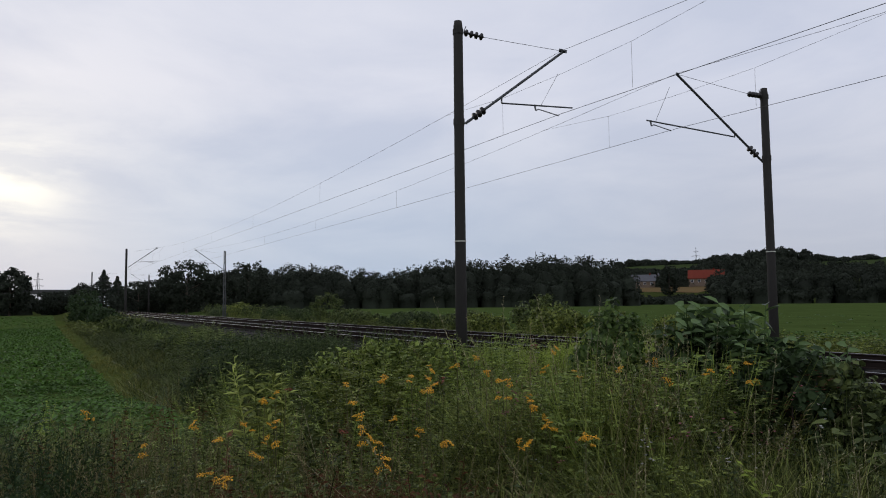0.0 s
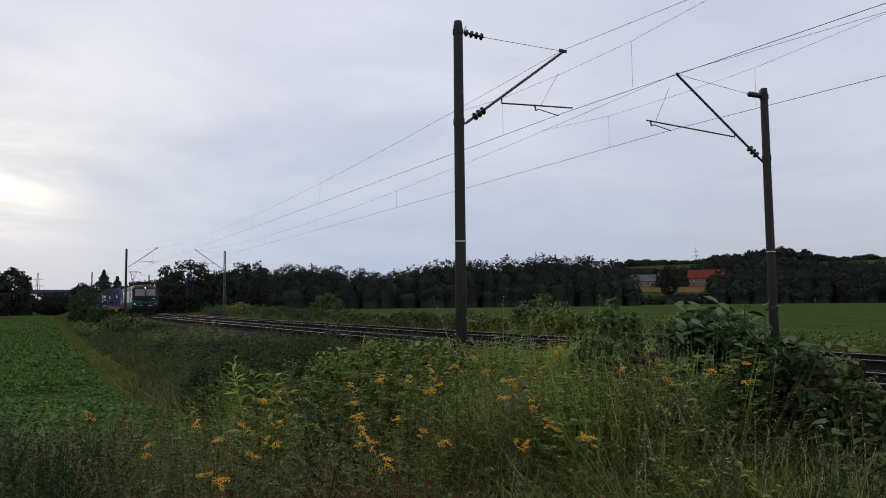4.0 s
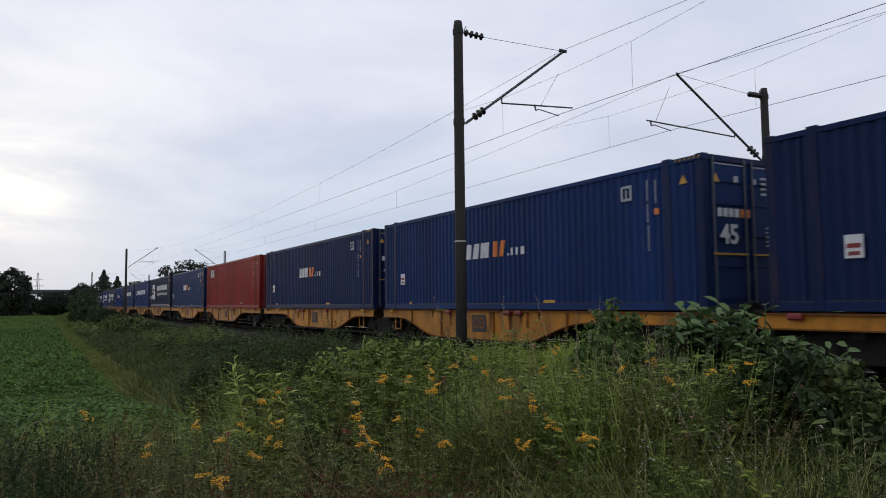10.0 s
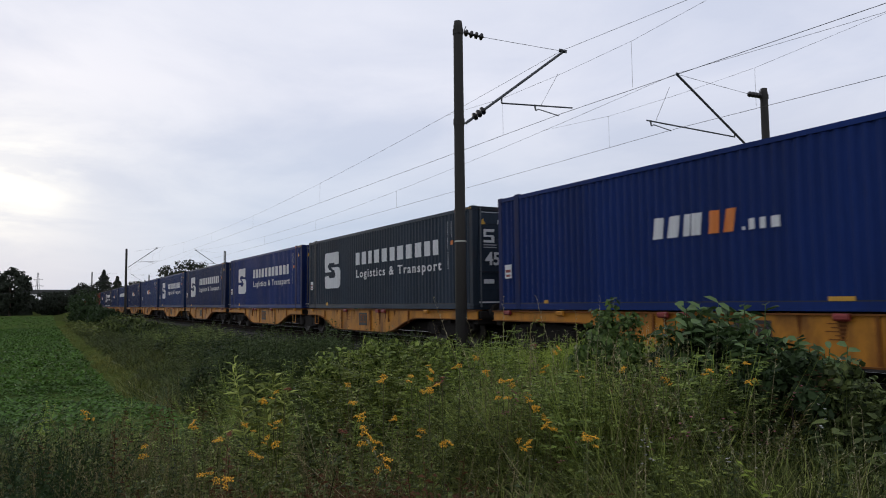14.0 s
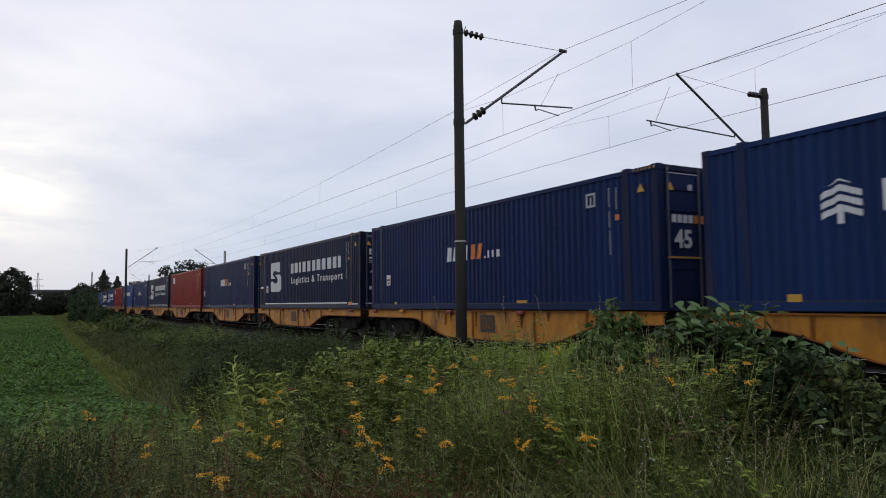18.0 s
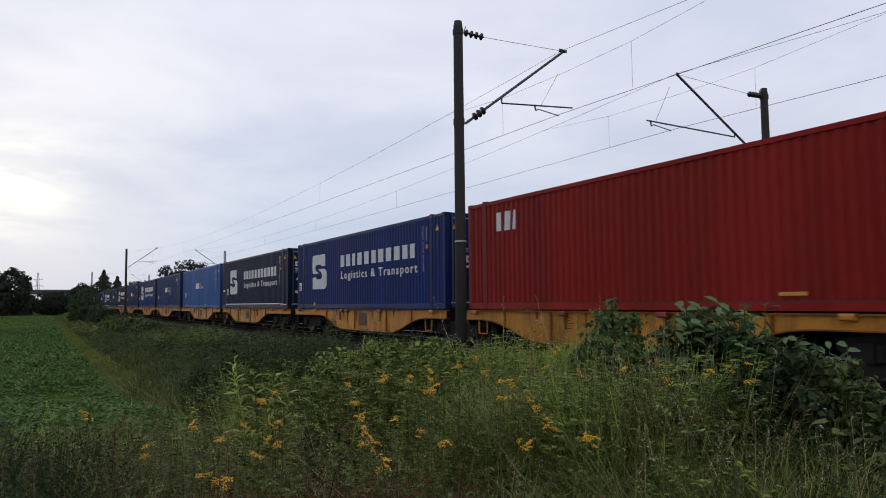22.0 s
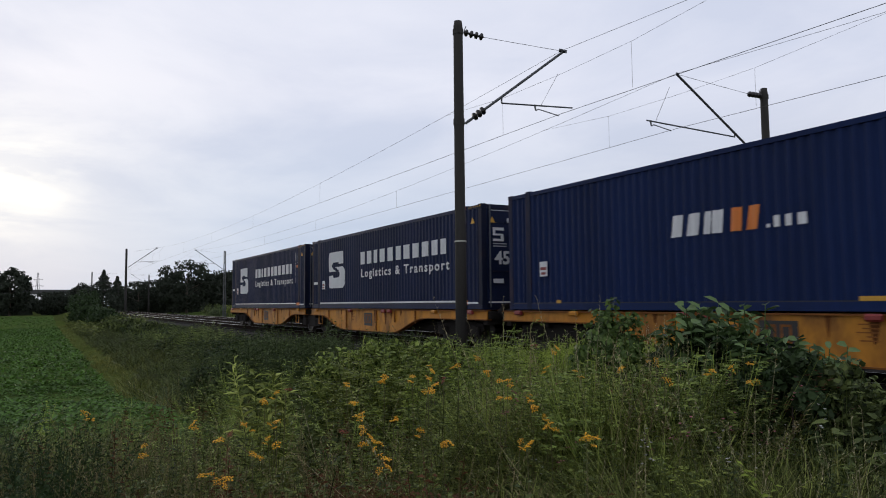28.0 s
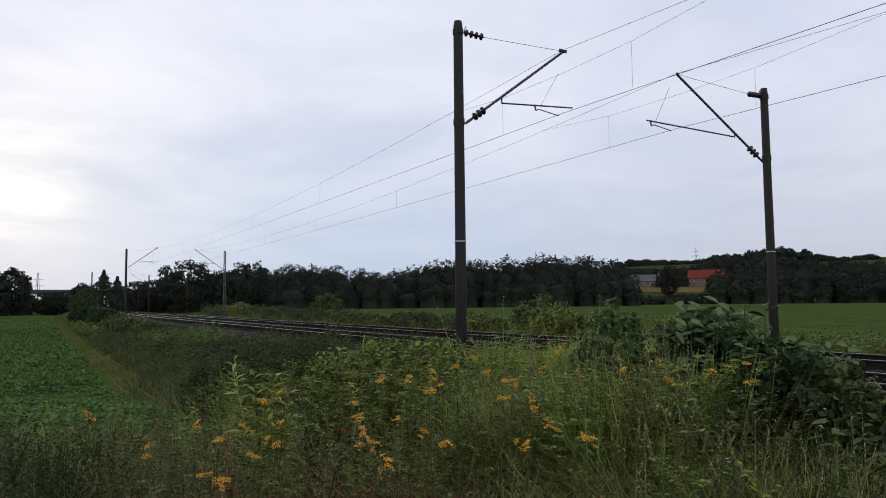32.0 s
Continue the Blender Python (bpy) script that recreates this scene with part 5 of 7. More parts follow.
        part("skirt", Geo().bevel_box(-7.6, 7.6, *sorted((s * 1.40, s * 1.485)), 0.86, 1.24, 0.03), M["loco_dark"], root)
        g = Geo()
        for x, w in ((-2.9, 0.3), (-2.2, 0.5), (-1.6, 0.45), (-0.2, 0.2), (0.1, 0.2), (2.4, 0.7), (3.4, 0.6), (5.0, 0.5)):
            g.box(*sorted((-s * x, -s * (x + w))), *sorted((s * 1.486, s * 1.490)), 1.04, 1.10)
        part("number_bars", g, M["latch"], root, "small grey inscriptions as bars")
        part("side_lamp", Geo().lathe((-s * 7.3, s * 1.485, 1.0), (-s * 7.3, s * 1.50, 1.0), [(0, 0.07), (1, 0.06)], 12), M["latch"], root)
        # roof-edge boxes
        part("roof_cover", Geo().plate([(-4.6, 3.34), (4.6, 3.34), (4.4, 3.58), (-4.4, 3.58)], *sorted((s * 1.22, s * 1.40))), M["loco_roof"], body)
        part("roof_grille", Geo().box(3.2, 5.0, *sorted((s * 1.30, s * 1.42)), 3.32, 3.52).box(-6.2, -4.8, *sorted((s * 1.30, s * 1.42)), 3.32, 3.50), M["loco_dark"], body)
    for x in (-4.75, 4.75):
        g = Geo()
        for s in (-1, 1):
            g.plate([(x - 2.0, 0.55), (x - 1.6, 0.42), (x + 1.6, 0.42), (x + 2.0, 0.55), (x + 2.0, 0.85), (x + 0.9, 0.95), (x - 0.9, 0.95), (x - 2.0, 0.85)], *sorted((s * 1.05, s * 1.2)))
            for a in (-1.3, 1.3):
                g.box(x + a - 0.22, x + a + 0.22, *sorted((s * 1.2, s * 1.3)), 0.38, 0.75)
                g.rod((x + a * 0.55, s * 1.22, 0.5), (x + a * 0.55, s * 1.22, 0.95), 0.09, n=8)
        g.box(x - 0.5, x + 0.5, -1.05, 1.05, 0.5, 0.8)
        bg = part("bogie", g, M["underframe"], root)
        for a in (-1.3, 1.3):
            wheelset(root, x + a, 0.6)
    part("transformer", Geo().bevel_box(-2.4, 2.4, -1.3, 1.3, 0.32, 0.85, 0.08), M["underframe"], root)
    # roof gear
    pantograph(root, -6.35, True, -1)
    pantograph(root, 4.6, False, -1)
    roof = part("busbar", Geo().path([(-5.4, -0.3, 3.98), (-4.2, -0.3, 4.0), (-1.4, -0.55, 4.12), (0.2, -0.55, 4.12), (2.2, -0.55, 4.12), (3.2, -0.3, 4.02)], 0.032, 6), M["underframe"], root, "high-voltage bar along the roof")
    for x, y, z in ((-4.2, -0.3, 3.99), (-1.4, -0.55, 4.1), (0.2, -0.55, 4.1), (1.0, -0.55, 4.1), (2.2, -0.55, 4.1), (3.2, -0.3, 4.0), (0.6, 0.5, 4.08), (1.8, 0.5, 4.08)):
        insulator("insulator", (x, y, 3.74), (x, y, z), 0.085, root, 4)
    part("circuit_breaker", Geo().bevel_box(-0.3, 1.3, 0.2, 0.8, 3.74, 3.98, 0.05).rod((-0.2, 0.5, 4.06), (1.9, 0.5, 4.1), 0.06), M["underframe"], root)
    part("roof_box", Geo().bevel_box(-3.6, -1.8, -0.7, 0.7, 3.74, 3.92, 0.05).bevel_box(1.8, 3.6, -0.8, 0.8, 3.74, 3.90, 0.05), M["loco_roof"], root)
    part("cable", Geo().path([(-5.2, -0.7, 3.85), (-4.4, -0.75, 3.95), (-3.4, -0.75, 3.9), (-2.4, -0.75, 4.0)], 0.035, 6), M["red_cable"], root, "red roof cable")
    for k in range(5):
        x = -5.3 + 0.62 * k
        part("air_pipe", Geo().path([(x, -0.75, 3.76), (x + 0.1, -0.8, 3.93), (x + 0.55, -0.7, 3.97), (x + 0.7, -0.5, 3.8)], 0.03, 5), M["underframe"], root)
    part("support_frame", Geo().box(-5.1, -2.2, -0.62, -0.52, 3.90, 4.02).box(-5.1, -2.2, 0.52, 0.62, 3.90, 4.02).box(-3.2, -2.2, -0.7, -0.45, 3.98, 4.1), M["underframe"], root)
    part("isolator", Geo().rod((-1.2, -0.5, 3.8), (-0.5, -0.5, 4.12), 0.05).rod((-0.5, -0.5, 4.12), (2.6, -0.5, 4.16), 0.05).rod((0.9, -0.5, 3.8), (0.9, -0.5, 4.3), 0.09).rod((1.5, -0.3, 3.8), (1.5, -0.3, 4.26), 0.09).rod((2.6, -0.5, 3.8), (2.6, -0.5, 4.16), 0.08), M["underframe"], root)
    part("long_tie", Geo().rod((3.2, -0.45, 4.02), (5.8, -0.45, 4.12), 0.03).rod((3.2, 0.45, 4.02), (5.8, 0.45, 4.12), 0.03).rod((5.8, -0.8, 4.12), (5.8, 0.8, 4.12), 0.04), M["underframe"], root)
    return root


CARS.append((locomotive(), 24.42, 0.0))
# ---- trees, woods and the distance ----
RNG = np.random.default_rng(7)


def leaf_quads(centres, size, rng, out=None, aspect=1.6, up=0.0):
    """Small four-cornered leaves, each turned its own way (towards out where given)."""
    n = len(centres)
    nrm = rng.normal(size=(n, 3))
    if out is not None:
        nrm = nrm * 0.75 + out
    nrm[:, 2] += up
    nrm /= np.linalg.norm(nrm, axis=1)[:, None] + 1e-9
    a = np.cross(nrm, rng.normal(size=(n, 3)))
    a /= np.linalg.norm(a, axis=1)[:, None] + 1e-9
    b = np.cross(nrm, a)
    s = size * rng.uniform(0.6, 1.3, n)
    la, lb = a * (s * aspect / 2)[:, None], b * (s / 2)[:, None]
    v = np.stack([centres - la, centres - lb + 0.15 * la, centres + la, centres + lb + 0.15 * la], 1).reshape(-1, 3)
    return v, np.arange(4 * n).reshape(n, 4)


def crown_points(centre, radii, clumps, per, rng, low=-0.55, near=0.55, puff=1.0):
    """Leaf places in clumps over an uneven rounded crown, with ways outward."""
    d = rng.normal(size=(clumps * 2, 3))
    d /= np.linalg.norm(d, axis=1)[:, None]
    d = d[d[:, 2] > low][:clumps]
    k = rng.uniform(near, 1.02, len(d)) ** 0.6
    c = d * k[:, None] * np.array(radii)
    cr = np.mean(radii) * puff * rng.uniform(0.16, 0.30, len(d)) * min(1.0, (110 / clumps) ** 0.5)
    off = np.clip(rng.normal(size=(len(d), per, 3)), -1.2, 1.2) * 0.5
    p = (c[:, None] + off * cr[:, None, None]).reshape(-1, 3)
    o = np.repeat(d, per, 0) * 0.8 + off.reshape(-1, 3) * 0.6
    return p + np.array(centre), o


def tree(name, x, y, height, wide, label, seed, clumps=120, per=26, size=0.42, trunk=0.1, mat="wood_leaf", base=None, low=-1.0):
    rng = np.random.default_rng(seed)
    z = ground_z(x, y) if base is None else base
    root = thing(name, label, "tree", "trees by the line", pose(x, y, z))
    hh = height * (1 - trunk) / 2
    cz = height - hh
    g = Geo()
    r = 0.028 * height
    g.rod((0, 0, -0.3), (0.05, 0, height * 0.35), r, r * 0.75, 8).rod((0.05, 0, height * 0.35), (0, 0.1, height * 0.8), r * 0.75, r * 0.25, 7)
    for k in range(7):
        a = k * 2.4
        z0 = height * (0.25 + 0.07 * k)
        g.rod((0, 0, z0), (math.cos(a) * wide * 0.33, math.sin(a) * wide * 0.33, z0 + height * 0.17), r * 0.4, r * 0.1, 5)
    part("trunk", g, M["bark"], root)
    p, o = crown_points((0, 0, cz), (wide / 2, wide / 2, hh), clumps, per, rng, low)
    v, q = leaf_quads(p, size, rng, o)
    part("crown", bulk("crown", v, q, M[mat]), None, root)
    return root


def conifer(x, y, height, wide, base=None):
    rng = np.random.default_rng(int(height * 10))
    z = ground_z(x, y) if base is None else base
    root = thing("conifer", "slim dark conifer among the trees", "tree", "trees by the line", pose(x, y, z))
    part("trunk", Geo().rod((0, 0, -0.3), (0, 0, height), 0.2, 0.03, 7), M["bark"], root)
    n = 2600
    h = rng.uniform(0.12, 1, n) ** 0.8
    a = rng.uniform(0, 6.283, n)
    tier = 0.75 + 0.25 * np.sin(h * 40)
    r = (1 - h) * wide / 2 * tier * rng.uniform(0.4, 1.0, n) + 0.1
    p = np.stack([np.cos(a) * r, np.sin(a) * r, h * height], 1)
    v, q = leaf_quads(p, 0.45, rng, np.stack([np.cos(a), np.sin(a), np.zeros(n)], 1))
    part("crown", bulk("crown", v, q, M["wood_leaf"]), None, root)


def woods(name, a, b, heights, label, seed, depth=22, step=4.2, size=0.48, per=12, clumps=84, mat="wood_leaf"):
    """A wood's edge from a to b, as many crowns joined; heights interpolated along it."""
    rng = np.random.default_rng(seed)
    a, b = np.array(a, float), np.array(b, float)
    L = np.linalg.norm(b - a)
    d = (b - a) / L
    back = np.array([-d[1], d[0]])
    if back @ (a - np.array([0, -11.8])) < 0:
        back = -back
    vs, qs, o = [], [], 0
    n = int(L / step)
    for row in range(4):
        for i in range(n):
            s = (i + rng.uniform(-0.4, 0.4)) / max(n - 1, 1)
            s = min(max(s, 0), 1)
            h = float(np.interp(s, np.linspace(0, 1, len(heights)), heights)) * (0.50 * rng.uniform(0.7, 1.3), 0.82, 0.94, 1.03)[row] * rng.uniform(0.90, 1.05)
            c = a + d * L * s + back * (row * depth / 4 + rng.uniform(0, 5))
            w = rng.uniform(7.5, 12.0)
            z = ground_z(c[0], c[1])
            p, out = crown_points((c[0], c[1], z + h * 0.60), (w / 2, w / 2, h * 0.40), clumps, per, rng, -0.95, 0.76, 0.9)
            v, q = leaf_quads(p, size, rng, out, 1.35)
            vs.append(v)
            qs.append(q + o)
            o += len(v)
            # the dense inside of the crown
            ring = np.arange(8) * math.pi / 4
            hv = [(c[0] + math.cos(t) * w * 0.33 * k, c[1] + math.sin(t) * w * 0.33 * k, z + h * (0.60 + f)) for k, f in ((1.1, -0.62), (1.05, -0.2), (1.0, 0.05), (0.72, 0.18), (0.2, 0.25)) for t in ring]
            vs.append(np.array(hv))
            qs.append(np.array([[o + r * 8 + i2, o + r * 8 + (i2 + 1) % 8, o + r * 8 + 8 + (i2 + 1) % 8, o + r * 8 + 8 + i2] for r in range(4) for i2 in range(8)]))
            o += len(hv)
    tagged(new(name, bulk(name, np.concatenate(vs), np.concatenate(qs), M[mat])), label, "woodland", "", "stuff")


woods("woodland", (-236, 50), (-184, 169), [14.6, 15.4, 15.6, 14.8, 14.0, 12.6, 15.8, 17.6, 17.4, 16.4, 18.4, 18.8, 18.4, 18.0, 16.6], "dense dark green deciduous wood beyond the fields", 3, 22, 5.4)
woods("thicket", (-212, 242), (-120, 302), [14.5, 15, 14.6, 15.4, 15, 15.2, 14.8, 15.2, 14.6, 15, 15], "dark bushy thicket below the hill", 5, 30, 7.5, 0.6)
woods("slope_wood", (-392, 322), (-345, 403), [6, 7, 6, 7, 6, 5, 6, 8], "dark trees on the slope behind the farm", 17, 14, 7.0, 0.8, 12, 60)
woods("hillside_wood", (-312, 354), (-215, 418), [13, 14, 13, 13, 11, 9, 9, 8, 8], "dark wood on the hillside", 18, 24, 7.0, 0.7, 12, 66)
woods("ridge_trees", (-510, 467), (-440, 533), [6, 7, 5, 4, 3, 5, 7], "distant dark trees along the ridge", 19, 14, 9.0, 0.9, 11, 52)
woods("hill_wood", (-410, 483), (-330, 575), [9, 10, 9, 12, 13, 13, 13, 8, 4, 2.5, 2.5, 4], "distant trees along the hilltop", 8, 20, 9.0, 0.9, 12, 60)
woods("village_trees", (-330, 255), (-275, 300), [15, 12, 7, 6, 6, 7, 5], "trees between the distant farm buildings", 9, 8, 8.0, 0.55, 13, 60)
woods("farm_bushes", (-240, 210), (-214, 240), [4, 4, 3, 4, 4, 4, 5], "low bushes at the far edge of the field", 16, 6, 5.0, 0.6, 24, 30)
tree("oak", -260.5, 266.5, 16.0, 9.5, "dark tree beside the distant farm", 31, 110, 26, 0.7, 0.03)
tree("oak", -259, 296, 7.0, 5, "small dark tree before the red-roofed farmhouse", 32, 60, 22, 0.5, 0.03)
woods("field_hedge", (-250, -75), (-256, 4), [6, 8, 7, 8, 6, 6, 5], "dark hedge and trees along the field's far edge", 13, 10, 8.0, 0.55, 12, 64)
woods("line_hedge", (-182, 12.5), (-236, 50), [4.5, 5, 6, 7, 8, 9], "dark hedge beyond the far track", 14, 8, 7.0, 0.45, 12, 64)
woods("horizon_trees", (-620, -220), (-560, 60), [7, 9, 8, 9, 8, 8, 8], "distant line of trees on the horizon", 15, 16, 16.0, 1.0, 10, 44)
woods("lineside_wood", (-330, 30), (-236, 52), [13, 13, 13, 13], "dark trees beside the railway", 12, 20, 8.0, 0.6, 11, 60)

tree("oak", -240, -18.0, 13.6, 10.5, "broad dark oak at the edge of the crop field", 21, 140, 30, 0.6, 0.03)
tree("oak", -243, -28, 9.5, 14, "broad dark oak at the edge of the crop field", 22, 120, 28, 0.6, 0.03)
tree("oak", -246, -5.5, 7.0, 9, "small dark tree at the edge of the crop field", 23, 90, 26, 0.55, 0.03)
tree("oak", -167, 17.5, 11.4, 13.5, "rounded dark oak beyond the tracks", 24, 150, 34, 0.45, 0.03)
tree("oak", -170, 26.5, 9.4, 10.0, "rounded dark oak beyond the tracks", 25, 110, 30, 0.45, 0.03)
tree("oak", -184, 35.5, 12.4, 12.5, "rounded dark oak beyond the tracks", 26, 140, 32, 0.48, 0.03)
tree("oak", -176, 8.6, 7.2, 9.0, "low spreading tree beside the tracks", 27, 100, 28, 0.4, 0.03)
tree("oak", -186, 13.4, 8.0, 8.0, "low spreading tree beside the tracks", 28, 90, 28, 0.4, 0.03)
conifer(-259, 7.6, 13.4, 17.0)
conifer(-252, 11.0, 11.0, 13.0)
tree("oak", -262, 2.0, 9.0, 9, "dark tree near the far bridge", 29, 90, 26, 0.55, 0.03)
tree("oak", -300, -9.0, 7.5, 10, "dark tree near the far bridge", 30, 80, 26, 0.6, 0.03)


def bush(x, y, height, wide, seed, mat="shrub", label="dark leafy shrub beside the railway", size=0.11, clumps=70, per=30):
    rng = np.random.default_rng(seed)
    root = thing("shrub", label, "shrub", "shrubs along the line", pose(x, y, ground_z(x, y)))
    for k in range(6):
        a = k * 1.05 + seed
        part("stem", Geo().rod((0.1 * math.cos(a), 0.1 * math.sin(a), -0.1), (0.3 * wide * math.cos(a), 0.3 * wide * math.sin(a), height * 0.7), 0.02, 0.006, 5), M["bark"], root)
    p, o = crown_points((0, 0, height * 0.5), (wide / 2, wide / 2, height * 0.5), clumps, per, rng, -0.95)
    v, q = leaf_quads(p, size, rng, o)
    part("foliage", bulk("foliage", v, q, M[mat]), None, root)


# bushes on the bank, field side and far side
for k, (x, y, h, w) in enumerate([(-73, -6.3, 1.9, 2.8), (-82, -6.6, 2.3, 3.2), (-64, -6.1, 1.2, 2.4), (-55, -5.9, 1.0, 2.4), (-47, -5.6, 0.9, 2.2), (-94, -7.0, 3.2, 3.4), (-112, -6.4, 3.8, 4.0), (-132, -5.2, 4.5, 5.0)]):
    bush(x, y + bend(x), h, w, 40 + k, "leaf_dark" if k in (2, 3, 4) else "shrub", "green shrub on the bank" if k in (2, 3, 4) else "dark leafy shrub beside the railway", 0.16 if x < -48 else 0.12, 80)
for k, (x, y, h, w) in enumerate([(-43, 10.6, 1.4, 3.0), (-38, 11.5, 1.4, 3.0), (-32, 12.6, 2.3, 3.2), (-29, 11.2, 1.7, 3.0), (-52, 10.2, 1.3, 3.4), (-61.5, 11.0, 2.9, 2.9), (-74, 10.5, 1.7, 4.0), (-90, 12.5, 1.8, 4.6), (-112, 12.0, 2.0, 5.0), (-101, 10.5, 1.6, 4.0), (-35.5, 11.0, 1.3, 2.8), (-40.5, 12.0, 1.2, 3.0), (-47, 11.2, 1.2, 3.2), (-57, 11.4, 1.4, 3.6), (-26.5, 12.4, 1.4, 2.8), (-67, 11.4, 1.7, 3.6), (-23.5, 14.0, 1.3, 2.6), (-94, 11.0, 2.2, 3.4)]):
    bush(x, y + bend(x), h, w, 60 + k, "leaf" if k in (3, 10, 14, 16, 17) else "leaf_dark" if k % 3 else "mugwort", "green shrub on the far side of the tracks", 0.11, 110)


def pylon(x, y, z, height, arms, label):
    root = thing("power_pylon", label, "pylon", "", pose(x, y, ground_z(x, y), 0, 0, 40))
    height += z - ground_z(x, y)
    for a in (-1, 1):
        for b in (-1, 1):
            part("leg", Geo().rod((a * 3.2, b * 3.2, 0), (a * 0.45, b * 0.45, height), 0.26, 0.2, 4), M["galv"], root)
    g = Geo()
    for k in range(12):
        z0, z1 = height * k / 12, height * (k + 1) / 12
        f0, f1 = 3.2 - 2.75 * k / 12, 3.2 - 2.75 * (k + 1) / 12
        s = 1 if k % 2 else -1
        g.rod((f0 * s, -f0, z0), (-f1 * s, -f1, z1), 0.1, n=3).rod((f0 * s, f0, z0), (-f1 * s, f1, z1), 0.08, n=3)
    part("bracing", g, M["galv"], root)
    for h, w in arms:
        part("cross_arm", Geo().rod((-w, 0, height * h), (w, 0, height * h), 0.28, n=4).rod((-w, 0, height * h), (0, 0, height * h + 1.6), 0.18, n=3).rod((w, 0, height * h), (0, 0, height * h + 1.6), 0.18, n=3), M["galv"], root)


pylon(-986, 1118, 58, 46, ((0.62, 6.5), (0.76, 8.5), (0.88, 5.5)), "distant grey lattice power pylon on the hill")
pylon(-1200, -9, -2, 52, ((0.62, 13), (0.8, 10)), "distant grey lattice power pylon beyond the field")
mast_far = thing("radio_mast", "thin distant radio mast above the wood", "radio mast", "", pose(-720, 528, ground_z(-720, 528)))
part("pole", Geo().rod((0, 0, 0), (0, 0, 63 - ground_z(-720, 528)), 0.45, 0.25, 6), M["galv"], mast_far)


def house(x, y, z, turn, length, width, wall_h, roof_h, roof, label, windows=4):
    root = thing("farmhouse", label, "house", "distant houses", pose(x, y, z, 0, 0, turn))
    l, w = length / 2, width / 2
    g = Geo().box(-l, l, -w, w, -3, wall_h)
    for s in (-1, 1):
        g.add([(s * l, -w, wall_h), (s * l, w, wall_h), (s * l, 0, wall_h + roof_h)], [(0, 1, 2) if s > 0 else (0, 2, 1)])
    part("wall", g, M["render_wall"], root)
    for s in (-1, 1):
        t = 0.25
        g = Geo().add([(-l - 0.5, s * (w + 0.5), wall_h - 0.3), (l + 0.5, s * (w + 0.5), wall_h - 0.3), (l + 0.5, 0, wall_h + roof_h + t), (-l - 0.5, 0, wall_h + roof_h + t), (-l - 0.5, s * (w + 0.5), wall_h - 0.3 + t), (l + 0.5, s * (w + 0.5), wall_h - 0.3 + t), (l + 0.5, 0, wall_h + roof_h + 2 * t), (-l - 0.5, 0, wall_h + roof_h + 2 * t)], [(0, 1, 2, 3), (4, 7, 6, 5), (0, 4, 5, 1), (1, 5, 6, 2), (3, 2, 6, 7), (0, 3, 7, 4)])
        part("roof", g, M[roof], root)
    part("chimney", Geo().box(l * 0.4, l * 0.4 + 0.8, -0.4, 0.4, wall_h + roof_h - 0.5, wall_h + roof_h + 1.3), M["roof_tile"], root)
    for k in range(windows):
        cx = -l + length * (k + 0.5) / windows
        wd = part("window", Geo().box(cx - 0.7, cx + 0.7, -w - 0.05, -w + 0.05, wall_h * 0.35, wall_h * 0.75), M["white"], root)
        part("pane", Geo().box(cx - 0.55, cx + 0.55, -w - 0.08, -w - 0.05, wall_h * 0.39, wall_h * 0.71), M["pane"], wd)


house(-272.5, 308, 9.6, 40, 18, 10, 3.4, 4.2, "roof_tile", "distant farmhouse with a long red tiled roof", 5)
house(-297, 287, 8.8, 40, 11, 8, 3.2, 3.2, "slate", "distant house with a grey roof", 3)
house(-305, 281, 9.6, 20, 8, 7, 3.0, 2.8, "slate", "distant house with a grey roof", 2)
house(-292, 297, 10.4, 60, 7, 6, 3.0, 2.6, "slate", "distant shed with a grey roof", 2)
house(-400, 652, 33, 30, 12, 7, 2.2, 2.0, "slate", "distant low building on the hilltop", 4)
strip("stubble_field", -300, -256, lambda x: 262.0 + (x + 300) * 0.45, lambda x: 290.0 + (x + 300) * 0.45, 0.25, M["stubble"], "pale brown stubble field on the slope", 16, 12, 0.05)
strip("hill_meadow", -520, 300, lambda x: 420.0, lambda x: 740.0, 0.4, M["meadow"], "green meadow on the hill", 30, 12, 0.3)


def bridge():
    root = thing("road_bridge", "grey concrete road bridge over the railway far off", "bridge", "", pose(-322, 0, 0))
    part("deck", Geo().bevel_box(-5, 5, -34, 40, 5.9, 7.2, 0.1), M["bridge"], root)
    for s in (-5, 4.7):
        part("parapet", Geo().box(s, s + 0.3, -34, 40, 7.2, 7.6), M["bridge"], root)
    for y in (-24, -8, 16, 30):
        part("pier", Geo().bevel_box(-3, 3, y - 0.6, y + 0.6, -1.5, 5.9, 0.1), M["bridge"], root)
    for y0, y1 in ((-60, -34), (40, 70)):
        g = Geo()
        lo, hi = (y0, y1) if y0 < 0 else (y1, y0)
        g.add([(-16, lo, -1.4), (16, lo, -1.4), (16, hi, -1.4), (-16, hi, -1.4), (-5, lo, 7.4), (5, lo, 7.4), (5, hi, 7.4), (-5, hi, 7.4)], [(0, 1, 5, 4), (1, 2, 6, 5), (2, 3, 7, 6), (3, 0, 4, 7), (4, 5, 6, 7)])
        part("embankment", g, M["soil"], root)


bridge()
# ---- weeds, grass and crop ----
VR = np.random.default_rng(11)


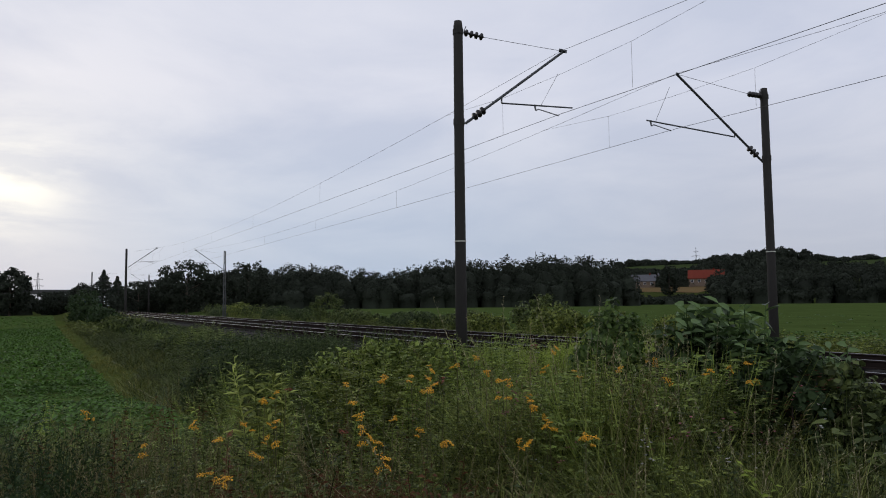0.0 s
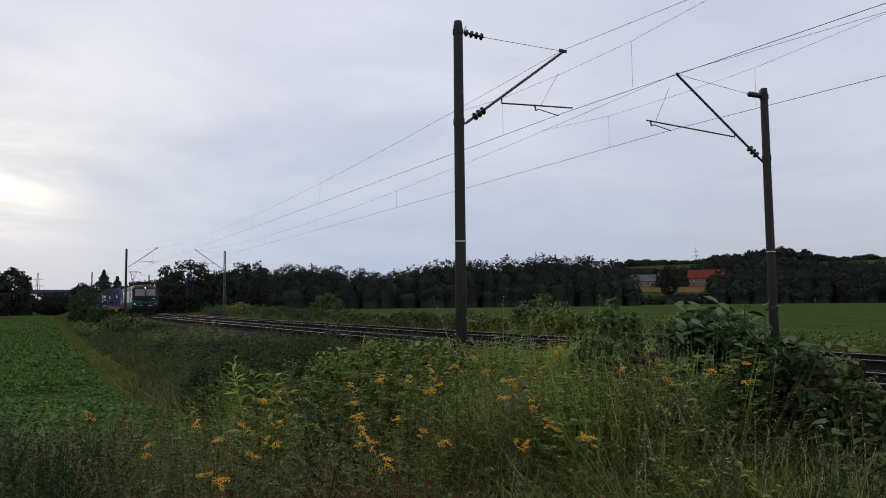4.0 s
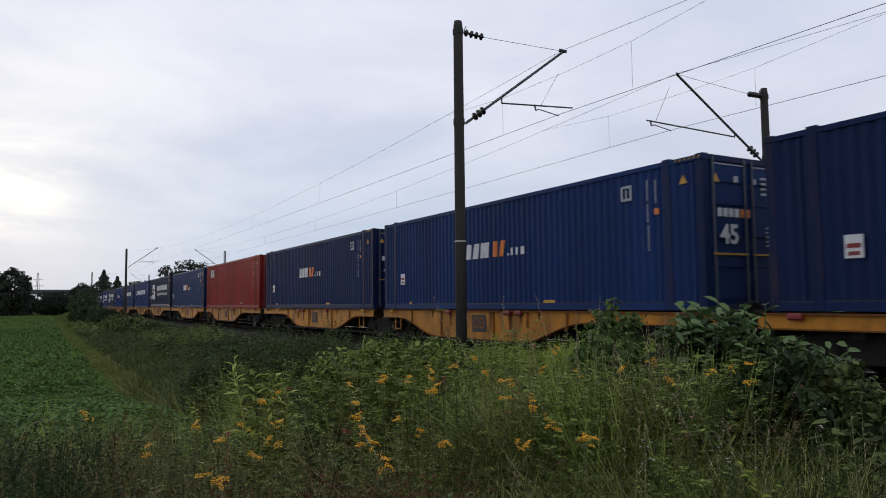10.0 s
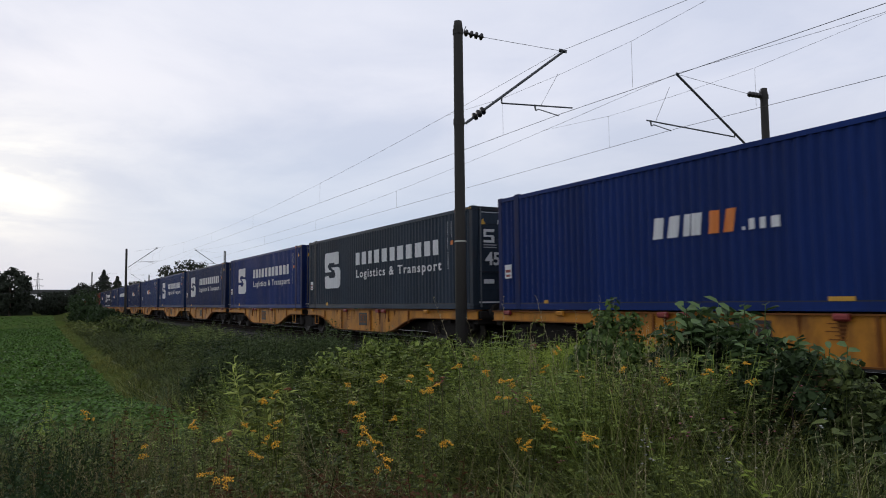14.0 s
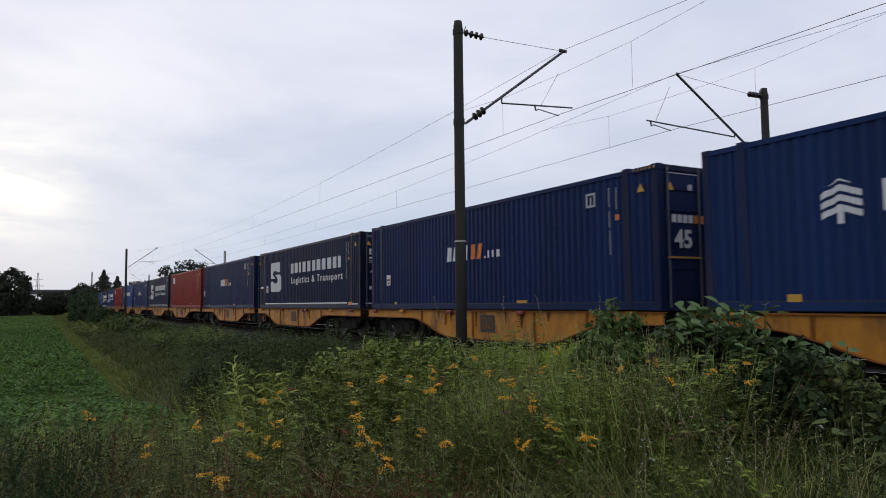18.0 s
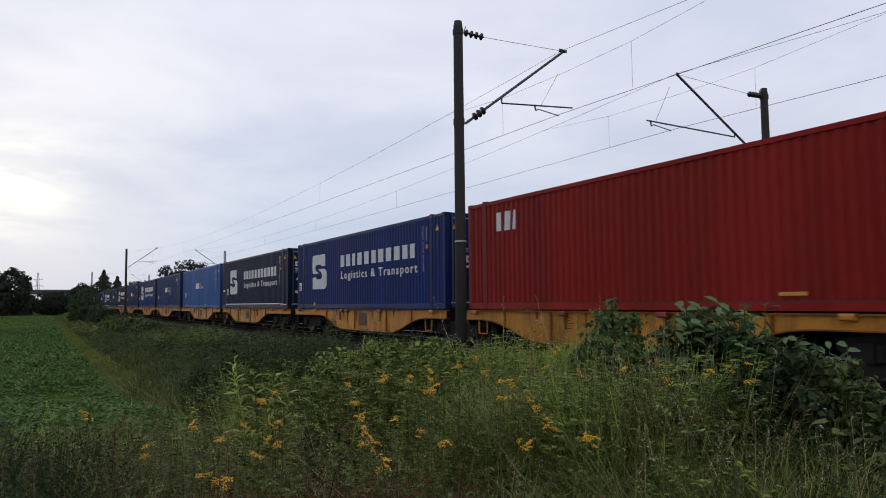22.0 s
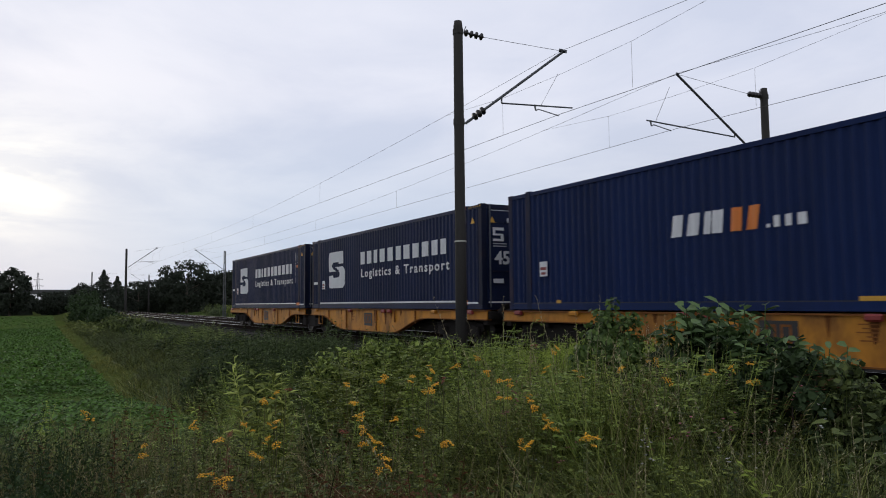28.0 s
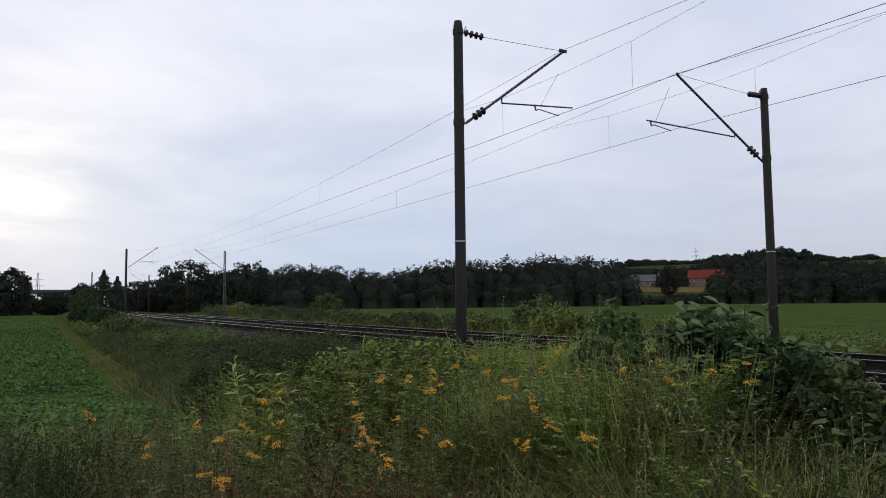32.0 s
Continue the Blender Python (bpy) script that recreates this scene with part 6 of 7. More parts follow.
def template(kind, rng):
    """One plant at the origin: places and four-cornered faces. Height about 1."""
    vs, qs = [], []

    def quad(p):
        qs.append([len(vs) + k for k in range(4)])
        vs.extend([np.array(a, float) for a in p])

    def blade(base, way, length, width, lean, sag=0.5, seg=2):
        d = np.array([math.cos(way), math.sin(way), 0.0])
        side = np.array([-d[1], d[0], 0.0])
        pts = []
        for k in range(seg + 1):
            s = k / seg
            pts.append(np.array(base) + d * (lean * s + sag * lean * s * s) * length + np.array([0, 0, 1]) * length * (s - 0.42 * sag * s * s * lean * 2))
        for k in range(seg):
            w0 = width * (1 - (k / seg) ** 1.5) / 2
            w1 = width * (1 - ((k + 1) / seg) ** 1.5) / 2 + 0.0004
            quad([pts[k] - side * w0, pts[k] + side * w0, pts[k + 1] + side * w1, pts[k + 1] - side * w1])

    def leaf(base, way, rise, length, width, roll=0.0):
        d = np.array([math.cos(way) * math.cos(rise), math.sin(way) * math.cos(rise), math.sin(rise)])
        side = np.cross(d, [0, 0, 1.0])
        side /= np.linalg.norm(side) + 1e-9
        upv = np.cross(side, d)
        side = side * math.cos(roll) + upv * math.sin(roll)
        b = np.array(base, float)
        mid = b + d * length * 0.45 - np.array([0, 0, 0.0])
        tip = b + d * length - np.array([0, 0, 0.18 * length])
        quad([b, mid + side * width / 2 + upv * 0.12 * width, tip, mid - side * width / 2 + upv * 0.12 * width])

    def oval(base, way, rise, length, width, roll=0.0):
        """A rounded leaf folded along its middle."""
        d = np.array([math.cos(way) * math.cos(rise), math.sin(way) * math.cos(rise), math.sin(rise)])
        side = np.cross(d, [0, 0, 1.0])
        side /= np.linalg.norm(side) + 1e-9
        upv = np.cross(side, d)
        side = side * math.cos(roll) + upv * math.sin(roll)
        b = np.array(base, float)
        drop = np.array([0, 0, length])
        o = len(vs)
        vs.extend([b, b + d * length * 0.28 + side * width * 0.46 + upv * 0.1 * width, b + d * length * 0.68 + side * width * 0.40 + upv * 0.06 * width - 0.06 * drop, b + d * length - 0.2 * drop,
                   b + d * length * 0.68 - side * width * 0.40 + upv * 0.06 * width - 0.06 * drop, b + d * length * 0.28 - side * width * 0.46 + upv * 0.1 * width])
        qs.extend([[o, o + 1, o + 2, o + 3], [o, o + 3, o + 4, o + 5]])

    def stem(a, b, w):
        a, b = np.array(a, float), np.array(b, float)
        for side in ((1, 0, 0), (0, 1, 0)):
            s = np.array(side) * w / 2
            quad([a - s, a + s, b + s * 0.5, b - s * 0.5])

    U = rng.uniform
    if kind == "grass":
        for _ in range(16):
            blade((U(-0.05, 0.05), U(-0.05, 0.05), 0), U(0, 6.283), U(0.45, 1.0), U(0.006, 0.012), U(0.1, 0.6), U(0.3, 1.2), 3)
    elif kind == "sward":
        for _ in range(7):
            blade((U(-0.06, 0.06), U(-0.06, 0.06), 0), U(0, 6.283), U(0.45, 1.0), U(0.012, 0.022), U(0.1, 0.55), U(0.3, 1.0))
    elif kind == "straw":
        for _ in range(4):
            w, h, ln = U(0, 6.283), U(0.8, 1.15), U(0.05, 0.35)
            top = np.array([math.cos(w) * ln, math.sin(w) * ln, h])
            low = np.array([U(-0.03, 0.03), U(-0.03, 0.03), 0])
            knee = low + (top - low) * 0.55 + np.array([0, 0, 0.06])
            stem(low, knee, 0.0035)
            stem(knee, top, 0.0022)
            for k in range(10):
                leaf(top - np.array([math.cos(w) * ln, math.sin(w) * ln, h]) * 0.022 * k, U(0, 6.283), U(0.5, 1.3), 0.03, 0.005)
    elif kind == "feather":
        # tansy: upright stems with ferny leaves
        for _ in range(2):
            lx, ly = U(-0.14, 0.14), U(-0.14, 0.14)
            foot = np.array([U(-0.06, 0.06), U(-0.06, 0.06), 0])
            top = np.array([lx, ly, U(0.8, 1.05)])
            stem(foot, top, 0.009)
            for k in range(11):
                s = 0.12 + 0.86 * k / 11
                b = foot + (top - foot) * s
                way, rise, ln = 2.4 * k + U(-0.4, 0.4), U(0.15, 0.8), 0.21 * (1.15 - 0.6 * s)
                d = np.array([math.cos(way) * math.cos(rise), math.sin(way) * math.cos(rise), math.sin(rise)])
                for j in range(4):
                    c = b + d * ln * (0.20 + 0.21 * j) - np.array([0, 0, 0.02 * ln * j * j])
                    for sg in (-1, 1):
                        leaf(c, way + sg * 0.9, rise * 0.5, ln * (0.40 - 0.05 * j), ln * 0.10, U(-0.9, 0.9))
                leaf(b + d * ln * 0.9, way, rise * 0.3, ln * 0.30, ln * 0.11)
    elif kind == "broad":
        foot = np.zeros(3)
        for _ in range(3):
            top = np.array([U(-0.2, 0.2), U(-0.2, 0.2), U(0.7, 1.0)])
            stem(foot, top, 0.009)
            for k in range(13):
                s = 0.1 + 0.9 * k / 13
                oval(foot + (top - foot) * s, 2.4 * k + U(-0.3, 0.3), U(-0.1, 0.7), 0.16 * (1.2 - 0.6 * s), 0.052 * (1.2 - 0.5 * s), U(-0.9, 0.9))
    elif kind == "rod":
        # tall narrow-leaved plants (goldenrod, mugwort)
        for _ in range(3):
            foot = np.array([U(-0.05, 0.05), U(-0.05, 0.05), 0])
            top = np.array([U(-0.12, 0.12), U(-0.12, 0.12), U(0.85, 1.05)])
            stem(foot, top, 0.006)
            for k in range(34):
                s = 0.06 + 0.94 * k / 34
                leaf(foot + (top - foot) * s, 2.4 * k + U(-0.3, 0.3), U(0.0, 0.7), 0.105 * (1.15 - 0.75 * s), 0.02 * (1.2 - 0.5 * s), U(-1.2, 1.2))
    elif kind == "plume":
        # tall shoots with long drooping leaves
        for _ in range(2):
            foot = np.array([U(-0.05, 0.05), U(-0.05, 0.05), 0])
            top = np.array([U(-0.06, 0.06), U(-0.06, 0.06), U(0.9, 1.05)])
            stem(foot, top, 0.006)
            for k in range(46):
                s = 0.08 + 0.92 * k / 46
                leaf(foot + (top - foot) * s, 2.4 * k + U(-0.3, 0.3), U(0.1, 0.9), 0.17 * (1.1 - 0.7 * s), 0.028 * (1.2 - 0.5 * s), U(-0.4, 0.4))
    elif kind == "bramble":
        for c in range(7):
            w, ln = U(0, 6.283), U(0.25, 0.65)
            pts = [np.array([math.cos(w) * ln * s, math.sin(w) * ln * s, (1.9 * s - 1.15 * s * s) * U(0.85, 1.15)]) for s in np.linspace(0, 1, 8)]
            for a, b in zip(pts, pts[1:]):
                stem(a, b, 0.007)
            for k, b in enumerate(pts[1:]):
                for m in range(3):
                    way, rise = U(0, 6.283), U(-0.1, 0.5)
                    root = b + np.array([math.cos(way), math.sin(way), 0.3]) * 0.03
                    for sp in (-0.9, 0.0, 0.9):
                        oval(root, way + sp * 1.1, rise - 0.1 * abs(sp), 0.085 if sp else 0.11, 0.066, U(-0.8, 0.8))
    elif kind == "balsam":
        # tall stems with whorls of large drooping pointed leaves
        for _ in range(2):
            foot = np.array([U(-0.05, 0.05), U(-0.05, 0.05), 0])
            top = np.array([U(-0.1, 0.1), U(-0.1, 0.1), U(0.82, 1.0)])
            stem(foot, top, 0.012)
            for k in range(26):
                s = 0.22 + 0.78 * k / 25
                oval(foot + (top - foot) * s, 2.4 * k + U(-0.4, 0.4), U(-0.5, 0.45) + 0.4 * (s > 0.95), U(0.09, 0.14) * (1.15 - 0.3 * s), U(0.036, 0.056), U(-0.8, 0.8))
    elif kind == "stalk":
        a, b, c = np.array([0, 0, 0.0]), np.array([U(-0.05, 0.05), U(-0.05, 0.05), 0.6]), np.array([U(-0.15, 0.15), U(-0.15, 0.15), 1.0])
        stem(a, b, 0.004)
        stem(b, c, 0.003)
        for k in range(4):
            leaf(c - (c - b) * 0.08 * k, U(0, 6.283), U(0.3, 1.2), 0.05, 0.005)
    elif kind == "florets":
        # thin branching stem with small round heads
        top = np.array([U(-0.1, 0.1), U(-0.1, 0.1), 0.92])
        for k in range(5):
            c = top + np.array([U(-0.06, 0.06), U(-0.06, 0.06), U(-0.08, 0.08)])
            for m in range(5):
                leaf(c, 1.26 * m, U(0.3, 1.0), 0.014, 0.010)
    elif kind == "tuft":
        for k in range(6):
            w = 1.05 * k + U(-0.3, 0.3)
            oval((0.1 * math.cos(w), 0.1 * math.sin(w), U(0.3, 0.6)), w, U(0.0, 0.9), U(0.35, 0.55), U(0.2, 0.3), U(-0.4, 0.4))
    elif kind == "crop":
        for k in range(13):
            w, el = 2.4 * k + U(-0.3, 0.3), U(0.45, 1.25)
            d = np.array([math.cos(w), math.sin(w), 0])
            b = d * 0.03
            m = b + d * 0.30 * math.cos(el) * 1.2 + np.array([0, 0, 0.5 * math.sin(el)])
            stem(b, m, 0.012)
            oval(m, w + U(-0.3, 0.3), el * 0.5, U(0.24, 0.36), U(0.15, 0.21), U(-0.4, 0.4))
    return np.array(vs), np.array(qs)


def scatter(name, kind, mat, places, heights, label, cat, variants=6, spread=1.0, seed=1, tilt=0.12):
    """Joins many plants of one kind into one mesh."""
    rng = np.random.default_rng(seed)
    places, heights = np.asarray(places, float), np.asarray(heights, float)
    pick = rng.integers(0, variants, len(places))
    vs, qs, o = [], [], 0
    for k in range(variants):
        tv, tq = template(kind, rng)
        sel = np.where(pick == k)[0]
        if not len(sel):
            continue
        a = rng.uniform(0, 6.283, len(sel))
        c, s = np.cos(a), np.sin(a)
        h = heights[sel]
        w = h * spread * rng.uniform(0.85, 1.2, len(sel))
        tx, ty = rng.normal(0, tilt, len(sel)), rng.normal(0, tilt, len(sel))
        x = (tv[None, :, 0] * c[:, None] - tv[None, :, 1] * s[:, None]) * w[:, None] + tv[None, :, 2] * (h * tx)[:, None]
        y = (tv[None, :, 0] * s[:, None] + tv[None, :, 1] * c[:, None]) * w[:, None] + tv[None, :, 2] * (h * ty)[:, None]
        z = tv[None, :, 2] * h[:, None]
        v = np.stack([x, y, z], 2) + places[sel][:, None, :]
        q = tq[None] + (np.arange(len(sel)) * len(tv))[:, None, None] + o
        vs.append(v.reshape(-1, 3))
        qs.append(q.reshape(-1, 4))
        o += len(sel) * len(tv)
    ob = new(name, bulk(name, np.concatenate(vs), np.concatenate(qs), M[mat]))
    return tagged(ob, label, cat, "", "stuff")


def spots(n, x0, x1, y0, y1, seed, keep=None, dz=-0.03):
    """Random places on the ground in a rectangle, thinned by keep(x, y) from 0 to 1."""
    rng = np.random.default_rng(seed)
    out = []
    for x, y, r in zip(rng.uniform(x0, x1, n), rng.uniform(y0, y1, n), rng.uniform(0, 1, n)):
        if math.hypot(x, y - EYE[1]) < 2.7 or (y < -3 and x > -0.5 * (y + 11.8) + 0.9):
            continue
        if keep is None or r < keep(x, y):
            out.append((x, y, ground_z(x, y) + dz))
    return np.array(out)


def bank(x, y):
    """Where the rank weeds stand: the strip between the field's edge and the ballast."""
    u = y - bend(x)
    edge = -9.4 + 1.3 * ramp01(-x, 16, 40)
    return 1.0 if edge + 0.5 * noise.noise(Vector((x * 0.3, 0, 0))) < u < -3.4 or x > -9 else 0.0


def patch(x, y, f, seed, lo=0.0):
    return max(0.0, min(1.0, 0.5 + 1.6 * noise.noise(Vector((x * f, y * f, seed))) + lo))


HOLLOWS = [(-4.35, -9.35, 0.45), (-3.75, -9.05, 0.3), (-3.75, -7.35, 0.4), (-4.75, -9.75, 0.3)]


def tall(p, lo, hi, seed):
    """Heights between lo and hi, in humps and hollows half a metre wide, with a few deeper hollows."""
    rng = np.random.default_rng(seed)
    hump = np.array([noise.noise(Vector((x * 1.3, y * 1.3, 7.7))) + 0.5 * noise.noise(Vector((x * 3.1, y * 3.1, 2.2))) for x, y, z in p])
    dip = sum(np.exp(-((p[:, 0] - x) ** 2 + (p[:, 1] - y) ** 2) / r ** 2) for x, y, r in HOLLOWS)
    return rng.uniform(lo, hi, len(p)) * (1 + 0.38 * np.clip(hump, -0.8, 0.8)) * (1 - 0.4 * np.clip(dip, 0, 1))


def ridge(p):
    """1 on the crest of the mound, 0 away from it."""
    return np.exp(-((p[:, 0] + 7.2) / 3.2) ** 2 - ((p[:, 1] + 6.3) / 1.7) ** 2)


def sightline(p, drop, lo, hi, seed):
    """Heights that bring the tops near one line falling away from the eye."""
    d = np.hypot(p[:, 0], p[:, 1] - EYE[1])
    return np.maximum(EYE[2] - drop * d - p[:, 2] + np.random.default_rng(seed).uniform(lo, hi, len(p)), 0.3)


def near_ok(x, y):
    return 1.0 if y < -3.3 and bank(x, y) else 0.0


def bearing(x, y):
    """Degrees from the line's far end round to the track, seen from the standpoint."""
    return math.degrees(math.atan2(y - EYE[1], -x))


def right_side(x, y):
    return ramp01(bearing(x, y), 46.5, 52.0)


def field_side(x, y):
    return 1.0 - ramp01(bearing(x, y), 5.0, 15.0)


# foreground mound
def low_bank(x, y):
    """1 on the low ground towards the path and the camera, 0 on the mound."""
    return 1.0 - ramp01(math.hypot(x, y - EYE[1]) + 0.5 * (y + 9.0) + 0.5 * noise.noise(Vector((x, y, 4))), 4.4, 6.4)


# low_bank picks the darker-coloured plants that stand in for deeper shade low down
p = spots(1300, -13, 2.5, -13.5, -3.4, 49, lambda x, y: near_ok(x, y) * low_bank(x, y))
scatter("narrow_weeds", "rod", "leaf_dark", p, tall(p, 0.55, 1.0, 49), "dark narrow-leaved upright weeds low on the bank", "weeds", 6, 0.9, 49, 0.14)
# same ferny plant as on the mound, shade put into its leaf colour
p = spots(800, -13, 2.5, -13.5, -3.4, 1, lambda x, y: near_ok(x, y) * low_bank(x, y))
scatter("shaded_tansy_leaves", "feather", "leaf_dark", p, tall(p, 0.6, 0.95, 1), "ferny weeds low on the bank, leaf colour darkened for shade", "weeds", 8, 1.0, 1, 0.3)
# brighter leaf colour here, for the mound's more open light
p = spots(3000, -13, 2.5, -13.5, -3.4, 46, lambda x, y: near_ok(x, y) * (1 - low_bank(x, y)) * patch(x, y, 0.5, 1.0, 0.2) * (1 - 0.9 * ramp01(bearing(x, y), 32.0, 42.0)) * (1 - 0.8 * field_side(x, y)))
scatter("tansy_leaves", "feather", "leaf_mid", p, tall(p, 0.62, 1.0, 46) * (1 + 0.25 * ridge(p)), "ferny green weeds growing densely on the mound", "weeds", 8, 1.0, 46, 0.3)
p = spots(2600, -13, 2.5, -13.5, -3.4, 2, lambda x, y: near_ok(x, y) * patch(x, y, 0.6, 5.0) * (0.5 - 0.4 * low_bank(x, y)) * (1 - ramp01(bearing(x, y), 30.0, 40.0)) * (1 - 0.6 * field_side(x, y)))
scatter("broad_weeds", "broad", "leaf_dark", p, tall(p, 0.5, 0.9, 2) * (1 + 0.25 * ridge(p)), "broad-leaved green weeds on the bank", "weeds", 6, 1.0, 2, 0.3)
p = spots(600, -13, 2.5, -13.5, -3.4, 3, lambda x, y: near_ok(x, y) * patch(x, y, 0.7, 9.0) * (1 - low_bank(x, y)))
scatter("pale_weeds", "rod", "leaf_light", p, tall(p, 0.6, 1.05, 3) * (1 + 0.25 * ridge(p)), "light green narrow-leaved weeds on the bank", "weeds", 6, 0.9, 3, 0.35)
p = spots(7600, -14, 2.5, -13.5, -3.4, 4, lambda x, y: near_ok(x, y) * patch(x, y, 0.4, 13.0, 0.2) * (0.25 + 0.75 * low_bank(x, y)))
scatter("long_grass", "grass", "grass_dark", p, tall(p, 0.45, 0.95, 4) * (1 + 0.25 * ridge(p)), "long green grass among the weeds", "grass", 8, 1.2, 4, 0.4)
p = spots(110, -14, 2.5, -13.5, -3.4, 5, lambda x, y: near_ok(x, y) * patch(x, y, 0.5, 17.0, -0.1))
scatter("dry_grass_stalks", "straw", "straw", p, tall(p, 0.7, 1.2, 5), "dry straw-coloured grass stalks among the weeds", "grass", 8, 1.0, 5, 0.25)

p = np.concatenate([spots(520, -9.8, -6.0, -6.7, -4.4, 31), spots(560, -7.4, -4.9, -6.3, -4.5, 33)])
p = p[np.hypot(p[:, 0], p[:, 1] - EYE[1]) > 8.0]
scatter("fresh_shoots", "rod", "leaf_light", p, sightline(p, 0.050, -0.22, 0.04, 31), "fresh light green shoots on the crest of the bank", "weeds", 6, 0.75, 31)
p = spots(520, -11, 2.0, -13.0, -4.0, 32, lambda x, y: near_ok(x, y) * patch(x, y, 0.8, 25.0, -0.15))
scatter("withered_weeds", "rod", "dead", p, tall(p, 0.5, 0.9, 32), "withered reddish-brown weeds among the green", "weeds", 5, 0.9, 32, 0.2)
p = np.concatenate([spots(60, -5.2, -3.4, -10.9, -9.4, 35), spots(24, -4.6, -3.6, -8.6, -7.8, 36)])
scatter("rusty_dock", "broad", "dead", p, tall(p, 0.45, 0.75, 35), "rust-brown withered dock and stalks low in the weeds", "weeds", 5, 0.7, 35, 0.3)
p = np.concatenate([spots(12, -4.7, -3.9, -7.9, -6.9, 57), spots(7, -5.6, -4.6, -8.3, -7.2, 58)])
scatter("seeding_grass", "straw", "stalk", p, tall(p, 1.0, 1.45, 57), "tall seeding grass with pale stalks on the mound", "grass", 8, 0.8, 57, 0.16)
p = spots(330, -5.6, -3.0, -12.4, -11.2, 59, lambda x, y: 1 - ramp01(bearing(x, y), 2.5, 6.5))
scatter("dark_upright_weeds", "rod", "shrub", p, tall(p, 0.75, 1.1, 59), "dark upright weeds at the edge of the crop", "weeds", 6, 0.55, 59, 0.14)
p = spots(430, -5.6, -2.9, -11.6, -9.7, 61)
scatter("withered_stalks", "rod", "dead", p, tall(p, 0.45, 0.85, 61), "withered brown stalks low in the weeds", "weeds", 6, 0.8, 61, 0.25)
p = spots(2600, -4.6, -0.8, -10.0, -6.0, 62, right_side)
scatter("arching_green_grass", "grass", "grass_dark", p, tall(p, 0.6, 1.0, 62), "long arching grey-green grass", "grass", 10, 1.2, 62, 0.3)
p = spots(420, -4.6, -1.0, -9.4, -6.4, 71, right_side)
scatter("light_grass", "grass", "grass", p, tall(p, 0.6, 1.0, 71), "light green long grass among the darker", "grass", 8, 1.2, 71, 0.3)
p = spots(330, -6.0, -3.7, -8.1, -6.6, 80, lambda x, y: ramp01(bearing(x, y), 31.0, 35.0))
scatter("crest_grass", "grass", "mound_grass", p, sightline(p, 0.042, -0.38, 0.04, 80), "light grass along the crest", "grass", 8, 0.9, 80, 0.3)
p = spots(80, -5.6, -3.8, -8.1, -6.9, 77)
scatter("crest_weeds", "feather", "leaf_mid", p, sightline(p, 0.062, -0.3, 0.06, 77), "ferny green weeds along the crest", "weeds", 8, 0.9, 77, 0.22)
p = spots(1900, -5.6, -2.4, -9.8, -6.6, 78, lambda x, y: ramp01(bearing(x, y), 26.0, 36.0))
scatter("tangled_grass", "grass", "grass_dark", p, tall(p, 0.6, 0.98, 78) * (1 + 0.2 * ridge(p)), "long tangled grass among the weeds", "grass", 10, 1.3, 78, 0.4)
p = spots(260, -5.6, -2.4, -9.8, -6.8, 79, lambda x, y: ramp01(bearing(x, y), 26.0, 36.0) * (1 - 0.6 * right_side(x, y)))
scatter("tansy_shoots", "feather", "leaf", p, tall(p, 0.6, 0.95, 79) * (1 + 0.25 * ridge(p)), "ferny green weeds among the grass", "weeds", 8, 0.9, 79, 0.25)
p = spots(190, -4.2, -2.5, -8.4, -6.9, 76)
scatter("fresh_grass", "grass", "mound_grass", p, tall(p, 0.65, 0.95, 76), "fresh light grass before the large-leaved plants", "grass", 8, 1.1, 76, 0.25)
p = spots(130, -4.4, -1.2, -9.6, -6.6, 65, right_side)
scatter("grey_narrow_weeds", "rod", "mugwort", p, tall(p, 0.6, 0.95, 65), "grey-green narrow weeds among the long grass", "weeds", 6, 0.9, 65, 0.2)
p = spots(60, -4.4, -1.4, -9.4, -6.6, 66, right_side)
scatter("grass_heads", "straw", "stalk", p, tall(p, 0.7, 1.05, 66), "pale grass heads above the long grass", "grass", 8, 0.9, 66, 0.2)
p = spots(1500, -9, -2.8, -12.6, -9.6, 67, field_side)
scatter("field_edge_grass", "grass", "grass_dark", p, tall(p, 0.5, 0.9, 67), "rough grass at the edge of the crop", "grass", 8, 1.2, 67, 0.3)
p = spots(160, -8, -3.2, -12.2, -10.0, 68, field_side)
scatter("field_edge_bents", "straw", "straw", p, tall(p, 0.5, 0.85, 68), "dry bents at the edge of the crop", "grass", 8, 1.1, 68, 0.3)
p = spots(44, -6.6, -3.0, -8.8, -6.4, 72)
scatter("clover_heads", "florets", "pink_floret", p, tall(p, 0.75, 1.05, 72) * (1 + 0.2 * ridge(p)), "small pink flower heads among the weeds", "flowers", 6, 1.0, 72, 0.1)
p = spots(30, -6.4, -2.6, -9.4, -6.6, 74)
scatter("yarrow_heads", "florets", "white_floret", p, tall(p, 0.7, 1.0, 74) * (1 + 0.2 * ridge(p)), "small white flower heads among the weeds", "flowers", 6, 0.9, 74, 0.1)
p = spots(46, -4.3, -3.3, -7.5, -6.7, 75)
scatter("rusty_seed_heads", "florets", "dead", p, tall(p, 0.85, 1.2, 75), "rusty seed heads before the large-leaved plants", "weeds", 6, 1.2, 75, 0.1)
p = spots(16, -5.6, -3.4, -8.6, -6.6, 34, lambda x, y: 1 - right_side(x, y))
scatter("arching_grass", "straw", "straw", p, tall(p, 1.0, 1.35, 34), "pale arching grass stalks before the brambles", "grass", 8, 1.5, 34, 0.4)

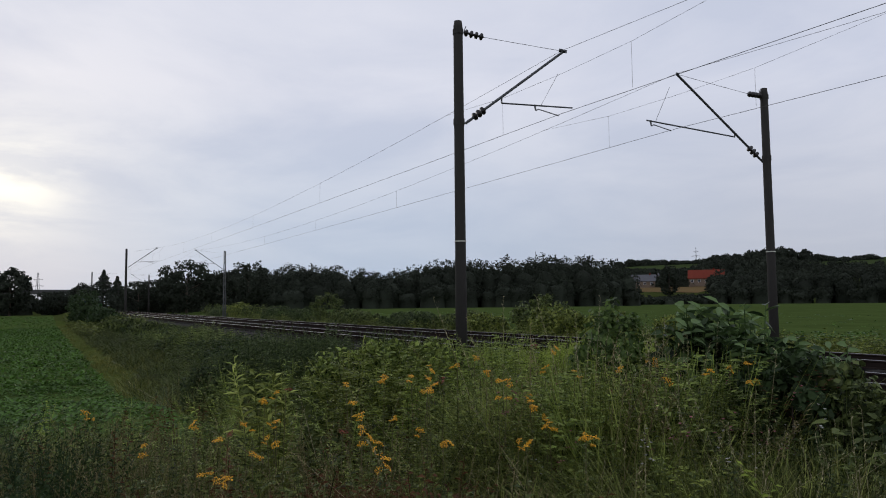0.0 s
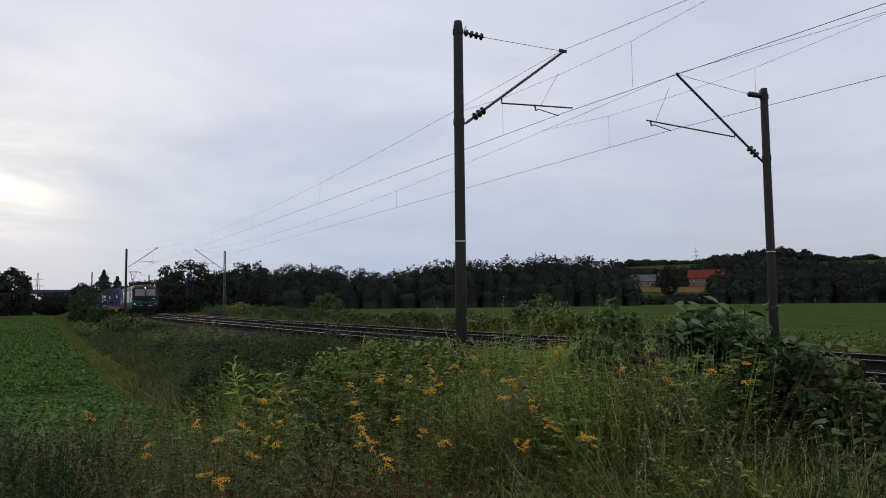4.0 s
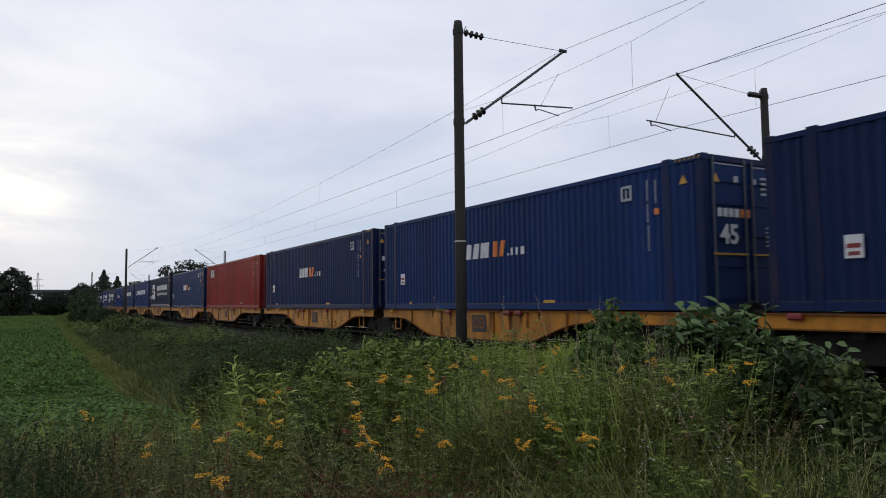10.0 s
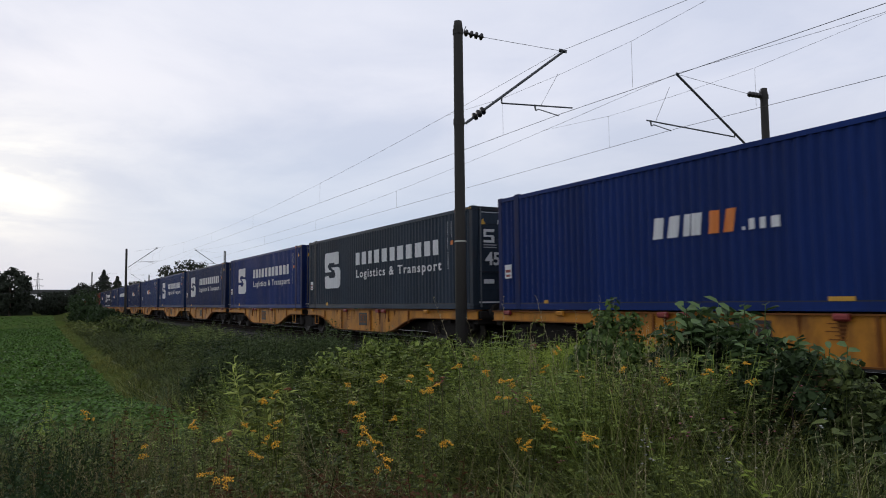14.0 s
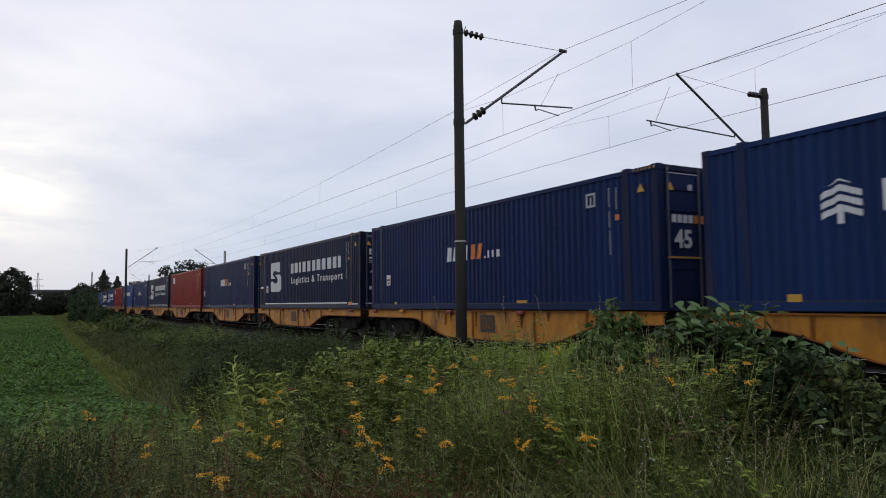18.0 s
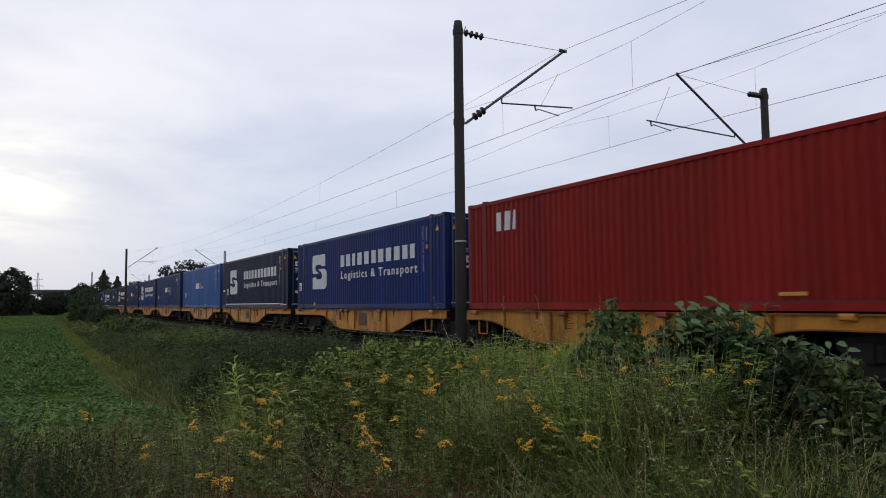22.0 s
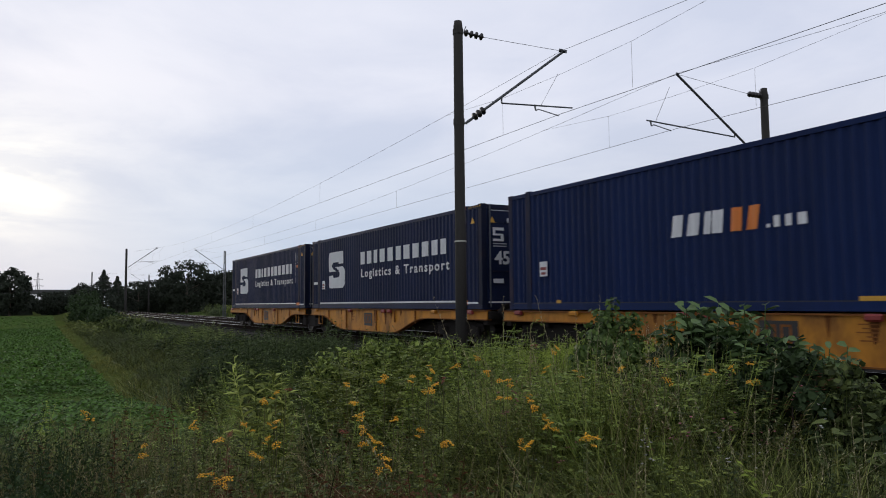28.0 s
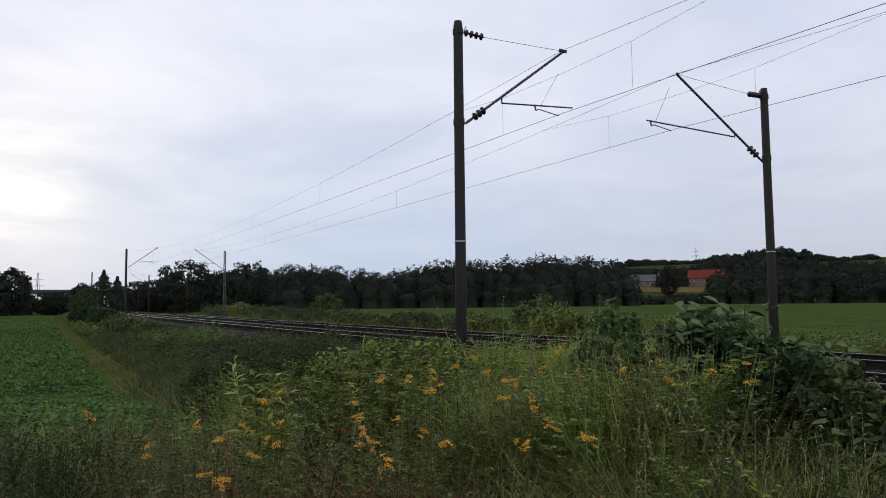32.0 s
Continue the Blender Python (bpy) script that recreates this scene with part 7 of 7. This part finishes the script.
p = np.concatenate([spots(700, -9.2, -4.4, -7.9, -5.2, 41), spots(90, -4.2, -1.0, -9.6, -6.4, 43)])
# fringe given dark leaves to paint the shadow at the large plants' feet
q = spots(55, -4.75, -3.3, -7.4, -6.5, 53)
scatter("ferny_fringe", "feather", "leaf_dark", q, sightline(q, 0.088, -0.25, 0.08, 53), "ferny weeds before the large-leaved plants, leaf colour darkened for shade", "weeds", 6, 0.8, 53, 0.25)
q = spots(110, -5.3, -4.3, -7.5, -6.55, 48)
scatter("tall_grass", "grass", "mound_grass", q, sightline(q, 0.060, -0.3, 0.06, 48), "tall light green grass before the large-leaved plants", "grass", 6, 1.0, 48, 0.2)
scatter("mound_grass", "grass", "mound_grass", p, np.minimum(sightline(p, 0.078, -0.22, 0.10, 41), 1.0), "light green grass tips over the mound", "grass", 8, 1.4, 41, 0.45)
p = spots(240, -6.0, -2.5, -11.8, -9.2, 42)
scatter("dry_bents", "straw", "straw", p, tall(p, 0.55, 0.9, 42), "thin dry grass stalks low in the weeds", "grass", 8, 1.2, 42, 0.3)
p = spots(75, -6.4, -2.6, -9.8, -6.6, 47, lambda x, y: 1 - 0.7 * right_side(x, y))
scatter("crossing_stalks", "stalk", "stalk", p, tall(p, 0.8, 1.25, 47), "long pale dry stalks lying across the weeds", "grass", 8, 1.0, 47, 0.6)
# short grass on the trodden strip
p = spots(4200, -110, -15, -9.8, -6.0, 38, lambda x, y: 1.0 if -9.5 < y - bend(x) < -7.6 else 0.0)
q = spots(2200, -40, -11.5, -9.5, -6.2, 52, lambda x, y: patch(x, y, 0.5, 4.0, 0.1))
scatter("verge_grass", "sward", "path_grass", q, tall(q, 0.25, 0.6, 52), "soft green grass at the end of the trodden strip", "grass", 5, 1.6, 52, 0.3)
scatter("path_grass", "sward", "path_grass", p, tall(p, 0.12, 0.38, 38), "short yellowish grass on the trodden strip", "grass", 5, 2.2, 38, 0.2)
# the bank further along the line
p = spots(7000, -90, -12, -9.6, -3.3, 6, lambda x, y: bank(x, y) * patch(x, y, 0.3, 3.0, 0.2))
scatter("bank_grass", "sward", "bank", p, tall(p, 0.45, 0.9, 6), "rough grass on the railway bank", "grass", 8, 1.7, 6, 0.3)
p = spots(1000, -60, -12, -7.4, -3.4, 7, lambda x, y: bank(x, y) * patch(x, y, 0.25, 7.0, 0.1))
scatter("bank_weeds", "broad", "leaf_dark", p, tall(p, 0.45, 0.95, 7), "rank weeds on the railway bank", "weeds", 6, 1.3, 7)
p = spots(800, -150, -60, -10.6, -3.3, 8, lambda x, y: bank(x, y))
scatter("distant_bank_weeds", "broad", "leaf", p, tall(p, 0.7, 1.3, 8), "rank weeds along the distant bank", "weeds", 6, 2.2, 8)
p = spots(2400, -130, -13, -4.2, -1.5, 45, lambda x, y: 1.0 if -3.7 < y - bend(x) < -2.25 else 0.0)
scatter("trackside_grass", "sward", "bank", p, tall(p, 0.3, 0.62, 45), "rough dark grass along the edge of the ballast", "grass", 6, 2.0, 45, 0.25)
# tall dark stand before the track
p = spots(420, -17.5, -10.3, -8.9, -6.0, 9)
scatter("mugwort", "rod", "mugwort", p, sightline(p, 0.038, -0.75, 0.06, 9), "tall dark narrow-leaved weeds before the track", "weeds", 6, 0.7, 9, 0.08)
p = spots(60, -17.0, -11.0, -8.9, -6.4, 81)
scatter("tall_mugwort", "rod", "mugwort", p, sightline(p, 0.024, -0.4, 0.06, 81), "tall thin dark stalks before the track", "weeds", 6, 0.5, 81, 0.08)
p = spots(120, -11.0, -8.0, -7.9, -6.0, 10)
scatter("elder_shoots", "feather", "bramble", p, sightline(p, 0.052, -0.4, 0.02, 10), "leafy green elder shoots before the track", "weeds", 6, 0.8, 10, 0.1)
for k, (x, y, h, w) in enumerate([(-13.7, -8.9, 0.85, 1.1), (-13.2, -8.3, 1.25, 1.2), (-13.6, -7.6, 1.2, 1.3), (-12.9, -7.15, 1.25, 1.2), (-12.9, -6.5, 1.0, 1.2), (-11.6, -8.6, 0.8, 1.1), (-11.4, -7.8, 0.9, 1.1), (-16.5, -7.2, 1.2, 1.5)]):
    bush(x, y, h, w, 90 + k, "mugwort", "dark grey-green bushy mugwort before the track", 0.045, 120, 50)
for k, (x, y, h, w) in enumerate([(-8.7, -8.3, 1.12, 0.95), (-8.4, -7.9, 1.2, 1.0), (-8.1, -7.4, 1.1, 0.9)]):
    bush(x, y, h, w, 100 + k, "leaf_mid", "fresh green elder bush on the bank", 0.045, 110, 40)
p = spots(110, -9.2, -7.2, -8.9, -7.3, 82, lambda x, y: ramp01(bearing(x, y), 20.5, 22.5) * (1 - ramp01(bearing(x, y), 27.0, 29.0)))
scatter("elder_fronds", "feather", "leaf", p, sightline(p, 0.055, -0.35, 0.02, 82), "fresh green fronds round the elder bush", "weeds", 8, 1.3, 82, 0.3)
p = spots(5200, -75, -14, -8.9, -5.6, 69, lambda x, y: ramp01(y - bend(x), -8.6, -7.9))
scatter("slope_grass", "sward", "bank", p, tall(p, 0.3, 0.7, 69), "rough grass on the slope beside the trodden strip", "grass", 8, 1.6, 69, 0.3)
p = spots(1000, -60, -14, -8.6, -5.8, 70, lambda x, y: patch(x, y, 0.35, 6.0))
scatter("slope_weeds", "broad", "leaf_dark", p, tall(p, 0.35, 0.75, 70), "low green weeds on the slope", "weeds", 8, 1.2, 70, 0.25)
p = spots(1300, -85, -20, -7.2, -3.6, 55, lambda x, y: 1.0 if -6.8 < y - bend(x) < -4.2 else 0.0)
scatter("scrub", "broad", "shrub", p, tall(p, 0.4, 0.85, 55), "dense green scrub along the bank", "weeds", 8, 1.8, 55, 0.2)
p = spots(320, -62, -30, -6.8, -4.4, 56)
scatter("yellowing_weeds", "feather", "leaf_mid", p, tall(p, 0.5, 0.9, 56), "yellowish green weeds along the bank", "weeds", 6, 1.3, 56, 0.2)
p = spots(5, -5.85, -5.65, -10.18, -9.98, 11)
scatter("goldenrod", "plume", "mound_grass", p, sightline(p, 0.045, -0.35, 0.0, 11), "tall light green goldenrod shoots", "weeds", 6, 1.1, 11, 0.06)
# bramble clump and large-leaved balsam
bush(-5.45, -6.75, 1.54, 0.75, 110, "elder", "upright green bush with light leaf tips", 0.042, 120, 36)
bush(-5.05, -6.35, 1.3, 0.6, 111, "leaf_dark", "upright green bush with light leaf tips", 0.045, 110, 32)
bush(-3.5, -6.4, 1.1, 0.6, 112, "leaf_dark", "dark bramble bush beside the track", 0.08, 70, 26)
bush(-3.1, -6.45, 0.9, 0.6, 113, "leaf_dark", "dark bramble bush beside the track", 0.055, 90, 30)
for k, (x, y, h, w) in enumerate([(-3.5, -6.7, 1.34, 0.6), (-3.3, -6.45, 1.30, 0.6), (-3.8, -6.75, 1.2, 0.5), (-3.12, -6.4, 1.15, 0.5), (-2.95, -6.6, 0.9, 0.5)]):
    bush(x, y, h, w, 114 + k, "leaf_dark" if k % 2 else "shrub", "dark bramble bush before the track", 0.048, 75, 30)
p = np.concatenate([spots(44, -4.9, -4.2, -6.6, -5.9, 12), spots(26, -4.4, -3.75, -6.3, -5.7, 14), spots(18, -4.15, -3.7, -6.2, -5.7, 39), spots(13, -3.98, -3.62, -6.0, -5.5, 44)])
top = np.where(p[:, 0] + 0.3 * (p[:, 1] + 6) > -4.15, 0.98, 1.30) - np.random.default_rng(12).uniform(0, 0.38, len(p))
BALSAM = []
for k in range(8):
    tv, tq = template("balsam", np.random.default_rng(140 + k))
    BALSAM.append(bulk("balsam", tv * np.array([0.9, 0.9, 1.0]), tq, M["balsam"]))
rng = np.random.default_rng(14)
for k, ((x, y, z), tz) in enumerate(zip(p, top)):
    ob = new("balsam_plant", BALSAM[k % 8])
    ob.location = (x, y, z)
    ob.rotation_euler = (rng.normal(0, 0.08), rng.normal(0, 0.08), rng.uniform(0, 6.283))
    ob.scale = (tz - z,) * 3
    tagged(ob, "tall dark green plant with large drooping pointed leaves", "plant", "large-leaved plants by the track")
# weeds under the balsam, its shade painted in with the dark leaf colour
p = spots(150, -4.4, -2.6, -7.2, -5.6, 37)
scatter("shaded_weeds", "broad", "leaf_dark", p, 0.62 - p[:, 2] - np.random.default_rng(3).uniform(0, 0.4, len(p)), "green weeds below the large-leaved plants, coloured dark for shade", "weeds", 6, 0.8, 37)
# short grass about the camera's stand
rng = np.random.default_rng(50)
p = np.array([(x, y, ground_z(x, y) - 0.02) for x, y in zip(rng.uniform(-4.5, 7, 1900), rng.uniform(-17, -4, 1900)) if math.hypot(x, y - EYE[1]) > 0.7])
scatter("short_grass", "sward", "grass", p, np.random.default_rng(51).uniform(0.15, 0.32, len(p)), "short green grass round the standpoint", "grass", 5, 2.2, 50, 0.25)
# far side of the line
p = spots(1000, -90, -8, 7.9, 14.5, 15, lambda x, y: patch(x, y, 0.2, 21.0, 0.2))
scatter("far_side_weeds", "broad", "leaf", p, tall(p, 0.5, 1.1, 15), "green weeds beyond the far track", "weeds", 6, 1.5, 15)
p = spots(1400, -90, -6, 7.6, 15.0, 16)
scatter("far_side_grass", "sward", "grass", p, tall(p, 0.5, 0.9, 16), "long grass beyond the far track", "grass", 6, 1.8, 16)


# crop field beside the bank, in plants where it lies near
def crop_edge(x, y):
    return 1.0 if y < bend(x) - 9.6 + 0.25 * noise.noise(Vector((x * 0.4, 2, 0))) else 0.0


p = spots(2600, -28, -8.5, -15.5, -9.1, 17, crop_edge)
scatter("crop_plants", "crop", "crop", p, tall(p, 0.34, 0.46, 17), "leafy green crop plants in the field", "crop", 8, 0.85, 17)
p = np.concatenate([spots(7500, -95, -27, -19.5, -9.0, 18, crop_edge), spots(3600, -200, -90, -34, -6.0, 19, crop_edge)])
scatter("distant_crop", "tuft", "crop", p, tall(p, 0.34, 0.46, 18), "leafy green crop plants in the field", "crop", 6, 0.8, 18)
p = spots(300, -22, -7, 8.0, 13.5, 63)
scatter("far_side_scrub", "broad", "leaf", p, tall(p, 0.6, 1.1, 63), "dark green weeds beyond the far track", "weeds", 6, 1.4, 63)
p = np.concatenate([spots(3000, -70, -9, 14.5, 27, 20), spots(2500, -120, -12, 27, 75, 64, lambda x, y: 1 - (y - 27) / 50)])
scatter("north_crop", "tuft", "crop", p, tall(p, 0.2, 0.32, 20), "leafy green crop plants beyond the railway", "crop", 6, 1.5, 20)


# flowering tansy, one thing to a plant
def flower_mesh(seed, mat):
    rng = np.random.default_rng(seed)
    g = Geo()
    for k in range(15):
        r = 0.040 * math.sqrt((k + 0.5) / 15)
        a = 2.4 * k
        c = Vector((math.cos(a) * r, math.sin(a) * r, rng.uniform(-0.008, 0.008) - 3 * r * r))
        q = 0.0075 * rng.uniform(0.8, 1.2)
        g.lathe(c, c + Vector((0, 0, 0.009)), [(0, q * 0.6), (0.4, q), (1.0, q * 0.6)], 6)
    return g.mesh("flower_head", mat)


FLOWERS = [flower_mesh(k, M["petal"]) for k in range(4)] + [flower_mesh(9, M["petal_dull"])]


def tansy(x, y, z, k):
    rng = np.random.default_rng(500 + k)
    gz = ground_z(x, y)
    root = thing("tansy", "orange-yellow flowering tansy standing among green weeds", "flower", "flowering tansy on the bank", pose(x, y, gz))
    h = max(z - gz, 0.3)
    lean = rng.uniform(-0.08, 0.08, 2)
    part("stem", Geo().rod((lean[0], lean[1], -0.05), (0, 0, h), 0.004, 0.002, 5), M["stem"], root)
    tv, tq = template("feather", rng)
    me = bulk("leaves", tv * np.array([0.8 * h, 0.8 * h, 0.88 * h]), tq, M["leaf"])
    part("leaves", me, None, root)
    for j in range(int(rng.integers(2, 4))):
        ob = part("flower_head", FLOWERS[(k + j) % 4 if k % 9 != 4 else 4], None, root)
        ob.location = (rng.uniform(-0.05, 0.05) * (j > 0), rng.uniform(-0.05, 0.05) * (j > 0), h + rng.uniform(-0.05, 0.01) * (j > 0))
        ob.rotation_euler = (rng.uniform(-0.2, 0.8), rng.uniform(-0.9, 0.1), rng.uniform(0, 6))
        s = rng.uniform(0.5, 0.9) * (0.6 if k % 9 == 4 else 1)
        ob.scale = (s, s, s)
    return root


BLOOMS = [(-5.44, -11.45, 0.55), (-5.11, -10.8, 0.48), (-4.7, -11.16, 0.43), (-4.74, -10.71, 0.42), (-4.78, -10.66, 0.43), (-4.98, -10.51, 0.46), (-5.62, -10.19, 0.52), (-5.38, -10.16, 0.61), (-5.0, -10.26, 0.45), (-4.67, -10.43, 0.41), (-4.46, -10.59, 0.36), (-4.12, -10.82, 0.31), (-4.2, -10.9, 0.33), (-5.09, -10.18, 0.66), (-5.11, -9.7, 0.67), (-5.33, -9.57, 0.49), (-5.22, -9.36, 0.69), (-5.05, -9.62, 0.45), (-5.13, -9.17, 0.69), (-5.39, -8.86, 0.74), (-4.96, -9.08, 0.68), (-4.69, -9.22, 0.63), (-4.96, -8.97, 0.68), (-5.25, -8.67, 0.74), (-5.69, -8.23, 0.77), (-4.95, -8.57, 0.71), (-4.61, -8.58, 0.67), (-4.55, -8.71, 0.56), (-4.86, -8.39, 0.49)]
BLOOMS += [(-4.56, -8.39, 0.46), (-4.81, -8.09, 0.73), (-5.88, -7.43, 0.83), (-5.65, -7.28, 0.81), (-4.1, -8.59, 0.42), (-4.31, -8.48, 0.43), (-3.83, -8.99, 0.34), (-3.93, -8.99, 0.36), (-4.18, -9.42, 0.35), (-4.41, -9.45, 0.4), (-4.75, -9.49, 0.43), (-4.62, -9.93, 0.41), (-4.66, -9.78, 0.42), (-4.48, -9.81, 0.38), (-4.37, -9.8, 0.36), (-4.19, -9.86, 0.32), (-4.01, -9.92, 0.29), (-4.48, -8.48, 0.57), (-4.52, -8.0, 0.71), (-3.72, -8.6, 0.38), (-5.53, -6.98, 0.83), (-4.53, -7.11, 0.76), (-3.82, -7.26, 0.73), (-3.89, -7.68, 0.69), (-4.36, -7.66, 0.73), (-3.82, -6.85, 0.76), (-3.42, -7.3, 0.69), (-3.69, -8.62, 0.37), (-3.82, -7.06, 0.75)]
TANSIES = [tansy(x, y, z, k) for k, (x, y, z) in enumerate(BLOOMS)]


# ---- motion: the whole train runs through at about 100 km/h ----
def progress(t):
    """Where the first container's rear edge is along the line at t seconds."""
    k = (t - 18) / 10
    return 258.418 + 276.482 * k - 0.8241 * k ** 2 + 0.13765 * k ** 3 + 0.31282 * k ** 4


def motions():
    for ob, behind, z in CARS:
        rows = []
        for i in range(33):
            x = progress(float(i)) + behind
            rows.append((float(i), pose(x, bend(x), z, 0, 0, math.degrees(math.atan(bend_slope(x))))))
        walk(ob, rows)
    # the flowering plants sway a little
    for k, ob in enumerate(TANSIES):
        m = ob.matrix_basis.copy()
        rows = []
        for i in range(17):
            t = 2.0 * i
            rows.append((t, m @ pose(0, 0, 0, 0.7 * math.sin(0.9 * t + k), 0.7 * math.sin(0.7 * t + 2.1 * k) + 0.02 * t, 0)))
        walk(ob, rows)


motions()
